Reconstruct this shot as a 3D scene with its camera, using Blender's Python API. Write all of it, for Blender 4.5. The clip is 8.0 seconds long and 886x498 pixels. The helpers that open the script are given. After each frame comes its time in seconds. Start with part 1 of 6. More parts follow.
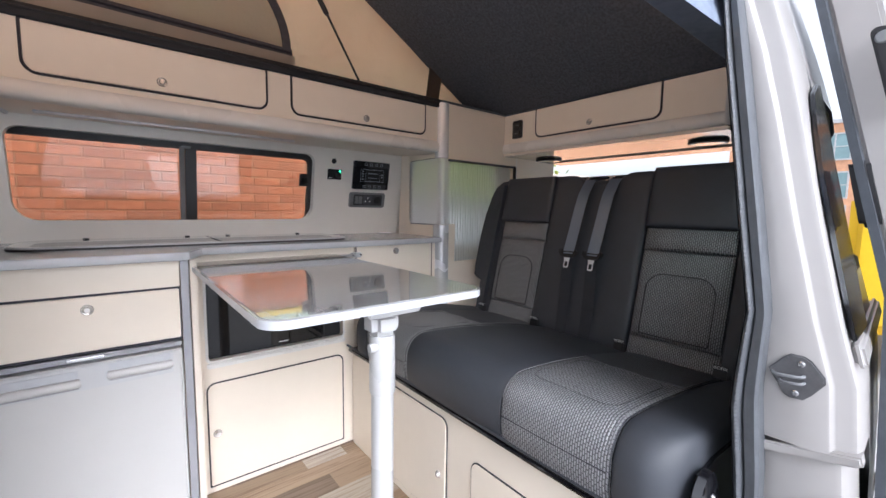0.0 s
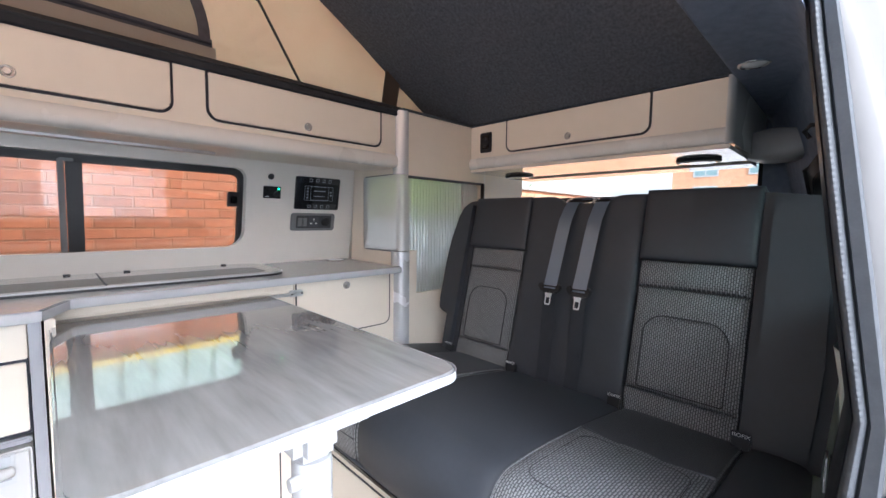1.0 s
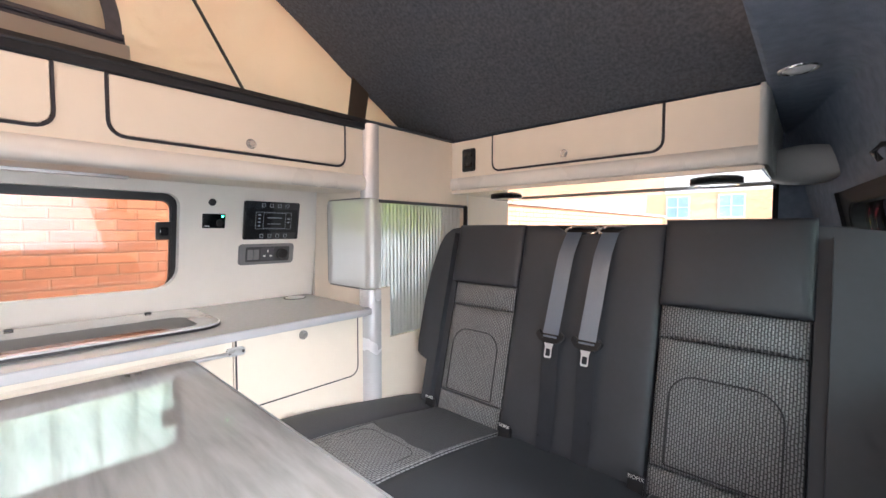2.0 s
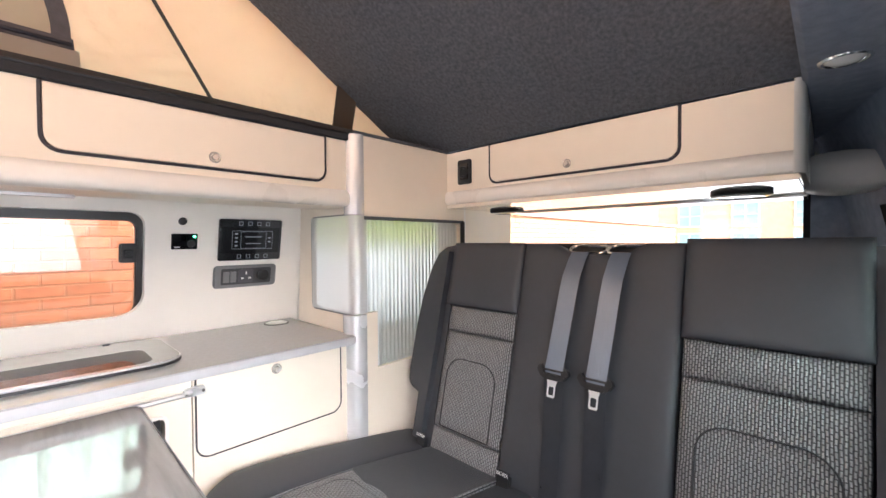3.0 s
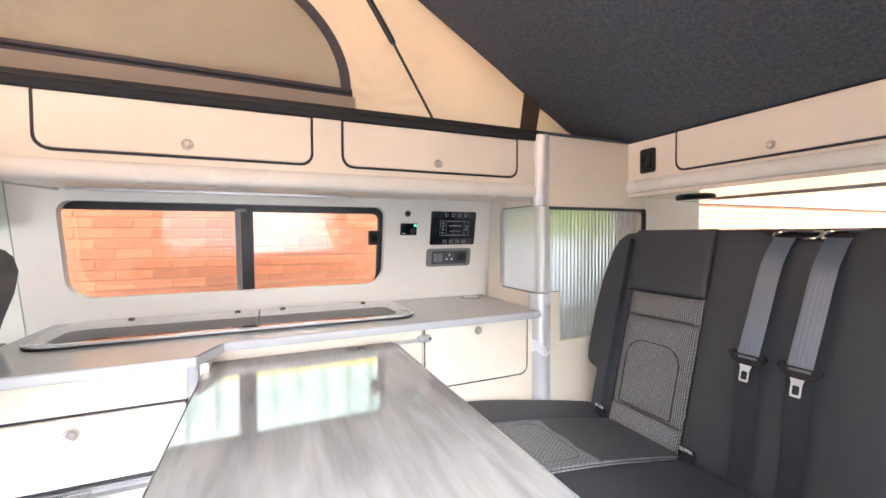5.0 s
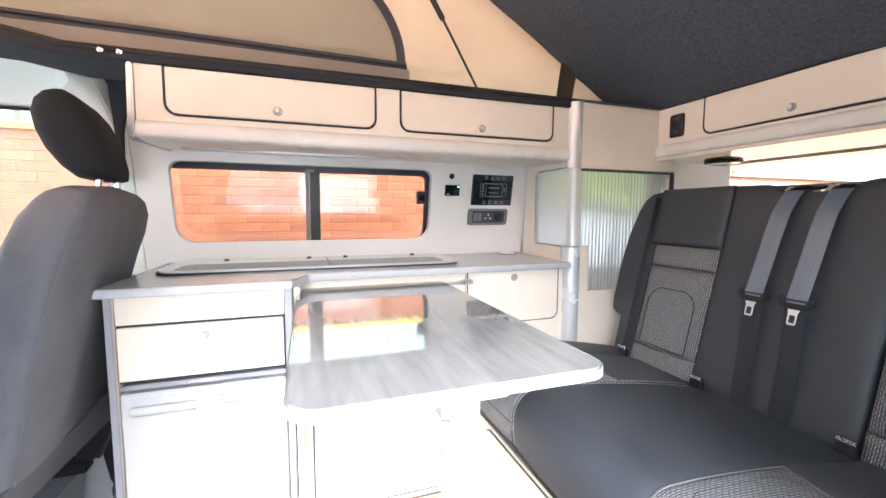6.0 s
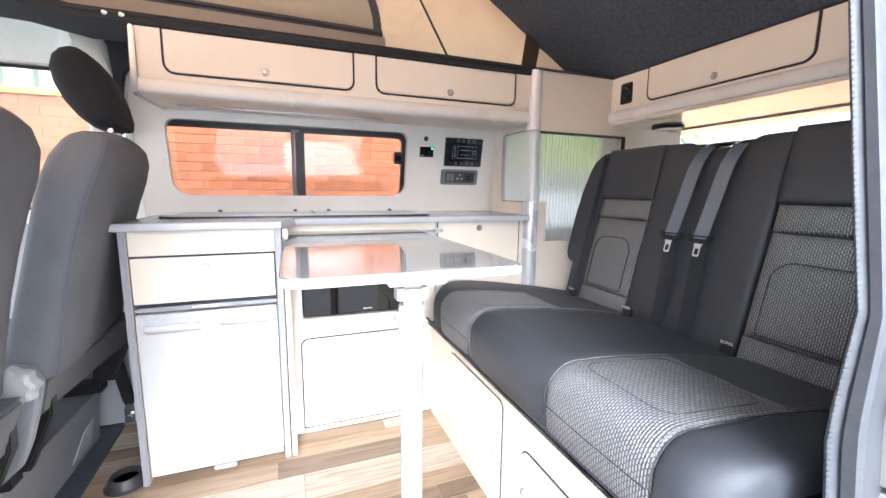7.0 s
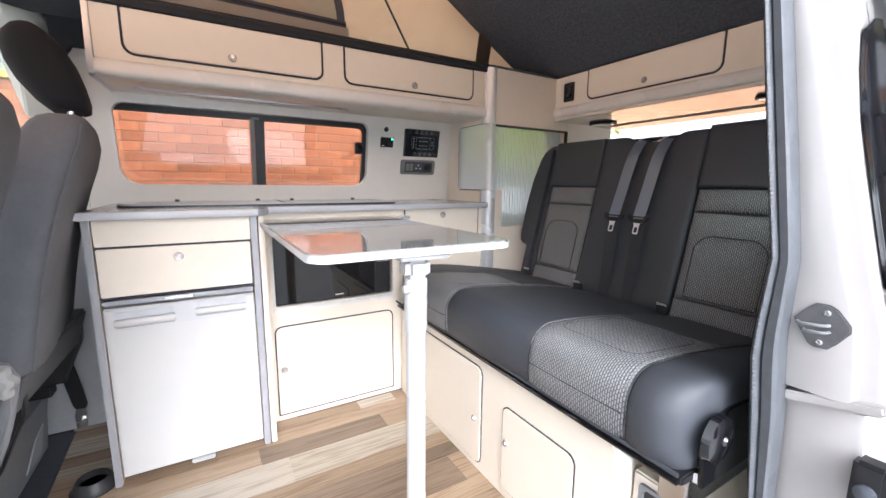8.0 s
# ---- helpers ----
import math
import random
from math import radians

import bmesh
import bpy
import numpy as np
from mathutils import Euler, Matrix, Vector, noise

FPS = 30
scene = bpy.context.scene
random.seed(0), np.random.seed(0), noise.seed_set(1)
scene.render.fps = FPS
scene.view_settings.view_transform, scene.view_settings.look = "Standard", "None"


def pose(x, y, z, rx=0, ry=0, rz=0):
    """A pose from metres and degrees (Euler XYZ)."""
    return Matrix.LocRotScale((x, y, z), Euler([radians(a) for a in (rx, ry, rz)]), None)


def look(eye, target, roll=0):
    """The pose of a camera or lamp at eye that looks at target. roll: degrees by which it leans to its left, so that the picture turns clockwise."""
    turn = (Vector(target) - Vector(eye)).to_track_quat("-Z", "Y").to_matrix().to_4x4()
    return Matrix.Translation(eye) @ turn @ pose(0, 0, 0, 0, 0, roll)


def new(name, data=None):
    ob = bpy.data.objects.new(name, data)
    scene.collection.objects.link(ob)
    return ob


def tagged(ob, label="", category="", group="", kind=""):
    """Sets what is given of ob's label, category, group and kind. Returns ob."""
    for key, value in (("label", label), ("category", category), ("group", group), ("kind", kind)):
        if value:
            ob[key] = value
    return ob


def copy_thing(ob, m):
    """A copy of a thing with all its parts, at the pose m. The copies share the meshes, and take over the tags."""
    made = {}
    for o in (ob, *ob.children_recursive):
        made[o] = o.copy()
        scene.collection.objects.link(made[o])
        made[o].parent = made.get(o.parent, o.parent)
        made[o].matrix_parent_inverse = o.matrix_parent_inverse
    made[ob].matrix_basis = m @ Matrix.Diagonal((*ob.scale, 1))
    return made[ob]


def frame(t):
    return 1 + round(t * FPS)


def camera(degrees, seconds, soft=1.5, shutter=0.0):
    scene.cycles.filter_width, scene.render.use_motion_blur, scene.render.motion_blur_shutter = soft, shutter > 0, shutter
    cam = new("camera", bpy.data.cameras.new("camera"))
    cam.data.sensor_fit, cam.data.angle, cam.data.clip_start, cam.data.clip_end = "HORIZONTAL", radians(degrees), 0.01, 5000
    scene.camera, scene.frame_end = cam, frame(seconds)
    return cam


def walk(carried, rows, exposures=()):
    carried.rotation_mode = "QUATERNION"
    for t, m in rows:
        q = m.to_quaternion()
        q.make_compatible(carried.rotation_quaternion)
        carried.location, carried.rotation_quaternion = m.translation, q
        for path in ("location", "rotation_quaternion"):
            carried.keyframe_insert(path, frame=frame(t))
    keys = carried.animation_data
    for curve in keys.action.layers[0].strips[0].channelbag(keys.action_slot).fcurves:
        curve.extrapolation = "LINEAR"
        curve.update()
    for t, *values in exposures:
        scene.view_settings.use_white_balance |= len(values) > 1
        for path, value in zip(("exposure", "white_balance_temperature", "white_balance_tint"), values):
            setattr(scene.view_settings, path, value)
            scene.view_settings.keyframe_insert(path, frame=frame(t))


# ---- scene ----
cam = camera(95.6, 8.0)
PATH = [
    (0, (0.278, -1.264, 0.908), (1.532, 0.281, 0.712), 0.8),
    (0.5, (0.388, -1.198, 0.94), (1.692, 0.308, 0.763), 0.7),
    (1, (0.433, -1.071, 0.966), (1.838, 0.345, 0.816), 0.7),
    (1.5, (0.503, -0.975, 1.002), (1.974, 0.376, 0.882), 0.4),
    (3, (0.724, -0.871, 1.052), (2.167, 0.513, 1.013), -0.4),
    (3.5, (0.717, -0.875, 1.053), (2.045, 0.62, 1.02), -0.5),
    (4, (0.683, -0.884, 1.048), (1.845, 0.743, 1.019), -0.6),
    (4.5, (0.643, -0.904, 1.045), (1.614, 0.844, 1.006), -0.5),
    (5, (0.563, -0.975, 1.033), (1.357, 0.86, 0.965), -0.3),
    (6.5, (0.444, -1.222, 0.92), (1.087, 0.656, 0.677), 0.5),
    (7, (0.450, -1.326, 0.885), (1.158, 0.536, 0.594), 0.6),
    (7.5, (0.404, -1.371, 0.877), (1.242, 0.418, 0.567), 0.6),
    (8, (0.29, -1.354, 0.867), (1.291, 0.348, 0.547), 0.5),
]
walk(cam, [(t, look(eye, target, roll)) for t, eye, target, roll in PATH],
     exposures=[(0.0, 1.3, 5850, 13), (1.0, 1.75, 5650, 11), (1.5, 2.1, 5800, 11), (3.0, 2.7, 6120, 13), (5.0, 2.58, 6000, 11), (6.5, 2.52, 5750, 11), (7.5, 2.16, 5850, 11), (8.0, 1.88, 5950, 12)])

# ---- world, sun, lamps ----
world = bpy.data.worlds.new("sky")
scene.world = world
world.use_nodes = True
wn = world.node_tree
sky = wn.nodes.new("ShaderNodeTexSky")
sky.sky_type = "NISHITA"
sky.sun_disc = False
sky.sun_elevation, sky.sun_rotation = radians(36), radians(194)
sky.air_density, sky.dust_density, sky.ozone_density = 1.0, 4.0, 1.0
pale = wn.nodes.new("ShaderNodeHueSaturation")
pale.inputs["Saturation"].default_value = 0.12
wn.links.new(sky.outputs[0], pale.inputs["Color"])
wn.links.new(pale.outputs[0], wn.nodes["Background"].inputs["Color"])
wn.nodes["Background"].inputs["Strength"].default_value = 0.15

sun_data = bpy.data.lights.new("sun", "SUN")
sun_data.energy, sun_data.angle, sun_data.color = 0.20, radians(45), (1.0, 0.985, 0.965)
sun = new("sun", sun_data)
sun.matrix_world = look((0, 0, 0), (0.16, 0.78, -0.60))

# added fill lamp at the windscreen, on top of the sky's own light
screen = bpy.data.lights.new("windscreen_daylight", "AREA")
screen.shape = "RECTANGLE"
screen.size, screen.size_y = 1.40, 0.70
screen.energy = 3.0
screen.color = (0.93, 0.97, 1.0)
new("windscreen_daylight", screen).matrix_world = look((-1.575, -0.30, 0.935), (0.0, -0.30, 0.90))

# ---- materials ----


def material(name, color, rough=0.5, metal=0.0, vary=0.0, scale=8.0, bump=0.0, bump_scale=60.0,
             coat=0.0, stretch=(1, 1, 1), second=None, island=0.0):
    """A surface with colour variation at two scales and fine relief."""
    m = bpy.data.materials.new(name)
    m.use_nodes = True
    nt = m.node_tree
    b = nt.nodes["Principled BSDF"]
    b.inputs["Roughness"].default_value = rough
    b.inputs["Metallic"].default_value = metal
    b.inputs["Coat Weight"].default_value = coat
    b.inputs["Coat Roughness"].default_value = 0.05
    b.inputs["Base Color"].default_value = (*color, 1)
    tc = nt.nodes.new("ShaderNodeTexCoord")
    mp = nt.nodes.new("ShaderNodeMapping")
    mp.inputs["Scale"].default_value = stretch
    nt.links.new(tc.outputs["Object"], mp.inputs["Vector"])
    if vary or second or island:
        n1 = nt.nodes.new("ShaderNodeTexNoise")
        n1.inputs["Scale"].default_value = scale
        n1.inputs["Detail"].default_value = 6
        nt.links.new(mp.outputs[0], n1.inputs["Vector"])
        n2 = nt.nodes.new("ShaderNodeTexNoise")
        n2.inputs["Scale"].default_value = scale * 9
        n2.inputs["Detail"].default_value = 3
        nt.links.new(mp.outputs[0], n2.inputs["Vector"])
        add = nt.nodes.new("ShaderNodeMath")
        add.operation = "MULTIPLY_ADD"
        add.inputs[1].default_value = 0.35
        nt.links.new(n2.outputs["Fac"], add.inputs[0])
        nt.links.new(n1.outputs["Fac"], add.inputs[2])
        ramp = nt.nodes.new("ShaderNodeValToRGB")
        lo = second or tuple(c * (1 - vary) for c in color)
        hi = color if second else tuple(min(1, c * (1 + vary)) for c in color)
        ramp.color_ramp.elements[0].position, ramp.color_ramp.elements[0].color = 0.45, (*lo, 1)
        ramp.color_ramp.elements[1].position, ramp.color_ramp.elements[1].color = 0.9, (*hi, 1)
        nt.links.new(add.outputs[0], ramp.inputs[0])
        out = ramp.outputs[0]
        if island:
            oi = nt.nodes.new("ShaderNodeObjectInfo")
            geo = nt.nodes.new("ShaderNodeNewGeometry")
            mix = nt.nodes.new("ShaderNodeMath")
            mix.operation = "ADD"
            nt.links.new(oi.outputs["Random"], mix.inputs[0])
            nt.links.new(geo.outputs["Random Per Island"], mix.inputs[1])
            fr = nt.nodes.new("ShaderNodeMath")
            fr.operation = "FRACT"
            nt.links.new(mix.outputs[0], fr.inputs[0])
            mr = nt.nodes.new("ShaderNodeMapRange")
            mr.inputs["To Min"].default_value, mr.inputs["To Max"].default_value = 1 - island, 1 + island
            nt.links.new(fr.outputs[0], mr.inputs["Value"])
            hs = nt.nodes.new("ShaderNodeHueSaturation")
            nt.links.new(mr.outputs[0], hs.inputs["Value"])
            nt.links.new(out, hs.inputs["Color"])
            out = hs.outputs[0]
        nt.links.new(out, b.inputs["Base Color"])
        rr = nt.nodes.new("ShaderNodeMapRange")
        rr.inputs["To Min"].default_value, rr.inputs["To Max"].default_value = max(0.0, rough - 0.06), min(1, rough + 0.06)
        nt.links.new(n1.outputs["Fac"], rr.inputs["Value"])
        nt.links.new(rr.outputs[0], b.inputs["Roughness"])
    if bump:
        nb = nt.nodes.new("ShaderNodeTexNoise")
        nb.inputs["Scale"].default_value = bump_scale
        nb.inputs["Detail"].default_value = 4
        nt.links.new(mp.outputs[0], nb.inputs["Vector"])
        bp = nt.nodes.new("ShaderNodeBump")
        bp.inputs["Strength"].default_value = bump
        bp.inputs["Distance"].default_value = 0.002
        nt.links.new(nb.outputs["Fac"], bp.inputs["Height"])
        nt.links.new(bp.outputs[0], b.inputs["Normal"])
    return m


def glass_material(name, tint, mirror, rough=0.0, haze=0.0):
    """A thin pane: lets light through, with a mirror share that rises at grazing angles."""
    m = bpy.data.materials.new(name)
    m.use_nodes = True
    nt = m.node_tree
    nt.nodes.remove(nt.nodes["Principled BSDF"])
    tr = nt.nodes.new("ShaderNodeBsdfTransparent")
    tr.inputs["Color"].default_value = (*tint, 1)
    gl = nt.nodes.new("ShaderNodeBsdfGlossy")
    gl.inputs["Roughness"].default_value = rough
    lw = nt.nodes.new("ShaderNodeFresnel")
    lw.inputs["IOR"].default_value = mirror
    mix = nt.nodes.new("ShaderNodeMixShader")
    nt.links.new(lw.outputs[0], mix.inputs[0])
    nt.links.new(tr.outputs[0], mix.inputs[1])
    nt.links.new(gl.outputs[0], mix.inputs[2])
    out = mix.outputs[0]
    # washed-out glare on the pane, mixed in as a pale translucent layer
    if haze:
        film = nt.nodes.new("ShaderNodeBsdfTranslucent")
        film.inputs["Color"].default_value = (0.9, 0.9, 0.9, 1)
        veil = nt.nodes.new("ShaderNodeMixShader")
        veil.inputs[0].default_value = haze
        nt.links.new(out, veil.inputs[1])
        nt.links.new(film.outputs[0], veil.inputs[2])
        out = veil.outputs[0]
    nt.links.new(out, nt.nodes["Material Output"].inputs["Surface"])
    return m


def cloth_material(name, color, through_color, share, wrinkle=0.3, scale=5.0):
    """Tent cloth: light from outside glows through it."""
    m = bpy.data.materials.new(name)
    m.use_nodes = True
    nt = m.node_tree
    nt.nodes.remove(nt.nodes["Principled BSDF"])
    tc = nt.nodes.new("ShaderNodeTexCoord")
    n1 = nt.nodes.new("ShaderNodeTexNoise")
    n1.inputs["Scale"].default_value = scale
    n1.inputs["Detail"].default_value = 5
    nt.links.new(tc.outputs["Object"], n1.inputs["Vector"])
    n2 = nt.nodes.new("ShaderNodeTexNoise")
    n2.inputs["Scale"].default_value = 900
    nt.links.new(tc.outputs["Object"], n2.inputs["Vector"])
    bp = nt.nodes.new("ShaderNodeBump")
    bp.inputs["Strength"].default_value, bp.inputs["Distance"].default_value = wrinkle, 0.02
    nt.links.new(n1.outputs["Fac"], bp.inputs["Height"])
    bp2 = nt.nodes.new("ShaderNodeBump")
    bp2.inputs["Strength"].default_value, bp2.inputs["Distance"].default_value = 0.2, 0.001
    nt.links.new(n2.outputs["Fac"], bp2.inputs["Height"])
    nt.links.new(bp.outputs[0], bp2.inputs["Normal"])
    df = nt.nodes.new("ShaderNodeBsdfDiffuse")
    tl = nt.nodes.new("ShaderNodeBsdfTranslucent")
    for node, c in ((df, color), (tl, through_color)):
        rp = nt.nodes.new("ShaderNodeMixRGB")
        rp.inputs[1].default_value = (*[v * 0.88 for v in c], 1)
        rp.inputs[2].default_value = (*c, 1)
        nt.links.new(n1.outputs["Fac"], rp.inputs[0])
        nt.links.new(rp.outputs[0], node.inputs["Color"])
        nt.links.new(bp2.outputs[0], node.inputs["Normal"])
    mix = nt.nodes.new("ShaderNodeMixShader")
    mix.inputs[0].default_value = share
    nt.links.new(df.outputs[0], mix.inputs[1])
    nt.links.new(tl.outputs[0], mix.inputs[2])
    nt.links.new(mix.outputs[0], nt.nodes["Material Output"].inputs["Surface"])
    return m


def weave_material(name):
    """Woven seat cloth: staggered grey dashes on a near-black ground, running up the back and along the seat."""
    m = bpy.data.materials.new(name)
    m.use_nodes = True
    nt = m.node_tree
    b = nt.nodes["Principled BSDF"]
    tc = nt.nodes.new("ShaderNodeTexCoord")
    sp = nt.nodes.new("ShaderNodeSeparateXYZ")
    nt.links.new(tc.outputs["Object"], sp.inputs[0])
    s = nt.nodes.new("ShaderNodeMath")
    s.operation = "ADD"
    nt.links.new(sp.outputs["X"], s.inputs[0])
    nt.links.new(sp.outputs["Z"], s.inputs[1])
    cb = nt.nodes.new("ShaderNodeCombineXYZ")
    nt.links.new(s.outputs[0], cb.inputs["X"])
    nt.links.new(sp.outputs["Y"], cb.inputs["Y"])
    br = nt.nodes.new("ShaderNodeTexBrick")
    br.inputs["Scale"].default_value = 1.0
    br.inputs["Brick Width"].default_value = 0.0118
    br.inputs["Row Height"].default_value = 0.0051
    br.inputs["Mortar Size"].default_value = 0.0023
    br.inputs["Mortar Smooth"].default_value = 1.0
    br.inputs["Color1"].default_value = (0.50, 0.503, 0.515, 1)
    br.inputs["Color2"].default_value = (0.40, 0.403, 0.415, 1)
    br.inputs["Mortar"].default_value = (0.058, 0.060, 0.066, 1)
    drift = nt.nodes.new("ShaderNodeTexNoise")
    drift.inputs["Scale"].default_value = 45
    nt.links.new(tc.outputs["Object"], drift.inputs["Vector"])
    amount = nt.nodes.new("ShaderNodeVectorMath")
    amount.operation = "SCALE"
    amount.inputs["Scale"].default_value = 0.004
    nt.links.new(drift.outputs["Color"], amount.inputs[0])
    uneven = nt.nodes.new("ShaderNodeVectorMath")
    uneven.operation = "ADD"
    nt.links.new(cb.outputs[0], uneven.inputs[0])
    nt.links.new(amount.outputs[0], uneven.inputs[1])
    nt.links.new(uneven.outputs[0], br.inputs["Vector"])
    nz = nt.nodes.new("ShaderNodeTexNoise")
    nz.inputs["Scale"].default_value = 500
    nt.links.new(tc.outputs["Object"], nz.inputs["Vector"])
    mx = nt.nodes.new("ShaderNodeMixRGB")
    mx.blend_type = "MULTIPLY"
    mx.inputs[0].default_value = 0.5
    nt.links.new(br.outputs["Color"], mx.inputs[1])
    nt.links.new(nz.outputs["Fac"], mx.inputs[2])
    nt.links.new(mx.outputs[0], b.inputs["Base Color"])
    inv = nt.nodes.new("ShaderNodeMath")
    inv.operation = "SUBTRACT"
    inv.inputs[0].default_value = 1.0
    nt.links.new(br.outputs["Fac"], inv.inputs[1])
    bp = nt.nodes.new("ShaderNodeBump")
    bp.inputs["Strength"].default_value, bp.inputs["Distance"].default_value = 0.8, 0.002
    nt.links.new(inv.outputs[0], bp.inputs["Height"])
    nt.links.new(bp.outputs[0], b.inputs["Normal"])
    b.inputs["Roughness"].default_value = 0.42
    b.inputs["Specular IOR Level"].default_value = 0.5
    return m


def stone_material(name, base, dark, pale_c, rough):
    """Grey stone-look laminate with long drifting streaks."""
    m = bpy.data.materials.new(name)
    m.use_nodes = True
    nt = m.node_tree
    b = nt.nodes["Principled BSDF"]
    tc = nt.nodes.new("ShaderNodeTexCoord")
    mp = nt.nodes.new("ShaderNodeMapping")
    mp.inputs["Scale"].default_value = (9, 1.6, 4)
    mp.inputs["Rotation"].default_value = (0, 0, radians(-14))
    nt.links.new(tc.outputs["Object"], mp.inputs["Vector"])
    n1 = nt.nodes.new("ShaderNodeTexNoise")
    n1.inputs["Scale"].default_value, n1.inputs["Detail"].default_value = 1.6, 8
    n1.inputs["Distortion"].default_value = 0.9
    nt.links.new(mp.outputs[0], n1.inputs["Vector"])
    mp2 = nt.nodes.new("ShaderNodeMapping")
    mp2.inputs["Scale"].default_value = (90, 9, 20)
    mp2.inputs["Rotation"].default_value = (0, 0, radians(-14))
    nt.links.new(tc.outputs["Object"], mp2.inputs["Vector"])
    n2 = nt.nodes.new("ShaderNodeTexNoise")
    n2.inputs["Scale"].default_value, n2.inputs["Detail"].default_value = 1.0, 5
    nt.links.new(mp2.outputs[0], n2.inputs["Vector"])
    ad = nt.nodes.new("ShaderNodeMath")
    ad.operation = "MULTIPLY_ADD"
    ad.inputs[1].default_value = 0.4
    nt.links.new(n2.outputs["Fac"], ad.inputs[0])
    nt.links.new(n1.outputs["Fac"], ad.inputs[2])
    rp = nt.nodes.new("ShaderNodeValToRGB")
    rp.color_ramp.elements[0].position, rp.color_ramp.elements[0].color = 0.42, (*dark, 1)
    rp.color_ramp.elements[1].position, rp.color_ramp.elements[1].color = 0.95, (*pale_c, 1)
    mid = rp.color_ramp.elements.new(0.64)
    mid.color = (*base, 1)
    nt.links.new(ad.outputs[0], rp.inputs[0])
    nt.links.new(rp.outputs[0], b.inputs["Base Color"])
    b.inputs["Roughness"].default_value = rough
    b.inputs["Coat Weight"].default_value = 1.0
    b.inputs["Coat Roughness"].default_value = 0.02
    b.inputs["Coat IOR"].default_value = 1.6
    return m


def oak_material(name, tones):
    """Printed oak vinyl: each strip has its own tone and grain."""
    m = bpy.data.materials.new(name)
    m.use_nodes = True
    nt = m.node_tree
    b = nt.nodes["Principled BSDF"]
    tc = nt.nodes.new("ShaderNodeTexCoord")
    oi = nt.nodes.new("ShaderNodeObjectInfo")
    off = nt.nodes.new("ShaderNodeVectorMath")
    off.operation = "ADD"
    sc = nt.nodes.new("ShaderNodeMath")
    sc.operation = "MULTIPLY"
    sc.inputs[1].default_value = 37.0
    nt.links.new(oi.outputs["Random"], sc.inputs[0])
    nt.links.new(tc.outputs["Object"], off.inputs[0])
    nt.links.new(sc.outputs[0], off.inputs[1])
    mp = nt.nodes.new("ShaderNodeMapping")
    mp.inputs["Scale"].default_value = (2.2, 26, 1)
    nt.links.new(off.outputs[0], mp.inputs["Vector"])
    n1 = nt.nodes.new("ShaderNodeTexNoise")
    n1.inputs["Scale"].default_value, n1.inputs["Detail"].default_value = 1.5, 8
    n1.inputs["Distortion"].default_value = 1.6
    nt.links.new(mp.outputs[0], n1.inputs["Vector"])
    wv = nt.nodes.new("ShaderNodeTexWave")
    wv.bands_direction = "Y"
    wv.inputs["Scale"].default_value, wv.inputs["Distortion"].default_value = 1.1, 14
    wv.inputs["Detail"].default_value, wv.inputs["Detail Scale"].default_value = 3, 0.6
    nt.links.new(mp.outputs[0], wv.inputs["Vector"])
    tone = nt.nodes.new("ShaderNodeValToRGB")
    cr = tone.color_ramp
    cr.elements[0].position, cr.elements[0].color = 0.0, (*tones[0], 1)
    cr.elements[1].position, cr.elements[1].color = 1.0, (*tones[1], 1)
    nt.links.new(oi.outputs["Random"], tone.inputs[0])
    g = nt.nodes.new("ShaderNodeValToRGB")
    g.color_ramp.elements[0].position, g.color_ramp.elements[0].color = 0.36, (0.58, 0.50, 0.43, 1)
    g.color_ramp.elements[1].position, g.color_ramp.elements[1].color = 0.62, (1, 1, 1, 1)
    mixg = nt.nodes.new("ShaderNodeMath")
    mixg.operation = "MULTIPLY_ADD"
    mixg.inputs[1].default_value = 0.12
    nt.links.new(wv.outputs["Fac"], mixg.inputs[0])
    nt.links.new(n1.outputs["Fac"], mixg.inputs[2])
    nt.links.new(mixg.outputs[0], g.inputs[0])
    mul = nt.nodes.new("ShaderNodeMixRGB")
    mul.blend_type = "MULTIPLY"
    mul.inputs[0].default_value = 0.85
    nt.links.new(tone.outputs[0], mul.inputs[1])
    nt.links.new(g.outputs[0], mul.inputs[2])
    nt.links.new(mul.outputs[0], b.inputs["Base Color"])
    b.inputs["Roughness"].default_value = 0.38
    bp = nt.nodes.new("ShaderNodeBump")
    bp.inputs["Strength"].default_value, bp.inputs["Distance"].default_value = 0.25, 0.001
    nt.links.new(mixg.outputs[0], bp.inputs["Height"])
    nt.links.new(bp.outputs[0], b.inputs["Normal"])
    return m


def glow_material(name, color, strength):
    m = bpy.data.materials.new(name)
    m.use_nodes = True
    b = m.node_tree.nodes["Principled BSDF"]
    b.inputs["Base Color"].default_value = (*color, 1)
    b.inputs["Emission Color"].default_value = (*color, 1)
    b.inputs["Emission Strength"].default_value = strength
    return m


CREAM = material("cream_laminate", (0.79, 0.708, 0.60), 0.32, vary=0.03, scale=3, bump=0.03, bump_scale=300)
GLOSSCREAM = material("glossy_cream_laminate", (0.79, 0.71, 0.62), 0.10, vary=0.03, scale=3, coat=1.0)
WALLM = material("wall_lining", (0.82, 0.79, 0.74), 0.42, vary=0.03, scale=3, bump=0.05, bump_scale=200)
RAIL = material("pearl_rail", (0.745, 0.72, 0.68), 0.28, vary=0.03, scale=4)
SILVER = material("satin_aluminium", (0.66, 0.66, 0.67), 0.3, metal=0.75, vary=0.04, scale=20, bump=0.02, bump_scale=400)
KNOBM = material("worn_nickel", (0.66, 0.63, 0.60), 0.24, metal=0.6, vary=0.1, scale=60)
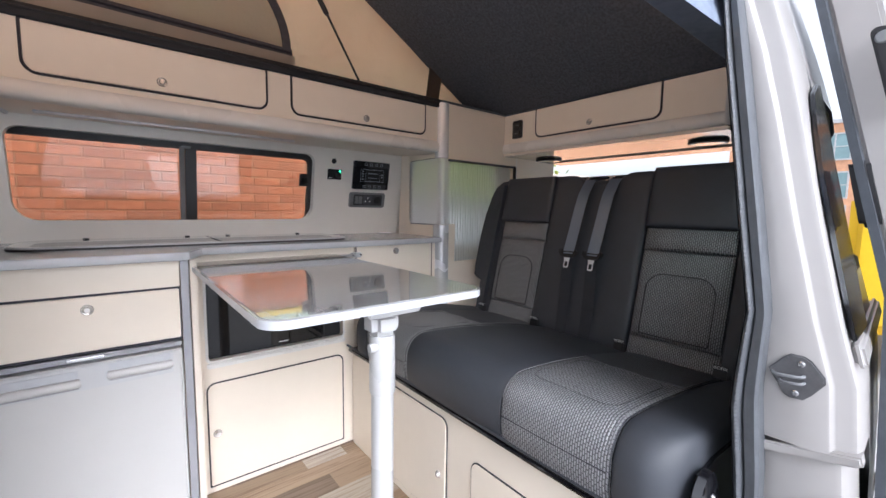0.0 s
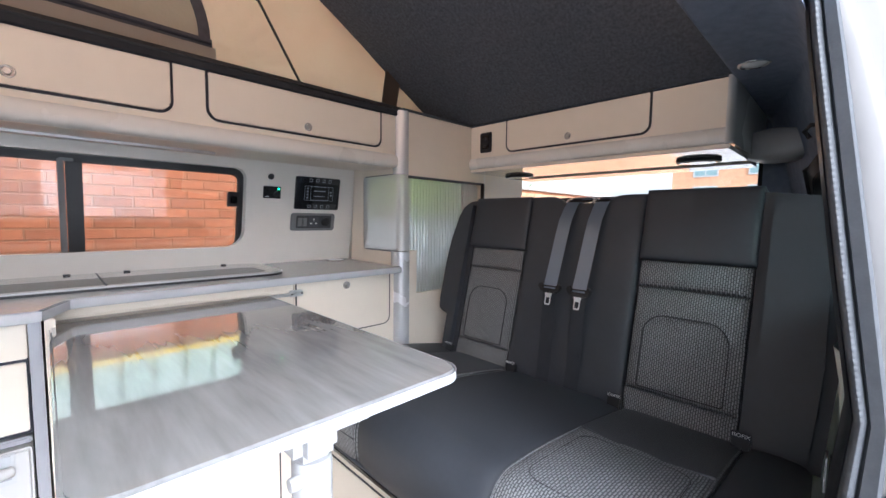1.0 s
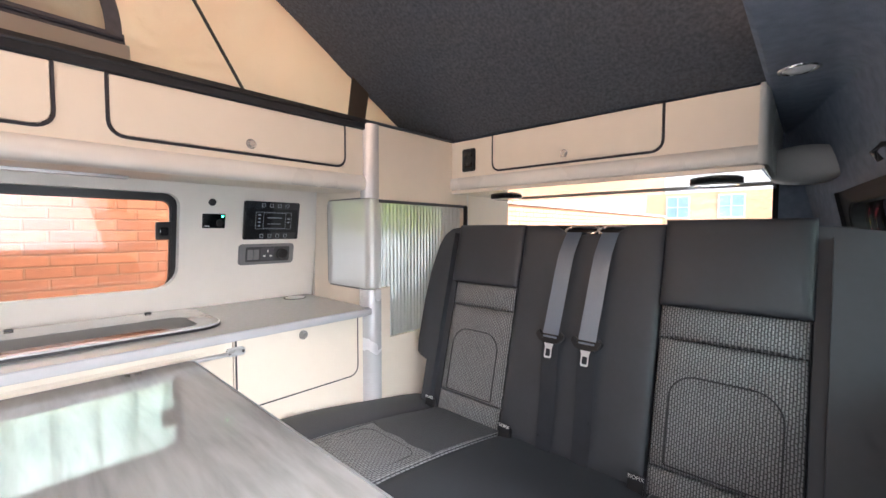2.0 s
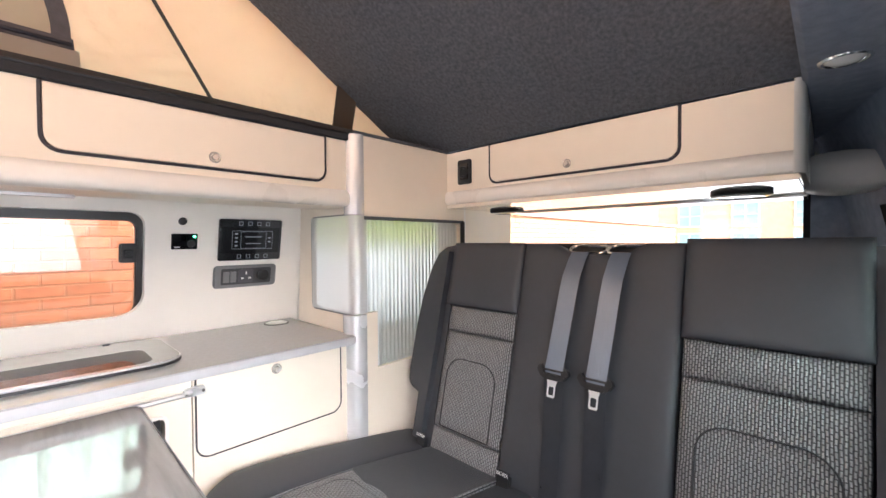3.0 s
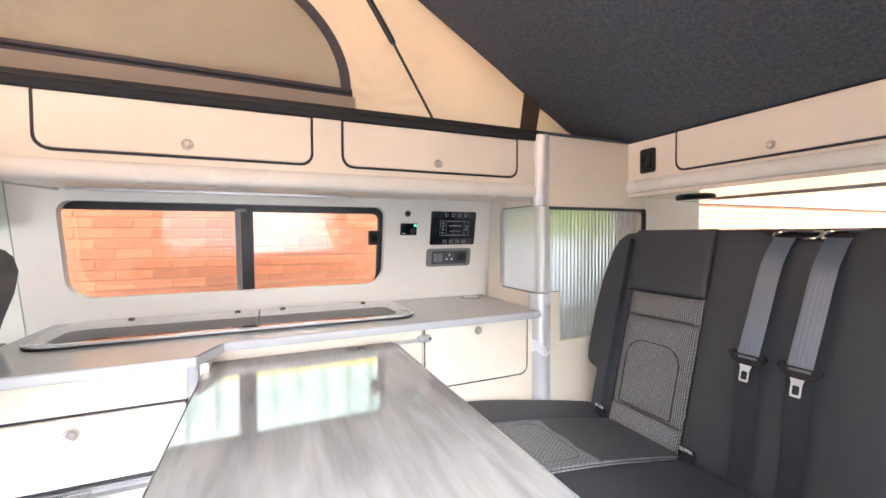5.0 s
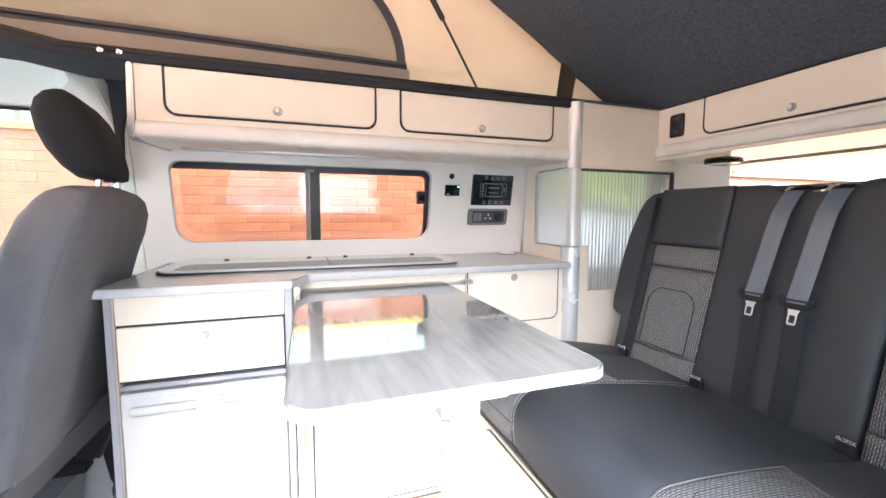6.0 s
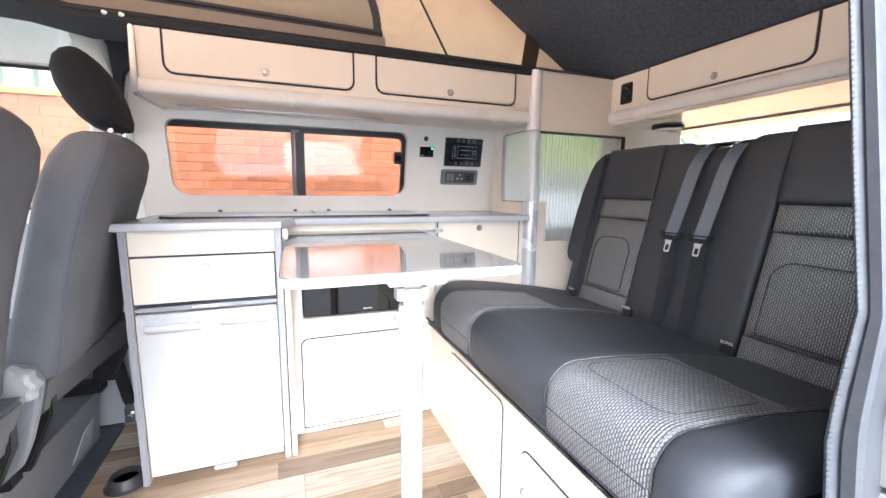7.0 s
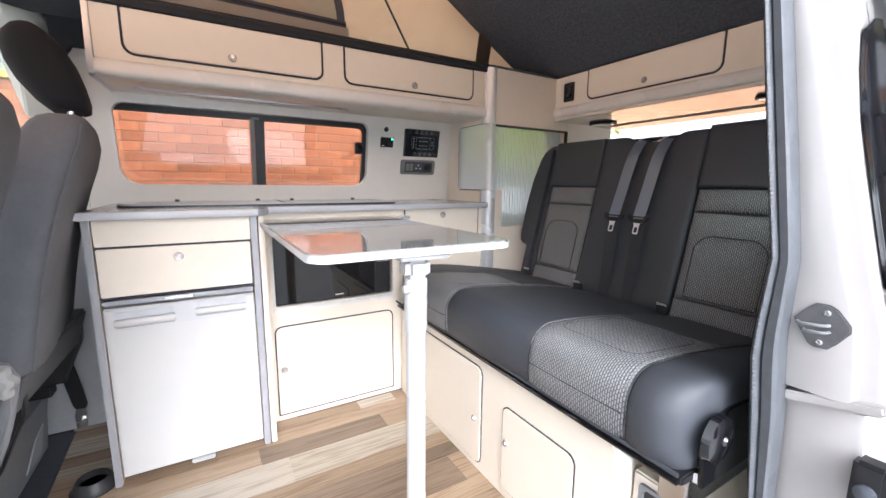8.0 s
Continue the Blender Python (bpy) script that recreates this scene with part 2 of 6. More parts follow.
BRIGHT = material("bright_zinc", (0.85, 0.85, 0.85), 0.3, metal=0.45)
CHROME = material("chrome", (0.8, 0.8, 0.8), 0.12, metal=1.0)
GASKET = material("dark_gap", (0.018, 0.018, 0.028), 0.55, vary=0.2, scale=30)
EDGEGREY = material("grey_edge_strip", (0.36, 0.365, 0.385), 0.35, metal=0.2, vary=0.05, scale=20)
# near-black strips stand for the shade in narrow door gaps
FAINTGAP = material("shadow_gap", (0.030, 0.028, 0.031), 0.6, vary=0.2, scale=30)
BLACK = material("black_plastic", (0.013, 0.013, 0.015), 0.42, vary=0.2, scale=30, bump=0.05, bump_scale=500)
MATBLACK = material("matt_black_rubber", (0.012, 0.012, 0.013), 0.9, vary=0.2, scale=30, bump=0.1, bump_scale=300)
HEADCLOTH = material("black_headrest_cloth", (0.0085, 0.009, 0.011), 0.92, vary=0.15, scale=30, bump=0.3, bump_scale=900)
GLOSSBLK = material("gloss_black", (0.008, 0.008, 0.010), 0.08, vary=0.1)
SEALGREY = material("grey_seal_rubber", (0.088, 0.094, 0.104), 0.5, vary=0.15, scale=40, bump=0.1, bump_scale=300)
RUBBER = material("grey_rubber", (0.060, 0.068, 0.082), 0.55, vary=0.15, scale=40, bump=0.1, bump_scale=300)
CARPET = material("charcoal_carpet", (0.074, 0.081, 0.098), 0.95, vary=0.36, scale=120, bump=1.0, bump_scale=300)
TRIMBLACK = material("black_lining_felt", (0.024, 0.025, 0.029), 0.95, vary=0.15, scale=40, bump=0.5, bump_scale=400)
CARPETB = material("navy_carpet", (0.195, 0.228, 0.300), 0.95, vary=0.15, scale=45, bump=0.8, bump_scale=420)
VINYL = material("charcoal_vinyl", (0.0370, 0.0410, 0.0500), 0.58, vary=0.12, scale=9, bump=0.12, bump_scale=650)
VINYL.node_tree.nodes["Principled BSDF"].inputs["Specular IOR Level"].default_value = 0.65
SEATCLOTH = material("grey_seat_cloth", (0.128, 0.135, 0.150), 0.75, vary=0.12, scale=12, bump=0.3, bump_scale=900)
# black webbing whose sheen is put into a paler, half-metallic grey
BELT_SHEEN = material("sheen_webbing", (0.23, 0.28, 0.36), 0.36, metal=0.6, vary=0.05, scale=40, stretch=(1, 40, 1), bump=0.03, bump_scale=60)
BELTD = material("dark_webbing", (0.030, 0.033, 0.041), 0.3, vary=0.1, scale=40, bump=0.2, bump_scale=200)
WEAVE = weave_material("woven_seat_cloth")
PADCLOTH = material("fine_dark_cloth", (0.068, 0.072, 0.081), 0.65, vary=0.18, scale=300, bump=0.5, bump_scale=900)
STONE = stone_material("table_laminate", (0.29, 0.288, 0.285), (0.20, 0.20, 0.20), (0.38, 0.38, 0.38), 0.09)
WORKTOP = material("worktop_grey", (0.435, 0.445, 0.455), 0.20, vary=0.03, scale=90, coat=0.2)
EDGE = material("worktop_edge", (0.50, 0.51, 0.53), 0.3, vary=0.05, scale=20)
HOBGLASS = material("smoked_glass", (0.035, 0.033, 0.032), 0.03, vary=0.05)
LIDEDGE = material("printed_glass_border", (0.42, 0.42, 0.415), 0.06, vary=0.04, scale=40, coat=0.8)
GLOSSBLK.node_tree.nodes["Principled BSDF"].inputs["Specular IOR Level"].default_value = 1.0
HOBGLASS.node_tree.nodes["Principled BSDF"].inputs["Specular IOR Level"].default_value = 0.06
WHITE = material("white_plastic", (0.46, 0.46, 0.455), 0.28, vary=0.02, scale=4)
FRIDGE = material("fridge_white", (0.575, 0.566, 0.552), 0.3, vary=0.015, scale=3, bump=0.03, bump_scale=400)
GREYPL = material("grey_plastic", (0.19, 0.196, 0.205), 0.5, vary=0.08, scale=20, bump=0.1, bump_scale=500)
SEATPL = material("pale_grey_seat_plastic", (0.27, 0.278, 0.292), 0.5, vary=0.08, scale=20, bump=0.1, bump_scale=500)
LIGHTPL = material("pale_trim", (0.84, 0.86, 0.78), 0.6, vary=0.04, scale=6, bump=0.1, bump_scale=400)
PAINT = material("white_paint", (0.365, 0.348, 0.335), 0.34, vary=0.03, scale=5, coat=0.25)
POSTM = material("pearl_aluminium", (0.66, 0.67, 0.69), 0.26, metal=0.35, vary=0.03, scale=8)
STEEL = material("steel", (0.6, 0.6, 0.6), 0.25, metal=1.0, vary=0.05, scale=30)
OAK = {
    "light": oak_material("oak_vinyl_light", ((0.43, 0.37, 0.295), (0.56, 0.505, 0.445))),
    "mid": oak_material("oak_vinyl_mid", ((0.28, 0.20, 0.13), (0.40, 0.29, 0.195))),
    "dark": oak_material("oak_vinyl_dark", ((0.165, 0.118, 0.08), (0.235, 0.17, 0.12))),
}
PANE = glass_material("window_glass", (0.94, 0.955, 0.955), 1.72)
CLEAR = glass_material("clear_glass", (0.985, 0.99, 0.985), 1.35)
HAZED = glass_material("hazed_glass", (0.97, 0.98, 0.97), 1.35, haze=0.14)
PANED = glass_material("tinted_glass", (0.70, 0.76, 0.74), 1.45)
PALELINE = material("pale_green_lining", (0.76, 0.84, 0.80), 0.6, vary=0.06, scale=9, bump=0.3, bump_scale=300)
CANVAS = cloth_material("peach_canvas", (0.64, 0.475, 0.355), (0.93, 0.625, 0.43), 0.5, wrinkle=0.9, scale=4.5)
MESHM = cloth_material("beige_mesh", (0.47, 0.435, 0.37), (0.74, 0.62, 0.49), 0.5, wrinkle=1.0, scale=5)
FLAP = cloth_material("grey_flap", (0.50, 0.46, 0.41), (0.55, 0.47, 0.38), 0.4, wrinkle=0.2)
ZIP = material("zip_tape", (0.065, 0.062, 0.072), 0.7, vary=0.2, scale=60, bump=0.3, bump_scale=400)
SHEER = cloth_material("brown_strap", (0.12, 0.10, 0.085), (0.22, 0.16, 0.12), 0.4)
BRICK = material("orange_brick", (0.375, 0.122, 0.053), 0.85, vary=0.22, scale=18, bump=0.8, bump_scale=120, island=0.17)
# orange brick paled to carry the glare behind the van in its colour
GLAREBRICK = material("glare_paled_brick", (0.62, 0.33, 0.19), 0.85, vary=0.15, scale=3, bump=0.3, bump_scale=20)
LEAFM = material("yellow_green_leaf", (0.40, 0.47, 0.10), 0.5, vary=0.3, scale=12, island=0.3)
OFFICEGLASS = material("pale_office_glass", (0.22, 0.33, 0.34), 0.1, vary=0.1, scale=1)
MORTAR = material("mortar", (0.31, 0.14, 0.072), 0.95, vary=0.15, scale=20, bump=0.5, bump_scale=150)
CLAD = material("mint_cladding", (0.40, 0.52, 0.44), 0.45, vary=0.04, scale=2)
YELLOWP = material("yellow_paint", (0.85, 0.55, 0.02), 0.35, vary=0.05, scale=4)
REDP = material("red_paint", (0.55, 0.03, 0.04), 0.35, vary=0.05, scale=4)
ASPHALT = material("pale_concrete", (0.45, 0.445, 0.44), 0.9, vary=0.08, scale=3, bump=0.6, bump_scale=90)
GREENLED = glow_material("green_led", (0.05, 0.8, 0.35), 4.0)
SCREENINK = glow_material("screen_ink", (0.20, 0.22, 0.24), 0.05)
WHITEINK = material("white_ink", (0.75, 0.75, 0.75), 0.5)

# ---- building helpers ----


def thing(name, label, category, at=(0, 0, 0), group="", kind=""):
    """An Empty at the base of a thing; its parts hang under it."""
    ob = new(name)
    ob.location = at
    ob.empty_display_size = 0.05
    return tagged(ob, label, category, group, kind)


def root_of(ob):
    while ob.parent:
        ob = ob.parent
    return ob


def part(name, bm, mat, parent=None, label="", smooth=True, sharp=35):
    """Links a bmesh, given in world metres, as one mesh object under a thing or a part."""
    if parent:
        bmesh.ops.translate(bm, verts=bm.verts, vec=-root_of(parent).location)
    bmesh.ops.recalc_face_normals(bm, faces=bm.faces)
    me = bpy.data.meshes.new(name)
    bm.to_mesh(me)
    bm.free()
    me.materials.append(mat)
    if smooth:
        me.polygons.foreach_set("use_smooth", [True] * len(me.polygons))
        me.set_sharp_from_angle(angle=radians(sharp))
    ob = new(name, me)
    ob.parent = parent
    return tagged(ob, label)


def setting(name, bm, mat, label, category, smooth=True):
    return tagged(part(name, bm, mat, None, label, smooth), label, category, kind="structure")


def rrect(u0, u1, v0, v1, r=0.01, n=5, lower=None, upper=None):
    """A rounded rectangle as a loop of points; lower and upper give other radii."""
    lo, up = (r if lower is None else lower), (r if upper is None else upper)
    pts = []
    for cu, cv, rad, a0 in ((u1 - lo, v0 + lo, lo, -90), (u1 - up, v1 - up, up, 0), (u0 + up, v1 - up, up, 90), (u0 + lo, v0 + lo, lo, 180)):
        if rad < 1e-5:
            pts.append((cu, cv))
            continue
        for k in range(n + 1):
            a = radians(a0 + 90 * k / n)
            pts.append((cu + rad * math.cos(a), cv + rad * math.sin(a)))
    return pts


def plate(outer, depth, place, holes=(), bevel=0.0, seg=2):
    """A flat piece with an outline and holes in (u, v), pushed along w from 0 to depth; place(u, v, w) gives metres."""
    bm = bmesh.new()
    edges = []
    for loop in (outer, *holes):
        vs = [bm.verts.new((u, v, 0)) for u, v in loop]
        edges += [bm.edges.new((vs[i], vs[(i + 1) % len(vs)])) for i in range(len(vs))]
    if holes:
        bmesh.ops.triangle_fill(bm, use_beauty=True, use_dissolve=False, edges=edges)
    else:
        bm.faces.new(list(bm.verts))
    faces = list(bm.faces)
    for f in faces:
        if f.normal.z < 0:
            f.normal_flip()
    got = bmesh.ops.extrude_face_region(bm, geom=faces)
    top = [v for v in got["geom"] if isinstance(v, bmesh.types.BMVert)]
    bmesh.ops.translate(bm, verts=top, vec=(0, 0, depth))
    if bevel:
        bm.normal_update()
        rim = [e for e in bm.edges if len(e.link_faces) == 2 and e.calc_face_angle(0) > 0.9
               and abs(e.verts[0].co.z - e.verts[1].co.z) < 1e-6]
        bmesh.ops.bevel(bm, geom=rim, offset=bevel, segments=seg, affect="EDGES", clamp_overlap=True)
    for v in bm.verts:
        v.co = Vector(place(*v.co))
    return bm


def box(x0, x1, y0, y1, z0, z1, r=0.003, seg=2):
    """A block with rounded edges."""
    bm = bmesh.new()
    bmesh.ops.create_cube(bm, size=1)
    for v in bm.verts:
        v.co = Vector((x0 + (v.co.x + 0.5) * (x1 - x0), y0 + (v.co.y + 0.5) * (y1 - y0), z0 + (v.co.z + 0.5) * (z1 - z0)))
    r = min(r, 0.45 * min(x1 - x0, y1 - y0, z1 - z0))
    if r > 0:
        bmesh.ops.bevel(bm, geom=list(bm.edges), offset=r, segments=seg, affect="EDGES", clamp_overlap=True)
    return bm


def lathe(profile, place, n=20):
    """Turns a profile of (radius, height) round an axis; place(x, y, h) gives metres."""
    bm = bmesh.new()
    rings = []
    for r, h in profile:
        rings.append([bm.verts.new(Vector(place(r * math.cos(2 * math.pi * k / n), r * math.sin(2 * math.pi * k / n), h))) for k in range(n)])
    for a, b in zip(rings, rings[1:]):
        for k in range(n):
            bm.faces.new((a[k], a[(k + 1) % n], b[(k + 1) % n], b[k]))
    for ring in (rings[0], rings[-1]):
        if (ring[0].co - ring[1].co).length > 1e-6:
            bm.faces.new(ring)
    bmesh.ops.remove_doubles(bm, verts=bm.verts, dist=1e-6)
    return bm


def tube(points, radius, n=10, closed=False, flat=1.0, up=(0, 0, 1)):
    """A round or flattened bar along a line of points."""
    bm = bmesh.new()
    pts = [Vector(p) for p in points]
    rings = []
    for i, p in enumerate(pts):
        a = pts[i - 1] if i or closed else p
        b = pts[(i + 1) % len(pts)] if i < len(pts) - 1 or closed else p
        d = (b - a).normalized()
        side = d.cross(Vector(up))
        if side.length < 1e-4:
            side = d.cross(Vector((1, 0, 0)))
        side.normalize()
        nor = side.cross(d)
        rad = radius[i] if isinstance(radius, (list, tuple)) else radius
        rings.append([bm.verts.new(p + side * (rad * math.cos(2 * math.pi * k / n)) + nor * (rad * flat * math.sin(2 * math.pi * k / n))) for k in range(n)])
    pairs = list(zip(rings, rings[1:])) + ([(rings[-1], rings[0])] if closed else [])
    for a, b in pairs:
        for k in range(n):
            bm.faces.new((a[k], a[(k + 1) % n], b[(k + 1) % n], b[k]))
    if not closed:
        bm.faces.new(rings[0])
        bm.faces.new(rings[-1])
    return bm


def loft(rows, closed=False, caps=False):
    """A skin through rows of points."""
    bm = bmesh.new()
    vs = [[bm.verts.new(Vector(p)) for p in row] for row in rows]
    for a, b in zip(vs, vs[1:]):
        for k in range(len(a) if closed else len(a) - 1):
            k2 = (k + 1) % len(a)
            bm.faces.new((a[k], a[k2], b[k2], b[k]))
    if caps:
        bm.faces.new(vs[0])
        bm.faces.new(vs[-1])
    return bm


def join(*bms):
    """Several shapes as one mesh."""
    out = bms[0]
    for b in bms[1:]:
        me = bpy.data.meshes.new("tmp")
        b.to_mesh(me)
        b.free()
        out.from_mesh(me)
        bpy.data.meshes.remove(me)
    return out


def pillow(place, u0, u1, v0, v1, thick, round_edge=0.02, power=6, n=16, crown=0.0):
    """A padded piece: a front that rolls off towards its seams, with sides and a back."""
    bm = bmesh.new()
    grid = []
    for j in range(n + 1):
        row = []
        for i in range(n + 1):
            # points crowd towards the seams
            a = math.sin(math.pi / 2 * (2 * i / n - 1))
            b = math.sin(math.pi / 2 * (2 * j / n - 1))
            f = max(0.0, (1 - abs(a) ** power) * (1 - abs(b) ** power)) ** 0.5
            w = round_edge * (f - 1) + crown * (1 - a * a) * (1 - b * b)
            row.append(bm.verts.new(Vector(place(u0 + (a + 1) / 2 * (u1 - u0), v0 + (b + 1) / 2 * (v1 - v0), w))))
        grid.append(row)
    for j in range(n):
        for i in range(n):
            bm.faces.new((grid[j][i], grid[j][i + 1], grid[j + 1][i + 1], grid[j + 1][i]))
    rim = [(i, 0) for i in range(n)] + [(n, j) for j in range(n)] + [(i, n) for i in range(n, 0, -1)] + [(0, j) for j in range(n, 0, -1)]
    back = []
    for i, j in rim:
        a = math.sin(math.pi / 2 * (2 * i / n - 1))
        b = math.sin(math.pi / 2 * (2 * j / n - 1))
        back.append(bm.verts.new(Vector(place(u0 + (a + 1) / 2 * (u1 - u0), v0 + (b + 1) / 2 * (v1 - v0), -thick))))
    for k in range(len(rim)):
        i, j = rim[k]
        i2, j2 = rim[(k + 1) % len(rim)]
        bm.faces.new((grid[j][i], grid[j2][i2], back[(k + 1) % len(rim)], back[k]))
    bm.faces.new(back)
    return bm


def bar_text(body, size, place_matrix, mat, parent, name="lettering"):
    """Lettering in the built-in font, as a mesh."""
    cu = bpy.data.curves.new(name, "FONT")
    cu.body, cu.size, cu.extrude, cu.align_x, cu.align_y = body, size, 0.0003, "CENTER", "CENTER"
    tmp = bpy.data.objects.new("tmp_text", cu)
    scene.collection.objects.link(tmp)
    me = bpy.data.meshes.new_from_object(tmp.evaluated_get(bpy.context.evaluated_depsgraph_get()))
    bpy.data.objects.remove(tmp)
    bpy.data.curves.remove(cu)
    bm = bmesh.new()
    bm.from_mesh(me)
    bpy.data.meshes.remove(me)
    bmesh.ops.transform(bm, matrix=place_matrix, verts=bm.verts)
    return part(name, bm, mat, parent, smooth=False)


def facing_y(y):
    """A plane seen from the door side: u is x, v is z, w comes towards the door."""
    return lambda u, v, w: (u, y - w, v)


def facing_x(x):
    """A plane seen from the front of the van: u is y, v is z, w comes forwards."""
    return lambda u, v, w: (x - w, u, v)


def flat(z):
    return lambda u, v, w: (u, v, z + w)


def wall_y(z):
    """The offside lining leans inwards towards the roof."""
    return 0.456 - 0.19 * (z - 1.0)


def on_wall(inset=0.0):
    return lambda u, v, w: (u, wall_y(v) - inset - w, v)


def roof_z(x):
    """The raised roof climbs towards the front of the van."""
    return 1.362 + 0.60 * (1.757 - x)


def push_knob(parent, place, r=0.0125):
    """A chrome push-button latch: a flange and a button."""
    k = part("knob", lathe([(0, 0), (r, 0), (r, 0.003), (r * 0.86, 0.0055), (r * 0.7, 0.0048), (r * 0.66, 0.002), (0, 0.002)], place), KNOBM, parent, "satin nickel push-button knob")
    part("button", lathe([(r * 0.6, 0.002), (r * 0.6, 0.007), (r * 0.45, 0.0095), (0, 0.0098)], place), KNOBM, k)
    return k


def knob_y(x, y, z):
    return lambda a, b, h: (x + a, y - h, z + b)


def knob_x(x, y, z):
    return lambda a, b, h: (x - h, y + a, z + b)


# ---- ground and surroundings ----
setting("ground", plate([(-400, -400), (400, -400), (400, 400), (-400, 400)], 0.02, flat(-0.57)), ASPHALT,
        "pale concrete yard around the van", "ground", smooth=False)

# ---- the van's shell ----
WIN = rrect(0.036, 0.948, 0.856, 1.134, lower=0.06, upper=0.035, n=6)
WIN_OUT = rrect(-0.024, 0.968, 0.822, 1.150, lower=0.06, upper=0.035, n=6)
QWIN = rrect(1.46, 2.22, 0.66, 1.24, r=0.07)
QWIN_OUT = rrect(1.45, 2.23, 0.65, 1.25, r=0.07)
setting("wall_offside", plate([(-0.06, 0.0), (1.395, 0.0), (1.395, 1.36), (-0.06, 1.36)], -0.03, on_wall(), [WIN]), WALLM,
        "cream lining panel of the van wall with a long window opening", "wall")
setting("wall_offside_rear", plate([(1.398, 0.0), (2.36, 0.0), (2.36, 1.36), (1.398, 1.36)], -0.03, on_wall(), [QWIN]), WALLM,
        "cream lining of the rear van side with a window opening", "wall")
setting("wall_offside_skin", plate([(-1.6, -0.35), (2.40, -0.35), (2.40, 1.40), (-1.6, 1.40)], -0.035, on_wall(-0.066),
        [WIN_OUT, QWIN_OUT, rrect(-1.15, -0.13, 0.80, 1.275, r=0.05)]), PAINT, "white painted outer side of the van", "wall")
setting("wall_offside_cab", plate([(-1.55, 0.0), (-0.063, 0.0), (-0.063, 1.405), (-1.55, 1.405)], -0.03, on_wall(),
        [rrect(-1.15, -0.13, 0.80, 1.275, r=0.05)]), LIGHTPL, "pale grey cab door lining with a window opening", "wall")


def offside_window():
    w = thing("window_1", "sliding van window with black frame and clear glass", "window", (0.5, 0.5, 0.86), kind="structure")
    inner = rrect(-0.012, 0.932, 0.836, 1.112, lower=0.054, upper=0.022, n=6)
    part("window_frame", plate(rrect(-0.022, 0.966, 0.824, 1.148, lower=0.06, upper=0.035, n=6), 0.021, on_wall(-0.052), [inner], bevel=0.003), BLACK, w, "black rubber and aluminium window frame")
    for name, u0, u1, d in (("pane", -0.018, 0.505, -0.064), ("pane", 0.482, 0.962, -0.057)):
        p = part(name, plate(rrect(u0, u1, 0.828, 1.142, r=0.03), 0.004, on_wall(d)), PANE, w, "clear glass")
        p.visible_shadow = False
    part("mullion", plate(rrect(0.464, 0.478, 0.840, 1.118, r=0.002), 0.022, on_wall(-0.046), bevel=0.003), GREYPL, w, "dark grey aluminium mullion")
    part("mullion", plate(rrect(0.480, 0.516, 0.840, 1.118, r=0.002), 0.016, on_wall(-0.043), bevel=0.003), BLACK, w, "black slider upright")
    part("runner", plate(rrect(0.08, 0.92, 1.113, 1.124, r=0.003), 0.008, on_wall(-0.034), bevel=0.002), BLACK, w, "black top runner")
    part("catch", plate(rrect(0.468, 0.498, 1.112, 1.121, r=0.003), 0.008, on_wall(-0.026), bevel=0.002), GREYPL, w)
    la = part("latch", plate(rrect(0.897, 0.938, 1.000, 1.052, r=0.006), 0.014, on_wall(-0.042), bevel=0.004), BLACK, w, "black plastic window latch")
    part("latch_grip", plate(rrect(0.904, 0.926, 1.012, 1.036, r=0.005), 0.010, on_wall(-0.026), bevel=0.003), GLOSSBLK, la)
    return w


offside_window()


def plain_window(name, label, outline, hole, place, d, mat):
    w = thing(name, label, "window", kind="structure")
    part("window_frame", plate(outline, 0.02, place, [hole], bevel=0.002), MATBLACK, w, "black window rubber")
    p = part("pane", plate(hole, 0.004, place), mat, w)
    p.visible_shadow = False
    return w


plain_window("window_2", "rear side window of the van in a black rubber", rrect(1.462, 2.218, 0.662, 1.238, r=0.07), rrect(1.48, 2.20, 0.68, 1.22, r=0.06), on_wall(-0.06), 0, CLEAR)
plain_window("window_3", "driver door window of the cab in a black rubber", rrect(-1.148, -0.132, 0.802, 1.273, r=0.05), rrect(-1.14, -0.14, 0.81, 1.267, r=0.045), on_wall(-0.06), 0, HAZED)

# tail end
TAIL = rrect(-0.835, 0.36, 0.62, 1.30, r=0.07)
setting("wall_rear", plate([(-1.062, -0.35), (0.52, -0.35), (0.52, 1.40), (-0.875, 1.40), (-0.905, 1.24), (-0.945, 1.12), (-1.015, 0.79), (-1.055, 0.45)], -0.05, facing_x(2.365), [TAIL]), PAINT, "white tailgate of the van with a large window", "wall")
setting("wall_rear_lining", plate([(-1.03, 0.0), (-0.832, 0.0), (-0.832, 1.36), (-0.862, 1.36), (-0.895, 1.22), (-0.925, 1.12), (-0.99, 0.79), (-1.02, 0.5)], -0.012, facing_x(2.345)), CARPETB, "dark carpeted lining beside the tailgate window", "wall")
plain_window("window_4", "wide tailgate window in a black rubber", rrect(-0.833, 0.358, 0.622, 1.298, r=0.07), rrect(-0.815, 0.34, 0.64, 1.28, r=0.06), facing_x(2.39), 0, CLEAR)

# front end of the cab
setting("wall_front", plate([(-1.16, -0.35), (0.60, -0.35), (0.60, 1.40), (-1.16, 1.40)], 0.04, facing_x(-1.60), [rrect(-1.06, 0.46, 0.54, 1.33, r=0.08)]), GREYPL, "grey bulkhead below the windscreen", "wall")
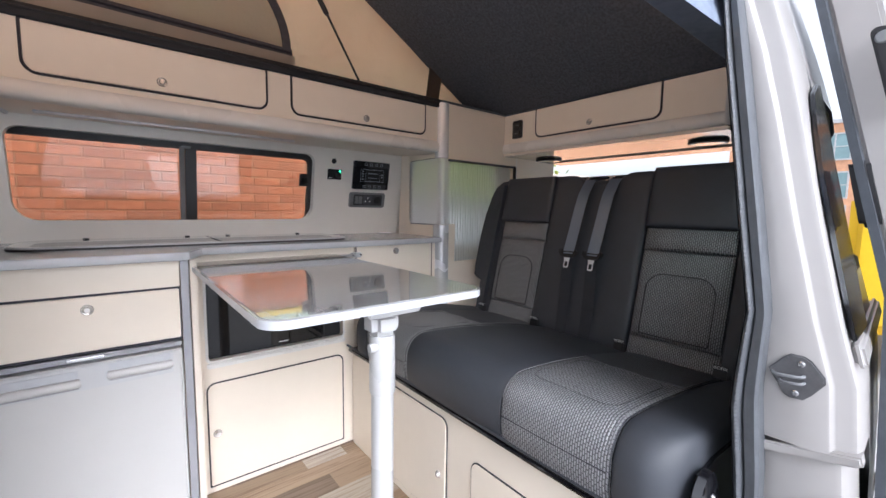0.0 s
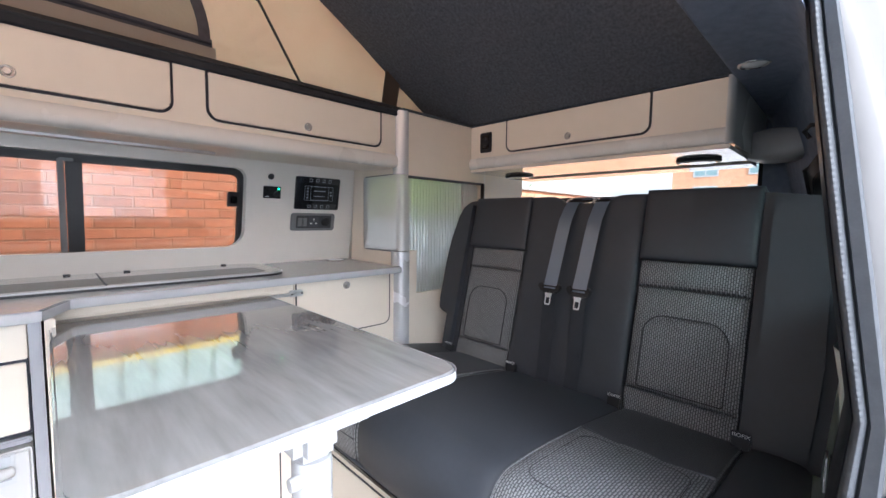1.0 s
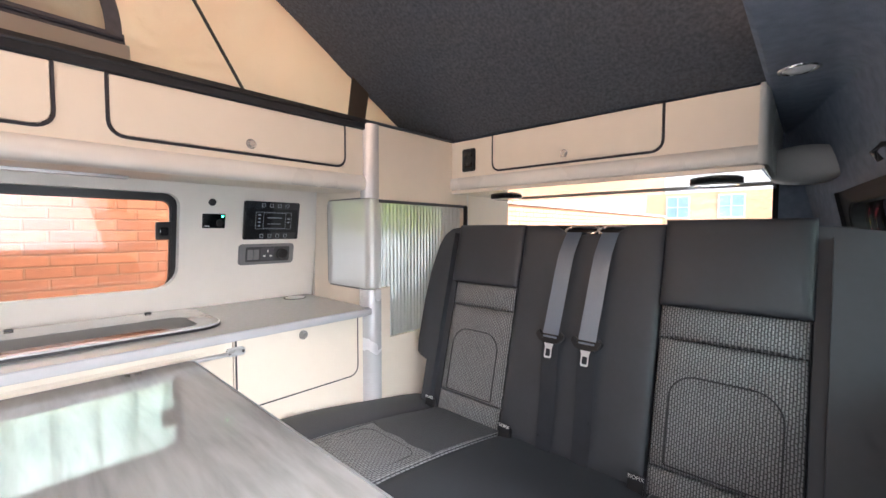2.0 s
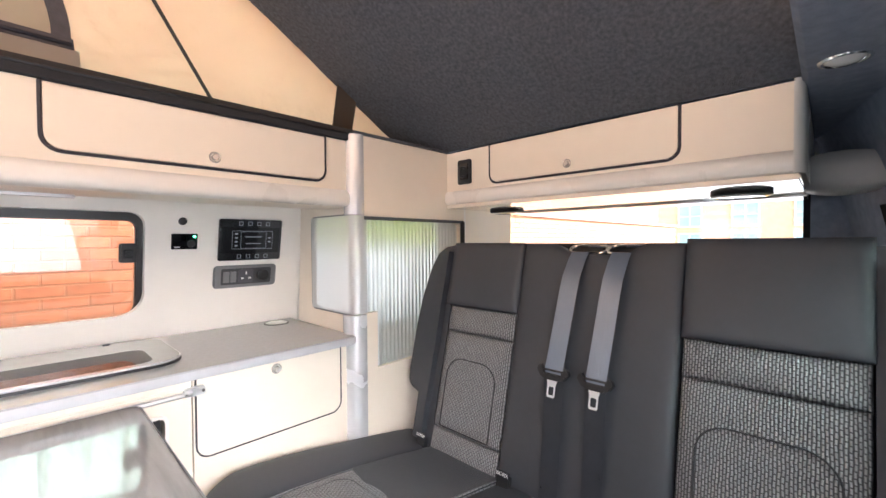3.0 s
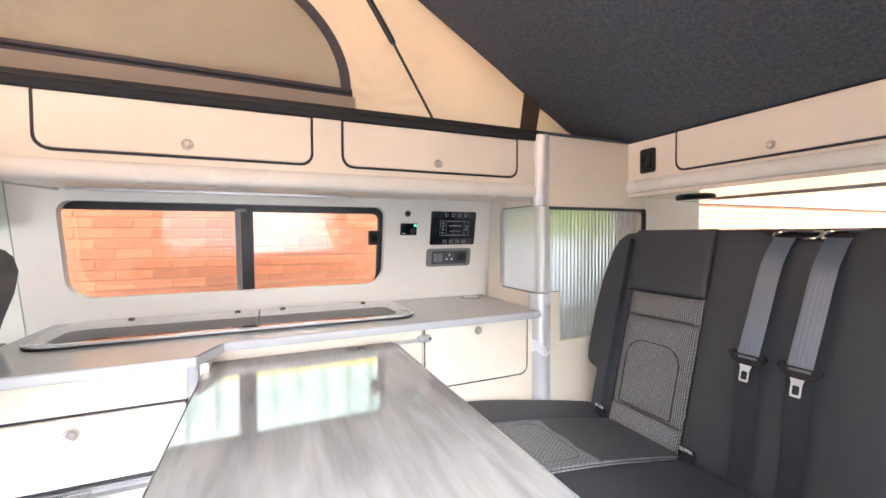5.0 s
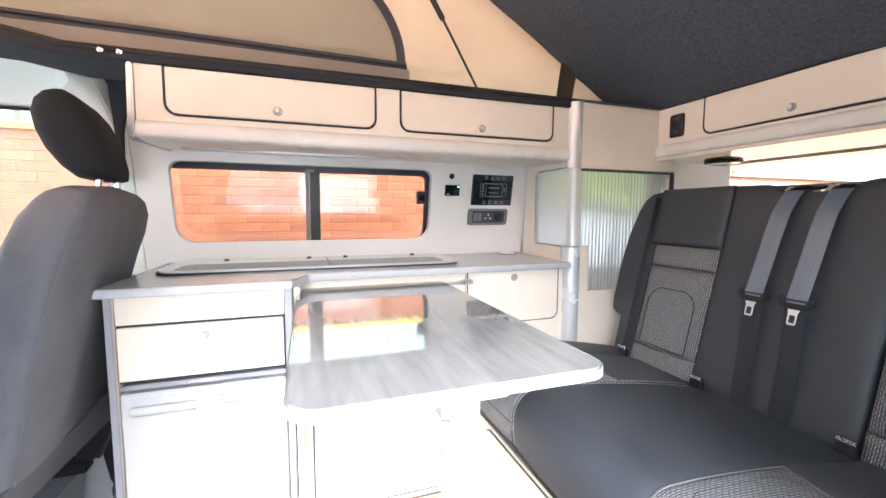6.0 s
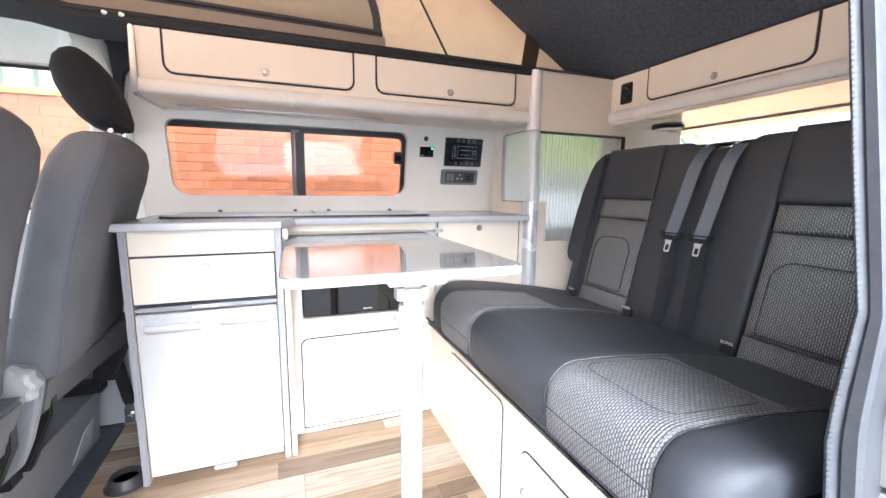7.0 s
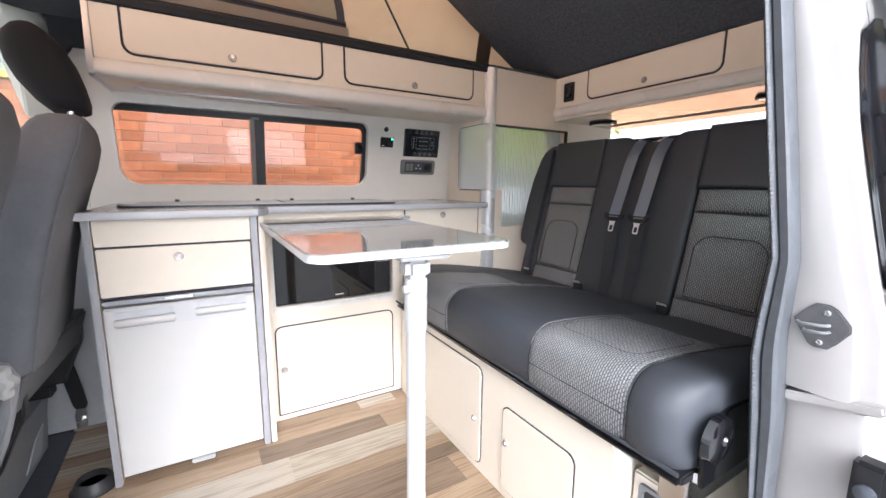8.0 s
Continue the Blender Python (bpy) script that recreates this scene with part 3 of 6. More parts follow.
plain_window("window_5", "windscreen of the cab in a black rubber", rrect(-1.058, 0.458, 0.542, 1.328, r=0.08), rrect(-1.04, 0.44, 0.56, 1.31, r=0.07), facing_x(-1.60), 0, CLEAR)

# door side: pillar at the rear of the sliding-door opening


def pick(z, table):
    zs, ys = zip(*table)
    return float(np.interp(z, zs, ys))


def seal_in(z):
    return pick(z, ((0.0, -1.082), (0.36, -1.080), (0.60, -1.055), (0.66, -1.058), (0.76, -1.066), (0.9, -1.045), (1.16, -1.010), (1.26, -1.000), (1.48, -0.955)))


def seal_out(z):
    return pick(z, ((0.0, -1.125), (0.50, -1.113), (0.63, -1.102), (0.76, -1.104), (0.9, -1.085), (1.15, -1.048), (1.26, -1.030), (1.48, -0.985)))


def skin_out(z):
    return pick(z, ((-0.35, -1.23), (0.40, -1.235), (0.66, -1.213), (0.79, -1.178), (1.12, -1.109), (1.23, -1.079), (1.48, -0.998)))


def nearside_outer(x, z):
    return skin_out(z) + 0.17 * max(0.0, (x - 1.2) / 1.2) ** 2


setting("wall_pillar", loft([[(1.112, seal_in(z) - 0.022, z), (1.10, seal_out(z) + 0.012, z), (1.072, seal_out(z) + 0.004, z), (1.068, seal_out(z) - 0.004, z),
                              (1.068, skin_out(z) + 0.033, z), (1.0695, skin_out(z) + 0.030, z), (1.077, skin_out(z) + 0.027, z), (1.079, skin_out(z) + 0.024, z), (1.079, skin_out(z) + 0.009, z), (1.082, skin_out(z) + 0.003, z), (1.090, skin_out(z), z), (1.20, skin_out(z), z)]
                             for z in (0.556, 0.60, 0.66, 0.75, 0.90, 1.05, 1.16, 1.26, 1.33, 1.40, 1.48)]), PAINT, "white painted door pillar of the van", "pillar")
setting("wall_pillar_foot", loft([[(1.112, seal_in(z) - 0.022, z), (1.10, seal_out(z) + 0.012, z), (1.086, seal_out(z), z), (1.084, seal_out(z) - 0.008, z),
                                   (1.084, skin_out(z) + 0.028, z), (1.088, skin_out(z) + 0.02, z), (1.098, skin_out(z) + 0.015, z), (1.20, skin_out(z) + 0.012, z)]
                                  for z in (-0.35, 0.0, 0.30, 0.42, 0.50, 0.541)]), PAINT, "white painted foot of the door pillar", "pillar")
setting("wall_pillar_lip", plate([(seal_out(0.53) - 0.002, 0.530), (-1.220, 0.553), (-1.226, 0.558), (-1.223, 0.570), (seal_out(0.53) - 0.002, 0.546)], 0.0295, facing_x(1.096), bevel=0.003, seg=3), PAINT, "folded white sheet-metal edge of the door pillar", "pillar")
QN = (1.24, 2.12, 0.80, 1.13)
NX = (1.20, QN[0], 1.5, 1.8, QN[1], 2.40)
NZ_LOW, NZ_TOP = (-0.35, 0.30, 0.50, 0.60, 0.66, 0.75, QN[2]), (QN[3], 1.16, 1.20, 1.26, 1.33, 1.37)


def side_y(x, z, inset):
    """Outer skin, or the lining that runs from the door seal out to the window."""
    y = nearside_outer(x, z) + inset
    if inset and x < 1.30:
        k = max(0.0, (x - 1.11) / 0.19)
        return (seal_in(z) - 0.018) * (1 - k) + y * k
    return y


def side_sheet(xs, zs, inset):
    return loft([[(x, side_y(x, z, inset), z) for x in xs] for z in zs])


def with_opening(inset, zlow, xs=NX):
    """The rear quarter round its window opening: below, above, before and behind."""
    mids = (QN[2], 0.90, 1.02, QN[3])
    pieces = [side_sheet(xs, NZ_TOP, inset), side_sheet([x for x in xs if x <= QN[0]], mids, inset), side_sheet([x for x in xs if x >= QN[1]], mids, inset)]
    if zlow:
        pieces.append(side_sheet(xs, zlow, inset))
    return join(*pieces)


setting("wall_nearside", with_opening(0.0, NZ_LOW), PAINT, "white painted rear quarter of the van", "wall")
setting("wall_nearside_lining", with_opening(0.045, None, (1.11, 1.17, QN[0], 1.30, 1.5, 1.8, QN[1], 2.345)), CARPETB, "dark blue carpeted rear side round the window", "wall")
def lower_lining():
    """The moulded lower lining swells towards the bench just behind the door pillar."""
    rows = []
    for z in (0.0, 0.30, 0.50, 0.60, 0.66, 0.75, QN[2]):
        rows.append([(x, side_y(x, z, 0.050) + pick(x, ((1.11, 0.0), (1.13, 0.004), (1.19, 0.032), (1.22, 0.036), (1.25, 0.034), (1.33, 0.0))), z) for x in (1.11, 1.13, 1.16, 1.19, 1.22, 1.25, 1.33, 1.5, 1.8, 2.12, 2.345)])
    return loft(rows)


setting("wall_nearside_lower", lower_lining(), PALELINE, "pale green-white lower lining beside the bench", "wall")
def quarter_reveal():
    """The dark rim between the lining and the outer skin round the rear quarter window."""
    loop = [(QN[0], QN[2]), (1.5, QN[2]), (1.8, QN[2]), (QN[1], QN[2]), (QN[1], QN[3]), (1.8, QN[3]), (1.5, QN[3]), (QN[0], QN[3])]
    loop.append(loop[0])
    return loft([[(x, side_y(x, z, 0.045) + 0.004, z) for x, z in loop], [(x, nearside_outer(x, z) + 0.006, z) for x, z in loop]])


setting("trim_quarter_reveal", quarter_reveal(), MATBLACK, "black rim round the rear quarter window", "window trim")
setting("wall_nearside_front", plate([(-1.6, -0.35), (-0.10, -0.35), (-0.10, 1.40), (-1.6, 1.40)], 0.06, facing_y(-1.10), [rrect(-1.15, -0.35, 0.80, 1.25, r=0.08)]), PAINT, "white painted front quarter of the van", "wall")
plain_window("window_6", "passenger door window of the cab in a black rubber", rrect(-1.148, -0.352, 0.802, 1.248, r=0.08), rrect(-1.12, -0.38, 0.83, 1.22, r=0.06), facing_y(-1.12), 0, PANE)


SEAL_X = 1.026


def door_seal():
    s = thing("door_seal", "grey ribbed rubber seal along the door pillar", "door seal", kind="structure")
    zs = [0.0 + 1.47 * k / 64 for k in range(65)]
    rows = []
    for z in zs:
        a, b = seal_in(z) - 0.018, seal_out(z) - 0.011
        rows.append([(1.11, a + 0.004, z), (SEAL_X + 0.0190, a + 0.002, z), (SEAL_X + 0.0060, a - 0.002, z), (SEAL_X + 0.0050, a + (b - a) * 0.05, z), (SEAL_X + 0.0090, a + (b - a) * 0.12, z)])
    part("lip", loft(rows), BLACK, s, "black inner lip")
    rows = []
    for i in range(661):
        z = 1.47 * i / 660
        a, b = seal_in(z) - 0.018, seal_out(z) - 0.011
        swell = (0.0092, 0.0092, 0.0080)[i % 3]
        rows.append([(SEAL_X + 0.0080, a + (b - a) * (0.08 + 0.36 * k / 6), z) if k in (0, 6) else (SEAL_X + 0.0040 - swell * math.sin(math.pi * k / 6), a + (b - a) * (0.08 + 0.36 * k / 6), z) for k in range(7)])
    part("bulb", loft(rows), SEALGREY, s, "grey hollow bulb with fine ribs")
    rows = []
    for z in zs:
        a, b = seal_in(z) - 0.018, seal_out(z) - 0.011
        rows.append([(SEAL_X + 0.0080, a + (b - a) * 0.44, z), (SEAL_X + 0.0060, a + (b - a) * 0.47, z), (SEAL_X + 0.0010, a + (b - a) * 0.51, z), (SEAL_X + -0.0010, a + (b - a) * 0.84, z), (SEAL_X + 0.0040, b + 0.002, z), (1.072, b + 0.004, z)])
    part("outer_lip", loft(rows), SEALGREY, s, "grey outer lip")
    return s


door_seal()


STRIKERM = material("striker_charcoal", (0.098, 0.097, 0.102), 0.45, vary=0.2, scale=40)


def striker():
    s = thing("door_striker", "black lock striker plate bolted to the white pillar", "striker", (1.068, -1.146, 0.628))
    out = [(-1.113, 0.668), (-1.130, 0.690), (-1.138, 0.697), (-1.154, 0.697), (-1.163, 0.692), (-1.179, 0.672), (-1.180, 0.662), (-1.166, 0.640), (-1.157, 0.630), (-1.141, 0.629), (-1.134, 0.633)]
    part("plate", plate(out, 0.005, facing_x(1.068), bevel=0.002), STRIKERM, s, "charcoal plate")
    part("loop", tube([(1.063, -1.119, 0.664), (1.056, -1.121, 0.664), (1.052, -1.127, 0.6645), (1.052, -1.148, 0.6665), (1.055, -1.154, 0.667), (1.063, -1.156, 0.667)], 0.0024), GREYPL, s, "dull steel loop")
    part("loop", tube([(1.063, -1.128, 0.654), (1.056, -1.130, 0.654), (1.053, -1.134, 0.6545), (1.053, -1.150, 0.656), (1.056, -1.155, 0.6565), (1.063, -1.157, 0.657)], 0.0022), GREYPL, s)
    for y, z in ((-1.152, 0.685), (-1.148, 0.639)):
        part("bolt", lathe([(0, 0.004), (0.0045, 0.004), (0.0045, 0.007), (0.0025, 0.008), (0.0025, 0.006), (0, 0.006)], knob_x(1.068, y, z), 12), STEEL, s)
    return s


striker()
b = thing("door_buffer", "black rubber stop on the lower door pillar", "door stop", (1.084, -1.22, 0.405))
part("block", box(1.050, 1.083, -1.243, -1.206, 0.405, 0.490, 0.006), BLACK, b)
part("cap", lathe([(0, 0), (0.012, 0), (0.012, 0.006), (0.006, 0.009), (0, 0.009)], knob_x(1.050, -1.224, 0.448), 14), RUBBER, b)

setting("trim_quarter_window", plate([(1.096, 0.725), (1.236, 0.725), (1.236, 1.132), (1.20, 1.125), (1.150, 1.10), (1.118, 1.04), (1.098, 0.96)], 0.006, lambda u, v, w: (u, nearside_outer(u, v) - 0.002 - w, v), bevel=0.002), GLOSSBLK,
        "glossy black leading edge of the rear quarter window", "window trim")
setting("trim_door_track", plate([(1.095, 0.690), (1.60, 0.690), (1.60, 0.722), (1.095, 0.722)], 0.014, lambda u, v, w: (u, nearside_outer(u, v) - w, v), bevel=0.005, seg=3), PAINT,
        "white pressed-steel lip over the sliding door track", "trim")
# outer rear quarter glass and the sliding door pushed back along the van
plain_window("window_7", "tinted rear quarter window in a black frame", [(QN[0] - 0.004, QN[2] - 0.004), (QN[1] + 0.004, QN[2] - 0.004), (QN[1] + 0.004, QN[3] + 0.004), (QN[0] - 0.004, QN[3] + 0.004)],
             rrect(QN[0] + 0.03, QN[1] - 0.03, QN[2] + 0.03, QN[3] - 0.03, r=0.05), lambda u, v, w: (u, nearside_outer(u, v) + 0.004 + w * 1.8, v), 0, PANED)
hk = thing("coat_hook", "small black hook above the rear side window", "hook", (1.62, -1.03, 1.17))
part("hook", tube([(1.62, nearside_outer(1.62, 1.17) + 0.045, 1.175), (1.62, nearside_outer(1.62, 1.17) + 0.075, 1.178), (1.62, nearside_outer(1.62, 1.17) + 0.085, 1.165), (1.62, nearside_outer(1.62, 1.17) + 0.075, 1.150)], 0.005, 8), BLACK, hk)


def slid_door():
    d = thing("sliding_door", "white sliding van door pushed open along the side", "van door", (1.7, -1.2, -0.2))

    def at(u, v, w):
        return (u, skin_out(v) - 0.050 - w, v)
    part("panel", plate([(1.22, -0.20), (2.26, -0.20), (2.26, 0.78), (2.20, 1.34), (1.25, 1.34), (1.22, 0.78)], 0.060, at, [rrect(1.36, 2.10, 0.82, 1.20, r=0.06)], bevel=0.006), PAINT, d)
    part("inner_seal", plate([(1.205, -0.21), (2.275, -0.21), (2.275, 0.78), (2.215, 1.355), (1.23, 1.355), (1.205, 0.78)], -0.012, at, [[(1.25, -0.17), (2.235, -0.17), (2.235, 0.77), (2.18, 1.315), (1.28, 1.315), (1.25, 0.77)]]), RUBBER, d, "grey rubber seal")
    p = part("pane", plate(rrect(1.355, 2.105, 0.815, 1.205, r=0.06), 0.004, lambda u, v, w: at(u, v, w + 0.022)), PANED, d, "tinted glass")
    part("latch", plate(rrect(0.030, 0.056, 1.068, 1.200, r=0.012), 0.014, lambda u, v, w: (1.222 - w, at(1.22, v, u)[1], v), bevel=0.004), BLACK, d, "black upper latch")
    for z in (1.085, 1.182):
        part("latch_bolt", lathe([(0, 0.004), (0.008, 0.004), (0.010, 0.0)], lambda a, b, h: (1.208 - h, at(1.22, z, 0.043)[1] + a, z + b), 14), GREYPL, d)
    part("grab_handle", plate(rrect(1.216, 1.29, 0.888, 0.998, r=0.014), -0.026, at, bevel=0.006), BLACK, d, "black inner handle")
    return d


slid_door()

# ---- floor, ceiling ----
setting("floor_base", box(-1.58, 2.34, -1.20, 0.60, -0.05, -0.006, 0), BLACK, "dark sub-floor of the van", "floor", smooth=False)
setting("wall_cab_lower", box(-1.54, -0.066, 0.405, 0.43, 0.007, 0.76, 0.004), material("door_card_grey", (0.36, 0.365, 0.375), 0.6, vary=0.08, scale=8, bump=0.15, bump_scale=400), "mid-grey moulded lower lining of the cab door", "wall")
setting("floor_cab_mat", plate([(-1.55, -1.08), (-0.145, -1.08), (-0.147, 0.0), (-0.160, 0.386), (-0.160, 0.40), (-1.55, 0.40)], 0.012, flat(-0.006), bevel=0.004), RUBBER, "charcoal rubber-backed mat of the cab", "floor mat")
setting("door_sill", box(-0.08, 1.10, -1.19, -1.00, -0.004, 0.006, 0.003), GREYPL, "grey plastic step of the door opening", "door sill")
setting("ceiling_rear", box(1.765, 2.36, -0.86, 0.40, 1.364, 1.40, 0.004), CARPETB, "dark carpeted fixed roof over the tailgate", "ceiling")


def nearside_ceiling():
    rows = []
    for x in (-0.90, -0.5, -0.10, 0.3, 0.7, 1.07, 1.4, 1.75, 2.0, 2.345):
        pts = [(x, -0.836, 1.365), (x, -0.833, 1.352), (x, -0.842, 1.344)]
        for k in range(7):
            a = radians(90 * k / 6)
            pts.append((x, -0.93 - 0.07 * math.sin(a), 1.27 + 0.072 * math.cos(a)))
        pts.append((x, -1.008 if x < 1.07 else side_y(x, 1.20, 0.047), 1.20))
        rows.append([(a, max(b, nearside_outer(a, c) + 0.02) if a > 1.3 else b, c) for a, b, c in pts])
    return loft(rows)


setting("ceiling_side", nearside_ceiling(), CARPETB, "dark blue carpeted roof edge above the door", "ceiling")
setting("ceiling_cab", box(-1.58, -0.902, -1.10, 0.50, 1.385, 1.40, 0.004), LIGHTPL, "pale grey cab headliner", "ceiling")
setting("ceiling_cab_side", box(-0.900, -0.062, 0.303, 0.50, 1.407, 1.42, 0.004), LIGHTPL, "pale grey cab headliner beside the roof opening", "ceiling")
setting("ceiling_offside", box(-0.058, 1.76, 0.305, 0.52, 1.364, 1.40, 0.004), CARPETB, "dark roof edge over the lockers", "ceiling")
setting("roof_side_skin", loft([[(x, -0.99 + 0.13 * max(0.0, (x - 1.2) / 1.2), 1.372), (x, -0.99 + 0.13 * max(0.0, (x - 1.2) / 1.2), 1.402), (x, -0.97 + 0.13 * max(0.0, (x - 1.2) / 1.2), 1.418), (x, -0.836, 1.42)] for x in (-0.90, 0.2, 1.2, 1.8, 2.40)]), PAINT, "white fixed roof edge", "roof")
setting("ceiling_board", loft([[(x, y, roof_z(x) + h) for y in (-0.860, 0.302)] for x, h in ((1.757, 0), (-0.90, 0), (-0.90, 0.03), (1.757, 0.03))] + [[(1.757, y, roof_z(1.757)) for y in (-0.860, 0.302)]]), CARPET,
        "charcoal carpeted underside of the raised roof", "ceiling")
setting("roof_shell", loft([[(x, y, roof_z(x) + h) for y in (-0.90, 0.36)] for x, h in ((1.82, 0.034), (-0.96, 0.034), (-0.96, 0.09), (1.82, 0.09))] + [[(1.82, y, roof_z(1.82) + 0.034) for y in (-0.90, 0.36)]]), PAINT,
        "white raised pop-up roof shell", "roof")

# ---- raised roof: cloth sides, strut, strap ----


def canvas_side():
    c = thing("roof_canvas", "peach tent cloth of the raised roof with a mesh window", "tent canvas", (0.7, 0.285, 1.39), kind="structure")
    nx, nz = 130, 34
    bm = bmesh.new()
    grid = []
    for i in range(nx + 1):
        x = -0.90 + 2.57 * i / nx
        row = []
        for j in range(nz + 1):
            t = j / nz
            z = 1.388 + (roof_z(x) + 0.01 - 1.388) * t
            fold = 0.008 * math.sin(17 * x + 5 * z) * math.sin(math.pi * t) + 0.004 * math.sin(41 * x - 23 * z) * math.sin(math.pi * t) + 0.016 * noise.noise((x * 3.1, z * 4.3, 0.4)) * math.sin(math.pi * t) ** 0.5
            fan = 0.009 * math.sin(26 * math.atan2(z - 1.42, x - 0.80 + 1e-4)) * math.exp(-((x - 0.88) ** 2 + (z - 1.52) ** 2) / 0.02)
            row.append(bm.verts.new((x, 0.285 + fold + fan, z)))
        grid.append(row)
    for i in range(nx):
        for j in range(nz):
            bm.faces.new((grid[i][j], grid[i + 1][j], grid[i + 1][j + 1], grid[i][j + 1]))
    gone = []
    for f in bm.faces:
        m = f.calc_center_median()
        inside = m.z > 1.50 and m.x > -0.32 and (m.x < 0.30 and m.z < 1.82 or ((m.x - 0.30) / 0.47) ** 2 + ((m.z - 1.475) / 0.34) ** 2 < 1)
        if inside:
            gone.append(f)
    bmesh.ops.delete(bm, geom=gone, context="FACES")
    part("cloth", bm, CANVAS, c, "peach tent cloth with soft folds", sharp=180)

    def arc(a, b, n=22):
        return [(0.30 + a * math.cos(radians(90 * k / n)), 1.475 + b * math.sin(radians(90 * k / n))) for k in range(n + 1)]
    mesh = plate([(-0.335, 1.475)] + arc(0.495, 0.365) + [(-0.335, 1.84)], 0.002, facing_y(0.276))
    part("mesh_window", mesh, MESHM, c, "beige fly mesh")
    part("zip", plate([(0.30, 1.845)] + arc(0.50, 0.37)[::-1] + arc(0.47, 0.34), 0.006, facing_y(0.274), bevel=0.002), ZIP, c, "dark grey zip binding")
    part("zip", plate([(-0.335, 1.462), (0.805, 1.452), (0.803, 1.478), (-0.335, 1.490)], 0.006, facing_y(0.273), bevel=0.002), ZIP, c, "dark grey zip binding")
    part("zip_cord", tube([(-0.335, 0.264, 1.478), (0.30, 0.264, 1.470), (0.80, 0.264, 1.464)], 0.004, 8), GASKET, c)
    part("flap", plate([(-0.335, 1.39), (0.815, 1.39), (0.812, 1.455), (-0.335, 1.463)], 0.003, facing_y(0.270)), FLAP, c, "grey-beige cloth flap")
    return c


canvas_side()
setting("roof_canvas_nearside", loft([[(x, -0.850, 1.35), (x, -0.850, roof_z(x) + 0.02)] for x in (1.70, 1.2, 0.7, 0.2, -0.4, -0.89)]), CANVAS, "peach tent cloth on the door side of the raised roof", "tent canvas")
setting("roof_canvas_front", loft([[(-0.89, y, 1.38), (-0.89, y, roof_z(-0.89))] for y in (-0.85, -0.4, 0.0, 0.28)]), CANVAS, "peach tent cloth at the front of the raised roof", "tent canvas")
t = thing("canvas_trim", "black rubber strip holding the tent cloth along the lockers", "trim", (0.6, 0.2, 1.345), kind="structure")
part("strip", loft([[(x, 0.268, 1.400 + e), (x, 0.225, 1.400 + e), (x, 0.165, 1.389 + e), (x, 0.130, 1.377 + e), (x, 0.113, 1.362 + e), (x, 0.111, 1.342 + e), (x, 0.114, 1.3392 + e), (x, 0.302, 1.3392 + e)] for x, e in ((-0.90, 0.04), (-0.5, 0.04), (-0.25, 0.028), (-0.10, 0.0), (0.2, 0.0), (0.7, 0.0), (1.2, 0.0), (1.402, 0.0))]), TRIMBLACK, t)
part("piping", tube([(-0.10, 0.112, 1.360), (0.5, 0.112, 1.360), (1.395, 0.112, 1.358)], 0.003, 8), BLACK, t)


def gas_strut():
    s = thing("gas_strut", "black gas strut holding up the raised roof", "gas strut", (1.055, 0.205, 1.38))
    lo, mid, hi = Vector((1.055, 0.215, 1.385)), Vector((0.925, 0.235, 1.622)), Vector((0.70, 0.265, 2.00))
    part("rod", tube([lo, mid], 0.0042), BLACK, s, "thin black piston rod")
    part("cylinder", tube([mid, mid + (hi - mid) * 0.02, hi], [0.007, 0.0095, 0.0095], 12), BLACK, s, "black cylinder")
    part("foot", lathe([(0, 0), (0.008, 0), (0.009, 0.008), (0.005, 0.016), (0, 0.018)], lambda a, b, h: (1.055 + a, 0.215 + b, 1.372 + h), 12), BLACK, s)
    return s


gas_strut()
s = thing("roof_strap", "dark brown cloth strip at the roof hinge", "strap", (1.44, 0.275, 1.39))
part("band", plate([(1.405, 1.385), (1.476, 1.385), (1.500, 1.515), (1.430, 1.558)], 0.003, facing_y(0.272)), SHEER, s)

# ---- overhead lockers ----


def locker_door(parent, place, u0, u1, v0, v1, knob_place, label):
    d = part("door", plate(rrect(u0, u1, v0, v1, lower=0.028, upper=0.004, n=6), 0.0095, place, bevel=0.0015), CREAM, parent, label)
    part("gap", plate(rrect(u0 - 0.0055, u1 + 0.0055, v0 - 0.0055, v1 + 0.002, lower=0.032, upper=0.004, n=6), 0.008, place, [rrect(u0 + 0.003, u1 - 0.003, v0 + 0.003, v1 - 0.003, lower=0.026, upper=0.004, n=6)]), GASKET, d, "dark strip along the gap round the door")
    push_knob(d, knob_place)
    return d


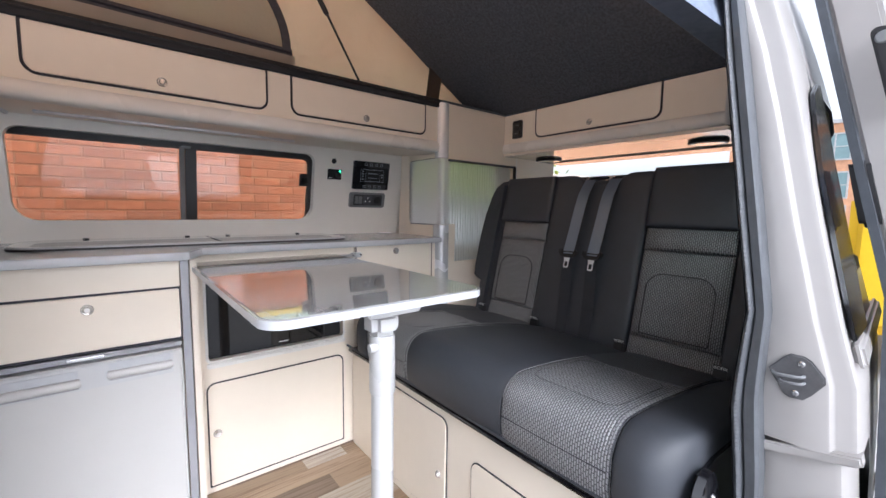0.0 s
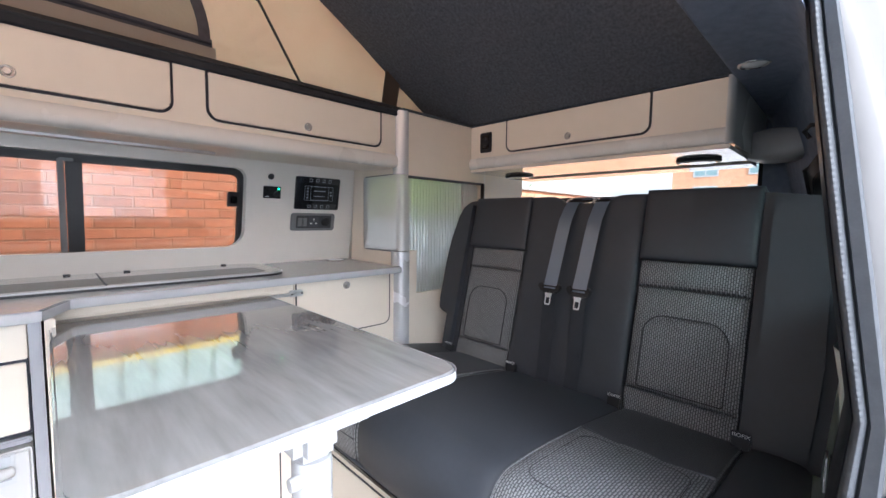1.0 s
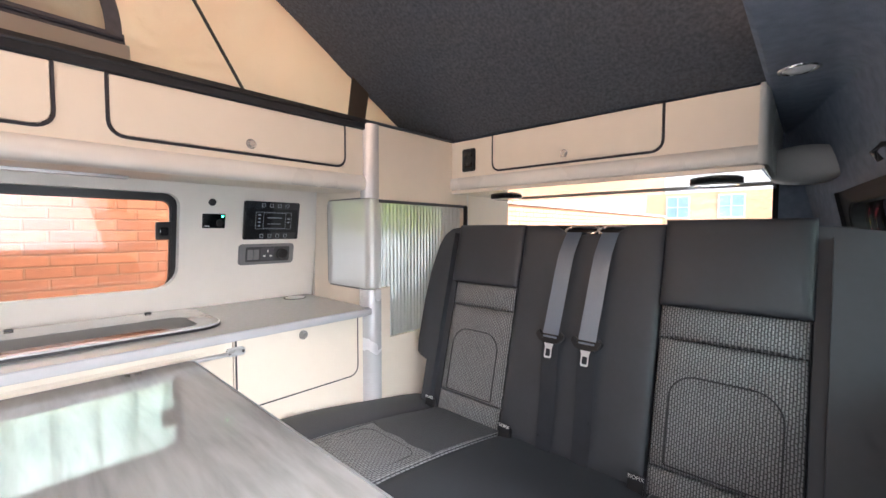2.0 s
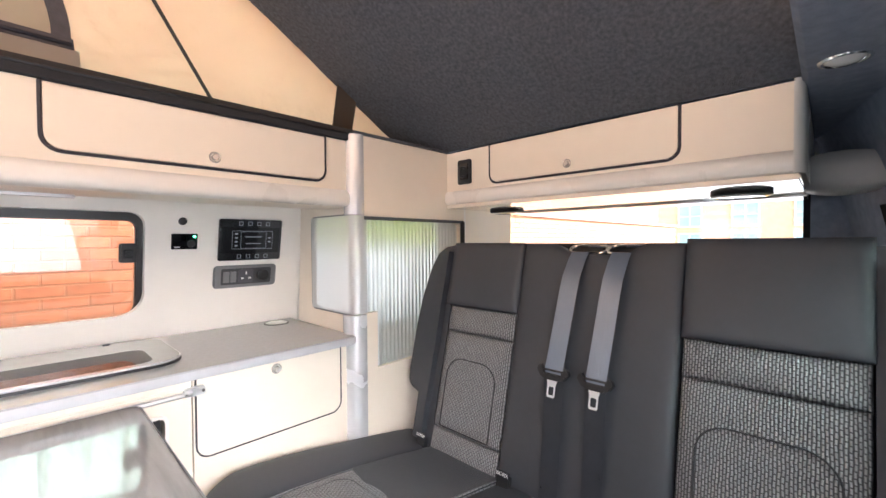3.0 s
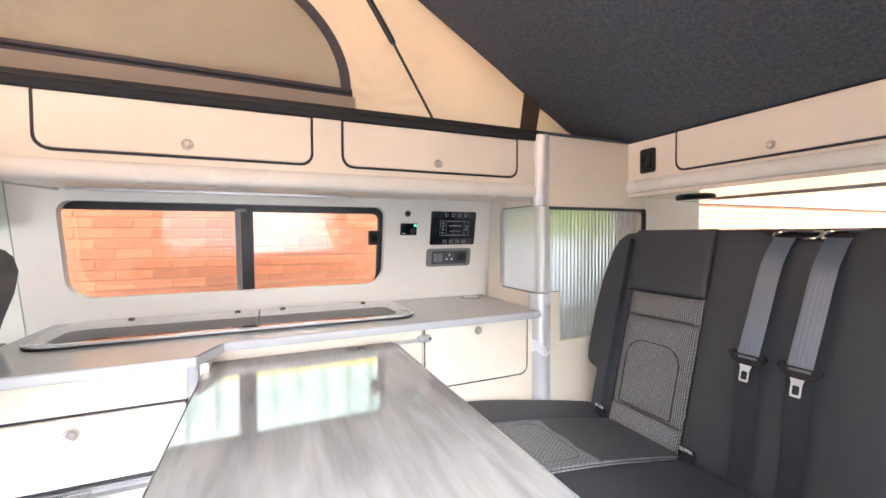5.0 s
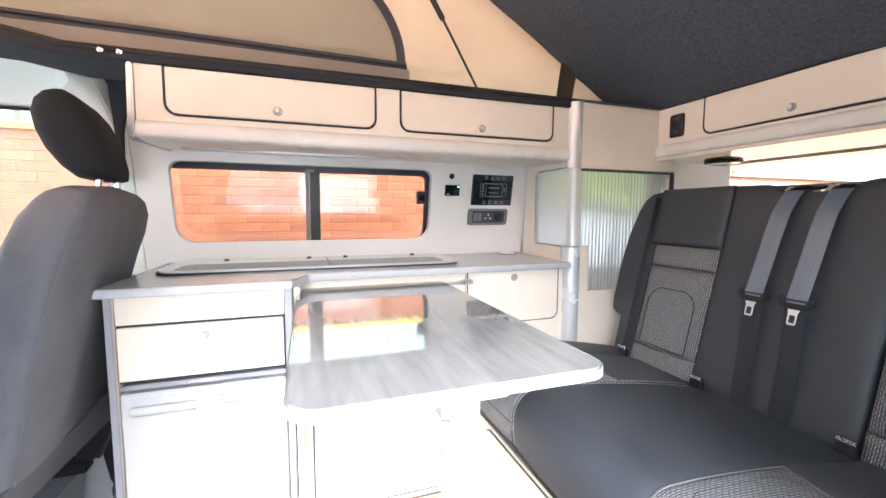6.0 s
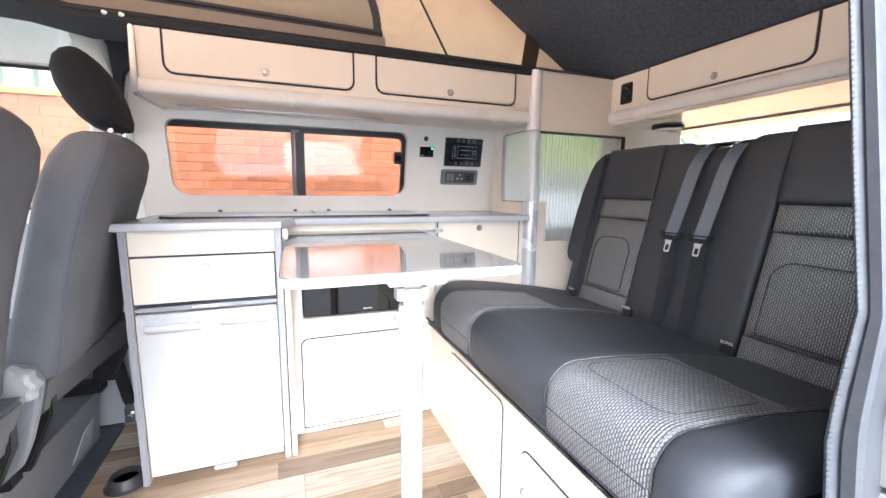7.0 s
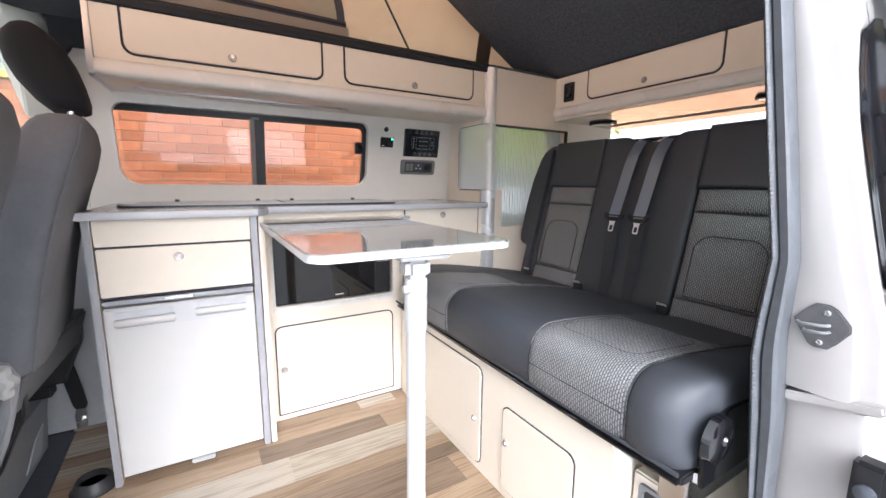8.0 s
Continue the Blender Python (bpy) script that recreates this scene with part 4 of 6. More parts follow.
def overhead_locker():
    o = thing("overhead_locker", "long cream overhead locker with two flap doors", "locker", (0.7, 0.25, 1.15))
    part("front", plate([(0.058, 1.196), (1.372, 1.196), (1.372, 1.3385), (0.058, 1.3385)], -0.016, facing_y(0.12), [rrect(0.128, 0.664, 1.222, 1.334, lower=0.026, upper=0.004), rrect(0.752, 1.290, 1.222, 1.334, lower=0.026, upper=0.004)]), CREAM, o)
    locker_door(o, facing_y(0.126), 0.125, 0.667, 1.219, 1.337, knob_y(0.394, 0.119, 1.246), "cream flap door")
    locker_door(o, facing_y(0.126), 0.749, 1.293, 1.219, 1.337, knob_y(1.022, 0.119, 1.242), "cream flap door")
    prof = [(0.136, 1.199), (0.119, 1.1985), (0.1145, 1.195), (0.1105, 1.187), (0.1085, 1.177), (0.1085, 1.167), (0.1115, 1.159), (0.119, 1.1535), (0.140, 1.152)]
    part("rail", loft([[(x, y, z) for y, z in prof] for x in (0.056, 0.066, 0.5, 1.0, 1.36, 1.368)]), RAIL, o, "rounded pearl-grey lower rail")
    part("underside", loft([[(x, 0.135, 1.152), (x, 0.20, 1.151), (x, 0.30, 1.156), (x, 0.43, 1.166), (x, 0.43, 1.178), (x, 0.135, 1.178)] for x in (0.058, 1.37)], closed=True, caps=True), CREAM, o, "cream underside")
    part("light_strip", plate(rrect(0.12, 0.80, 0.245, 0.268, r=0.006), -0.006, lambda u, v, w: (u, v, 1.1525 + w), bevel=0.002), SILVER, o, "slim pale strip under the locker")
    part("end_panel", plate([(0.108, 1.153), (0.118, 1.146), (0.41, 1.158), (0.37, 1.3385), (0.115, 1.3385), (0.103, 1.18)], 0.014, lambda u, v, w: (0.057 - w, u, v), bevel=0.003), SILVER, o, "silver-edged end panel")
    part("top_panel", box(0.058, 1.37, 0.138, 0.30, 1.326, 1.3355, 0.001), CREAM, o)
    return o


overhead_locker()
for x in (-0.004, 0.035):
    sc = thing("trim_screw", "small chrome screw cap on the dark roof edge", "screw", (x, 0.14, 1.372), group="trim screws")
    part("cap", lathe([(0, 0), (0.008, 0), (0.007, 0.004), (0.003, 0.006), (0, 0.006)], knob_y(x, 0.112, 1.358), 12), CHROME, sc)


def rear_locker():
    o = thing("rear_locker", "cream overhead locker across the rear with one flap door", "locker", (1.95, -0.38, 1.17))
    part("front", plate([(-0.822, 1.222), (0.098, 1.222), (0.098, 1.356), (-0.822, 1.356)], -0.016, facing_x(1.757), [rrect(-0.620, -0.096, 1.241, 1.353, lower=0.026, upper=0.004)]), CREAM, o)
    locker_door(o, facing_x(1.763), -0.624, -0.092, 1.237, 1.3565, knob_x(1.757, -0.354, 1.262), "cream flap door")
    prof = [(1.773, 1.224), (1.756, 1.2235), (1.7515, 1.220), (1.7475, 1.211), (1.7455, 1.200), (1.7465, 1.190), (1.7505, 1.182), (1.758, 1.178), (1.780, 1.176)]
    part("rail", loft([[(x, y, z) for x, z in prof] for y in (0.098, -0.3, -0.822)]), RAIL, o, "rounded pearl-grey lower rail")
    part("end_rail", loft([[(1.740 + 0.034 * (1 - math.cos(radians(a))), -0.822 - 0.017 * math.sin(radians(a)), z) for a in (0, 15, 35, 60, 90)] + [(2.30, -0.839, z)] for z in (1.178, 1.19, 1.35, 1.357)]), RAIL, o, "rounded pearl-grey corner strip")
    part("underside", box(1.752, 2.22, -0.832, 0.098, 1.166, 1.178, 0.003), GLOSSCREAM, o, "glossy cream underside")
    part("rear_step", box(2.10, 2.225, -0.832, 0.098, 1.160, 1.1656, 0.002), GLOSSCREAM, o)
    part("top_panel", box(1.775, 2.30, -0.822, 0.098, 1.338, 1.3490, 0.002), CREAM, o)
    return o


rear_locker()


def spot(x, y, z):
    s = thing("spot_lamp", "flat round black and chrome spot lamp under the rear locker", "lamp", (x, y, z), group="spot lamps under the locker")
    part("ring", lathe([(0.030, 0.0), (0.062, 0.0), (0.064, -0.004), (0.061, -0.009), (0.052, -0.011), (0.046, -0.008)], lambda a, b, h: (x + a, y + b, z + h), 28), BLACK, s, "black ring")
    part("bezel", lathe([(0.0, -0.007), (0.044, -0.007), (0.048, -0.010), (0.050, -0.0125), (0.053, -0.011)], lambda a, b, h: (x + a, y + b, z + h), 28), CHROME, s, "chrome bezel")
    return s


spot(1.985, 0.003, 1.166)
spot(1.945, -0.715, 1.166)


def ceiling_lamp():
    s = thing("ceiling_lamp", "small chrome ceiling spot with a frosted lens", "lamp", (1.653, -0.885, 1.335))
    at = lambda a, b, h: (1.653 + a, -0.888 + b, 1.343 + h)
    part("ring", lathe([(0.026, 0.0), (0.034, 0.0), (0.033, -0.002), (0.029, -0.003), (0.026, -0.001)], at, 28), CHROME, s, "chrome ring")
    part("lens", lathe([(0.0, -0.0080), (0.008, -0.0076), (0.016, -0.0060), (0.023, -0.0030), (0.026, -0.0005)], at, 28), material("frosted_lens", (0.80, 0.81, 0.80), 0.12, vary=0.05, coat=1.0), s, "frosted lens")
    return s


ceiling_lamp()
p = thing("corner_pod", "grey oval moulded cover in the rear roof corner", "cover", (2.08, -0.89, 1.14))
part("cover", pillow(lambda u, v, w: (2.02 - w, -0.895 + 0.105 * u * math.sqrt(max(0.0, 1 - v * v / 2)), 1.207 + 0.050 * v * math.sqrt(max(0.0, 1 - u * u / 2))), -1, 1, -1, 1, 0.10, 0.025, 4, 18), material("pod_grey", (0.37, 0.36, 0.35), 0.4, vary=0.05), p)


def small_socket(name, label, place, u0, u1, v0, v1, cat):
    s = thing(name, label, cat)
    f = part("frame", plate(rrect(u0, u1, v0, v1, r=0.008), 0.006, place, bevel=0.002), BLACK, s)
    part("insert", plate(rrect(u0 + 0.012, u1 - 0.012, v0 + 0.014, v1 - 0.012, r=0.006), 0.003, lambda u, v, w: place(u, v, w + 0.006), bevel=0.001), GLOSSBLK, s)
    return s


sk = small_socket("rear_socket", "black round-port socket in the cream rear locker", facing_x(1.757), -0.016, 0.044, 1.243, 1.325, "socket")
part("outlet", lathe([(0.0, 0.002), (0.011, 0.002), (0.013, 0.006), (0.018, 0.006), (0.020, 0.0)], knob_x(1.749, 0.014, 1.283), 22), BLACK, sk, "round black port")

# ---- corner unit with the fluted acrylic ----


def fluted(place, u0, u1, v0, v1, pitch=0.016, depth=0.006):
    n = max(2, int(round((u1 - u0) / pitch)))
    rows = []
    for k in range(n * 4 + 1):
        u = u0 + (u1 - u0) * k / (n * 4)
        w = depth * abs(math.sin(math.pi * k / 4)) ** 0.6
        rows.append([place(u, v0, w), place(u, v1, w)])
    return loft(rows)


def acrylic_material(name, color, sheen, rough):
    """Fluted frosted acrylic: diffuses what is behind it, with a soft sheen."""
    m = bpy.data.materials.new(name)
    m.use_nodes = True
    nt = m.node_tree
    b = nt.nodes["Principled BSDF"]
    b.inputs["Base Color"].default_value = (*color, 1)
    b.inputs["Roughness"].default_value = rough
    clear = nt.nodes.new("ShaderNodeBsdfRefraction")
    clear.inputs["Color"].default_value = (0.66, 0.69, 0.68, 1)
    clear.inputs["Roughness"].default_value, clear.inputs["IOR"].default_value = 0.50, 1.08
    milky = nt.nodes.new("ShaderNodeBsdfTranslucent")
    milky.inputs["Color"].default_value = (0.58, 0.63, 0.65, 1)
    inner = nt.nodes.new("ShaderNodeMixShader")
    inner.inputs[0].default_value = 0.25
    nt.links.new(clear.outputs[0], inner.inputs[1])
    nt.links.new(milky.outputs[0], inner.inputs[2])
    mix = nt.nodes.new("ShaderNodeMixShader")
    mix.inputs[0].default_value = sheen
    nt.links.new(inner.outputs[0], mix.inputs[1])
    nt.links.new(b.outputs[0], mix.inputs[2])
    nt.links.new(mix.outputs[0], nt.nodes["Material Output"].inputs["Surface"])
    return m


ACRYL = acrylic_material("frosted_acrylic", (0.86, 0.89, 0.90), 0.24, 0.22)
SATIN = acrylic_material("satin_bent_acrylic", (0.71, 0.72, 0.73), 0.62, 0.13)


def corner_unit():
    c = thing("corner_unit", "cream corner cabinet with silver post and frosted acrylic doors", "cabinet", (1.6, 0.25, 0.35))
    out = [(1.40, 0.36), (1.75, 0.36), (1.85, 0.36), (1.85, 1.358), (1.40, 1.358)]
    hole = [(1.452, 0.675), (1.825, 0.675), (1.825, 1.10), (1.81, 1.12), (1.404, 1.12), (1.404, 0.843), (1.452, 0.843)]
    part("front_panel", plate(out, -0.016, facing_y(0.10), [hole]), CREAM, c)
    part("side_panel", plate([(0.118, 0.768), (0.44, 0.768), (0.40, 1.358), (0.118, 1.358)], -0.014, facing_x(1.372), [rrect(0.122, 0.330, 0.845, 1.125, r=0.018)]), CREAM, c)
    part("side_lower", plate([(0.118, 0.36), (0.44, 0.36), (0.44, 0.767), (0.118, 0.767)], -0.014, facing_x(1.376)), CREAM, c)

    def post(z0, z1, r, dx):
        cx, cy = 1.405, 0.125
        rows = []
        for z in (z0, z0 + 0.002, z1 - 0.002, z1):
            rr = r - (0.002 if z in (z0, z1) else 0)
            rows.append([(cx - rr * math.cos(radians(a)) - dx, cy - rr * math.sin(radians(a)), z) for a in range(-20, 111, 10)] + [(cx, cy, z)])
        return loft(rows, closed=True, caps=True)
    part("post", post(1.128, 1.360, 0.032, 0.012), POSTM, c, "rounded satin aluminium corner post")
    part("post", post(0.36, 0.842, 0.038, 0.012), POSTM, c, "rounded satin aluminium corner post")
    a = part("fluted_door", fluted(lambda u, v, w: (u, 0.112 + w, v), 1.412, 1.836, 0.668, 1.126), ACRYL, c, "fluted frosted acrylic door")
    bend = [(1.3655, 0.330 - 0.205 * k / 14) for k in range(15)] + [(1.3945 - 0.029 * math.cos(radians(a)), 0.125 - 0.029 * math.sin(radians(a))) for a in range(10, 90, 10)] + [(1.3945, 0.096), (1.405, 0.0965), (1.414, 0.098)]
    part("bent_door", loft([[(x, y, z) for z in (0.8435, 0.99, 1.1275)] for x, y in bend]), SATIN, c, "satin acrylic door bent round the corner")
    part("track", plate([(1.404, 1.116), (1.842, 1.116), (1.842, 1.126), (1.404, 1.126)], 0.006, facing_y(0.10), bevel=0.001), RUBBER, c, "dark door track")
    part("track", box(1.825, 1.842, 0.086, 0.102, 0.675, 1.126, 0.005), BLACK, c, "black upright at the door end")
    part("track", plate(rrect(0.116, 0.338, 0.838, 1.132, r=0.022), 0.004, facing_x(1.372), [rrect(0.122, 0.330, 0.845, 1.125, r=0.018)], bevel=0.001), GREYPL, c, "slim grey trim")
    part("top_edge", plate([(1.372, 0.088), (1.757, 0.088), (1.757, 0.30), (1.372, 0.30)], 0.006, flat(1.3585), bevel=0.001), RUBBER, c, "dark top edging")
    part("rear_panel", box(1.852, 2.34, 0.228, 0.244, 0.36, 1.355, 0.002), CREAM, c, "cream rear flank panel")
    part("return_panel", box(1.845, 1.860, 0.100, 0.24, 0.36, 1.355, 0.002), WALLM, c)
    return c


corner_unit()

# ---- kitchen ----


def worktop():
    w = thing("worktop", "grey laminate worktop with a stepped silver-grey front edge", "worktop", (0.7, 0.2, 0.765))
    out = [(0.004, -0.035), (0.405, -0.035), (0.420, -0.030), (0.462, 0.066), (0.476, 0.073), (1.345, 0.078), (1.362, 0.086), (1.367, 0.10), (1.367, 0.488), (0.004, 0.488)]
    part("slab", plate(out, 0.022, flat(0.766), bevel=0.003), WORKTOP, w)
    edge = [(0.001, 0.40), (0.001, -0.038), (0.406, -0.038), (0.4225, -0.032), (0.464, 0.063), (0.477, 0.070), (1.346, 0.075), (1.364, 0.083), (1.370, 0.10)]
    inner = [(x + (0.004 if i < 1 else 0), y + 0.006) for i, (x, y) in enumerate(edge)]
    rows = []
    for dz in (0.768, 0.771, 0.783, 0.786):
        s = 0.0 if dz in (0.771, 0.783) else 0.0015
        rows.append([(x + s * 0.5, y + s, dz) for x, y in edge])
    part("edging", loft(rows), EDGE, w, "silver-grey edging")
    return w


worktop()


def hob_lid():
    h = thing("sink_hob_lid", "smoked glass lid over the built-in sink and hob", "hob lid", (0.5, 0.3, 0.788))
    part("rim", plate(rrect(0.052, 0.972, 0.150, 0.442, r=0.065, n=8), 0.005, flat(0.788), bevel=0.002), BLACK, h, "black rubber rim")
    part("glass", plate(rrect(0.100, 0.915, 0.170, 0.318, r=0.030, n=8), 0.004, flat(0.7940)), HOBGLASS, h, "glossy dark glass")
    part("glass_border", plate(rrect(0.056, 0.968, 0.155, 0.438, r=0.062, n=8), 0.005, flat(0.7935), [rrect(0.1005, 0.9145, 0.1705, 0.3175, r=0.030, n=8)]), LIDEDGE, h, "pale grey printed glass border")
    part("glass_edge", plate(rrect(0.054, 0.970, 0.1525, 0.440, r=0.064, n=8), 0.003, flat(0.794), [rrect(0.0575, 0.9665, 0.1565, 0.4365, r=0.061, n=8)]), EDGE, h, "pale ground glass edge")
    part("seam", box(0.530, 0.533, 0.158, 0.436, 0.7975, 0.7992, 0), GASKET, h)
    for x in (0.20, 0.47, 0.60, 0.86):
        part("hinge", plate(rrect(x - 0.008, x + 0.008, 0.414, 0.424, r=0.004), 0.004, flat(0.7986), bevel=0.001), BLACK, h)
    return h


hob_lid()
r = thing("popup_socket", "round flush worktop socket with dark ring", "socket", (1.29, 0.43, 0.788))
part("ring", lathe([(0.033, 0), (0.038, 0), (0.037, 0.002), (0.034, 0.0022)], lambda a, b, h: (1.290 + a, 0.428 + b, 0.788 + h), 28), GASKET, r)
part("cap", lathe([(0, 0.0034), (0.0300, 0.0032), (0.0328, 0.0022), (0.0328, 0.0)], lambda a, b, h: (1.290 + a, 0.428 + b, 0.788 + h), 28), SILVER, r)


def fridge_cabinet():
    c = thing("fridge_cabinet", "cream cabinet with silver side edges and one drawer", "cabinet", (0.21, 0.2, 0.0))
    part("side_panel", box(0.008, 0.025, 0.0, 0.47, 0.0, 0.765, 0.002), CREAM, c)
    part("side_panel", box(0.402, 0.420, 0.0, 0.47, 0.0, 0.765, 0.002), CREAM, c)
    part("side_edge", box(0.008, 0.025, -0.006, 0.0, 0.0, 0.766, 0.0025), EDGEGREY, c, "silver edge strip")
    part("side_edge", box(0.402, 0.420, -0.006, 0.0, 0.0, 0.766, 0.0025), EDGEGREY, c, "silver edge strip")
    part("fascia", box(0.028, 0.400, 0.0, 0.016, 0.694, 0.764, 0.002), CREAM, c)
    part("gap", box(0.028, 0.400, 0.004, 0.02, 0.550, 0.695, 0), GASKET, c)
    d = part("drawer", plate(rrect(0.030, 0.397, 0.557, 0.688, r=0.004), 0.014, facing_y(0.010), bevel=0.0015), CREAM, c, "cream drawer front")
    push_knob(d, knob_y(0.212, -0.004, 0.658))
    part("back", box(0.025, 0.402, 0.44, 0.455, 0.0, 0.76, 0), CREAM, c)
    return c


fridge_cabinet()


def fridge():
    f = thing("fridge", "white compact fridge with two recessed grip handles", "fridge", (0.21, 0.2, 0.012))
    part("body", box(0.029, 0.399, 0.03, 0.43, 0.02, 0.545, 0.004), FRIDGE, f)
    part("top_strip", box(0.029, 0.399, -0.002, 0.03, 0.533, 0.545, 0.003), EDGEGREY, f, "silver ventilation strip")
    part("vent_catch", box(0.168, 0.238, -0.006, 0.0, 0.535, 0.543, 0.002), STEEL, f)
    d = part("door", plate(rrect(0.030, 0.398, 0.026, 0.526, r=0.006), 0.036, facing_y(0.028), bevel=0.005, seg=3), FRIDGE, f, "white door")
    part("grip_panel", plate(rrect(0.050, 0.376, 0.466, 0.525, r=0.004), 0.004, facing_y(-0.0082), bevel=0.0015), material("grip_grey", (0.54, 0.545, 0.55), 0.4, vary=0.03), d, "pale grey grip panel")
    for u0, u1, dz in ((0.056, 0.188, 0.0), (0.244, 0.370, 0.006)):
        g = part("handle", tube([(u0, -0.016, 0.487 + dz), (u0 + 0.004, -0.019, 0.487 + dz), (u1 - 0.004, -0.019, 0.487 + dz), (u1, -0.016, 0.487 + dz)], 0.0085, 14, flat=1.25), FRIDGE, d, "rounded pale grip handle")
        part("handle_recess", plate(rrect(u0, u1, 0.500 + dz, 0.516 + dz, r=0.003), 0.002, facing_y(-0.0122)), EDGE, g)
        part("handle_edge", plate(rrect(u0, u1, 0.4715 + dz, 0.4755 + dz, r=0.001), 0.003, facing_y(-0.0122)), EDGEGREY, g)
    part("foot_vent", box(0.195, 0.258, -0.010, 0.02, 0.010, 0.024, 0.003), WHITE, f, "white lower catch")
    return f


fridge()


def oven_cabinet():
    c = thing("oven_cabinet", "cream kitchen cabinet with a microwave bay and lower door", "cabinet", (0.7, 0.3, 0.0))
    y = 0.12
    part("front", plate([(0.423, 0.0), (0.968, 0.0), (0.968, 0.765), (0.423, 0.765)], -0.016, facing_y(y), [rrect(0.474, 0.920, 0.428, 0.690, r=0.012), rrect(0.476, 0.910, 0.03, 0.346, r=0.02)]), CREAM, c)
    part("gap", plate(rrect(0.4655, 0.9195, 0.0185, 0.3597, lower=0.004, upper=0.0266), 0.003, facing_y(y), [rrect(0.4698, 0.9152, 0.0228, 0.3554, lower=0.004, upper=0.0232)]), FAINTGAP, c, "dark strip along the gap round the door")
    d = part("door", plate(rrect(0.468, 0.917, 0.021, 0.3572, lower=0.004, upper=0.025), 0.008, facing_y(y + 0.006), bevel=0.0015), CREAM, c, "cream cupboard door")
    push_knob(d, knob_y(0.492, y - 0.002, 0.193))
    part("bay_rim", plate(rrect(0.468, 0.926, 0.422, 0.696, r=0.016), 0.004, facing_y(y), [rrect(0.475, 0.919, 0.430, 0.689, r=0.011)], bevel=0.001), RAIL, c, "pale rim of the bay")
    part("bay_sill", plate(rrect(0.470, 0.925, 0.408, 0.424, r=0.007), 0.014, facing_y(y), bevel=0.004), RAIL, c, "rounded pale sill")
    part("bay", join(box(0.470, 0.924, 0.14, 0.45, 0.415, 0.428, 0), box(0.470, 0.924, 0.14, 0.45, 0.690, 0.70, 0), box(0.460, 0.473, 0.14, 0.45, 0.415, 0.70, 0), box(0.921, 0.934, 0.14, 0.45, 0.415, 0.70, 0), box(0.46, 0.934, 0.44, 0.45, 0.415, 0.70, 0)), CREAM, c, smooth=False)
    part("return_panel", box(0.424, 0.440, -0.002, 0.118, 0.0, 0.765, 0.002), CREAM, c)
    return c


oven_cabinet()


OVENBLK = material("oven_black", (0.006, 0.006, 0.007), 0.04)


def microwave():
    m = thing("microwave", "black built-in microwave with a dark glass door", "microwave", (0.7, 0.25, 0.43))
    part("body", box(0.478, 0.917, 0.150, 0.43, 0.4285, 0.684, 0.004), BLACK, m)
    d = part("door", plate(rrect(0.479, 0.848, 0.432, 0.682, r=0.005), 0.016, facing_y(0.148), bevel=0.003), OVENBLK, m, "dark glass door")
    part("door_window", plate(rrect(0.520, 0.800, 0.470, 0.650, r=0.008), 0.002, facing_y(0.1318), bevel=0.0005), material("oven_window", (0.012, 0.011, 0.010), 0.03), d, "see-through door window")
    p2 = part("control_panel", plate(rrect(0.850, 0.916, 0.432, 0.682, r=0.005), 0.014, facing_y(0.148), bevel=0.003), BLACK, m, "black control panel")
    for k in range(6):
        for u0, u1 in ((0.858, 0.880), (0.886, 0.908)):
            part("button", plate(rrect(u0, u1, 0.560 + 0.017 * k, 0.5616 + 0.017 * k, r=0.0006), 0.0006, facing_y(0.1336)), WHITEINK, p2)
    part("door_bar", box(0.842, 0.848, 0.1285, 0.1325, 0.445, 0.670, 0.0015), GLOSSBLK, d, "slim black door pull")
    part("mark", plate(rrect(0.690, 0.722, 0.4455, 0.4490, r=0.0008), 0.0006, facing_y(0.1322)), WHITEINK, d, "small pale maker's mark")
    return m


microwave()


def corner_cabinet():
    c = thing("worktop_cabinet", "cream cabinet under the worktop with one rounded flap door", "cabinet", (1.16, 0.3, 0.0))
    y = 0.12
    part("front", plate([(0.971, 0.0), (1.385, 0.0), (1.385, 0.765), (0.971, 0.765)], -0.016, facing_y(y), [rrect(0.990, 1.320, 0.595, 0.758, r=0.02)]), CREAM, c)
    part("gap", plate(rrect(0.9742, 1.3368, 0.5762, 0.768, lower=0.030, upper=0.003), 0.003, facing_y(y), [rrect(0.9777, 1.3333, 0.5797, 0.7665, lower=0.0265, upper=0.003)]), FAINTGAP, c, "dark strip along the gap round the door")
    d = part("door", plate(rrect(0.9762, 1.3348, 0.5782, 0.765, lower=0.028, upper=0.003), 0.008, facing_y(y + 0.006), bevel=0.0015), CREAM, c, "cream flap door")
    push_knob(d, knob_y(1.153, y - 0.002, 0.738))
    return c


corner_cabinet()


def table_rail():
    t = thing("table_rail", "aluminium hook-on rail for the table below the worktop", "rail", (0.7, 0.11, 0.72))
    part("rail", tube([(0.436, 0.098, 0.733), (0.7, 0.098, 0.733), (0.965, 0.098, 0.733)], 0.0052, 12), SILVER, t)
    part("backplate", box(0.436, 0.930, 0.110, 0.1195, 0.722, 0.744, 0.003), CREAM, t, "cream backing strip")
    e = part("end_bracket", box(0.952, 0.992, 0.100, 0.1195, 0.724, 0.742, 0.003), SILVER, t, "silver end bracket")
    for x in (0.956, 0.986):
        part("screw", lathe([(0, 0), (0.004, 0), (0.003, 0.002), (0, 0.002)], knob_y(x, 0.100, 0.734), 10), CHROME, e)
    return t


table_rail()


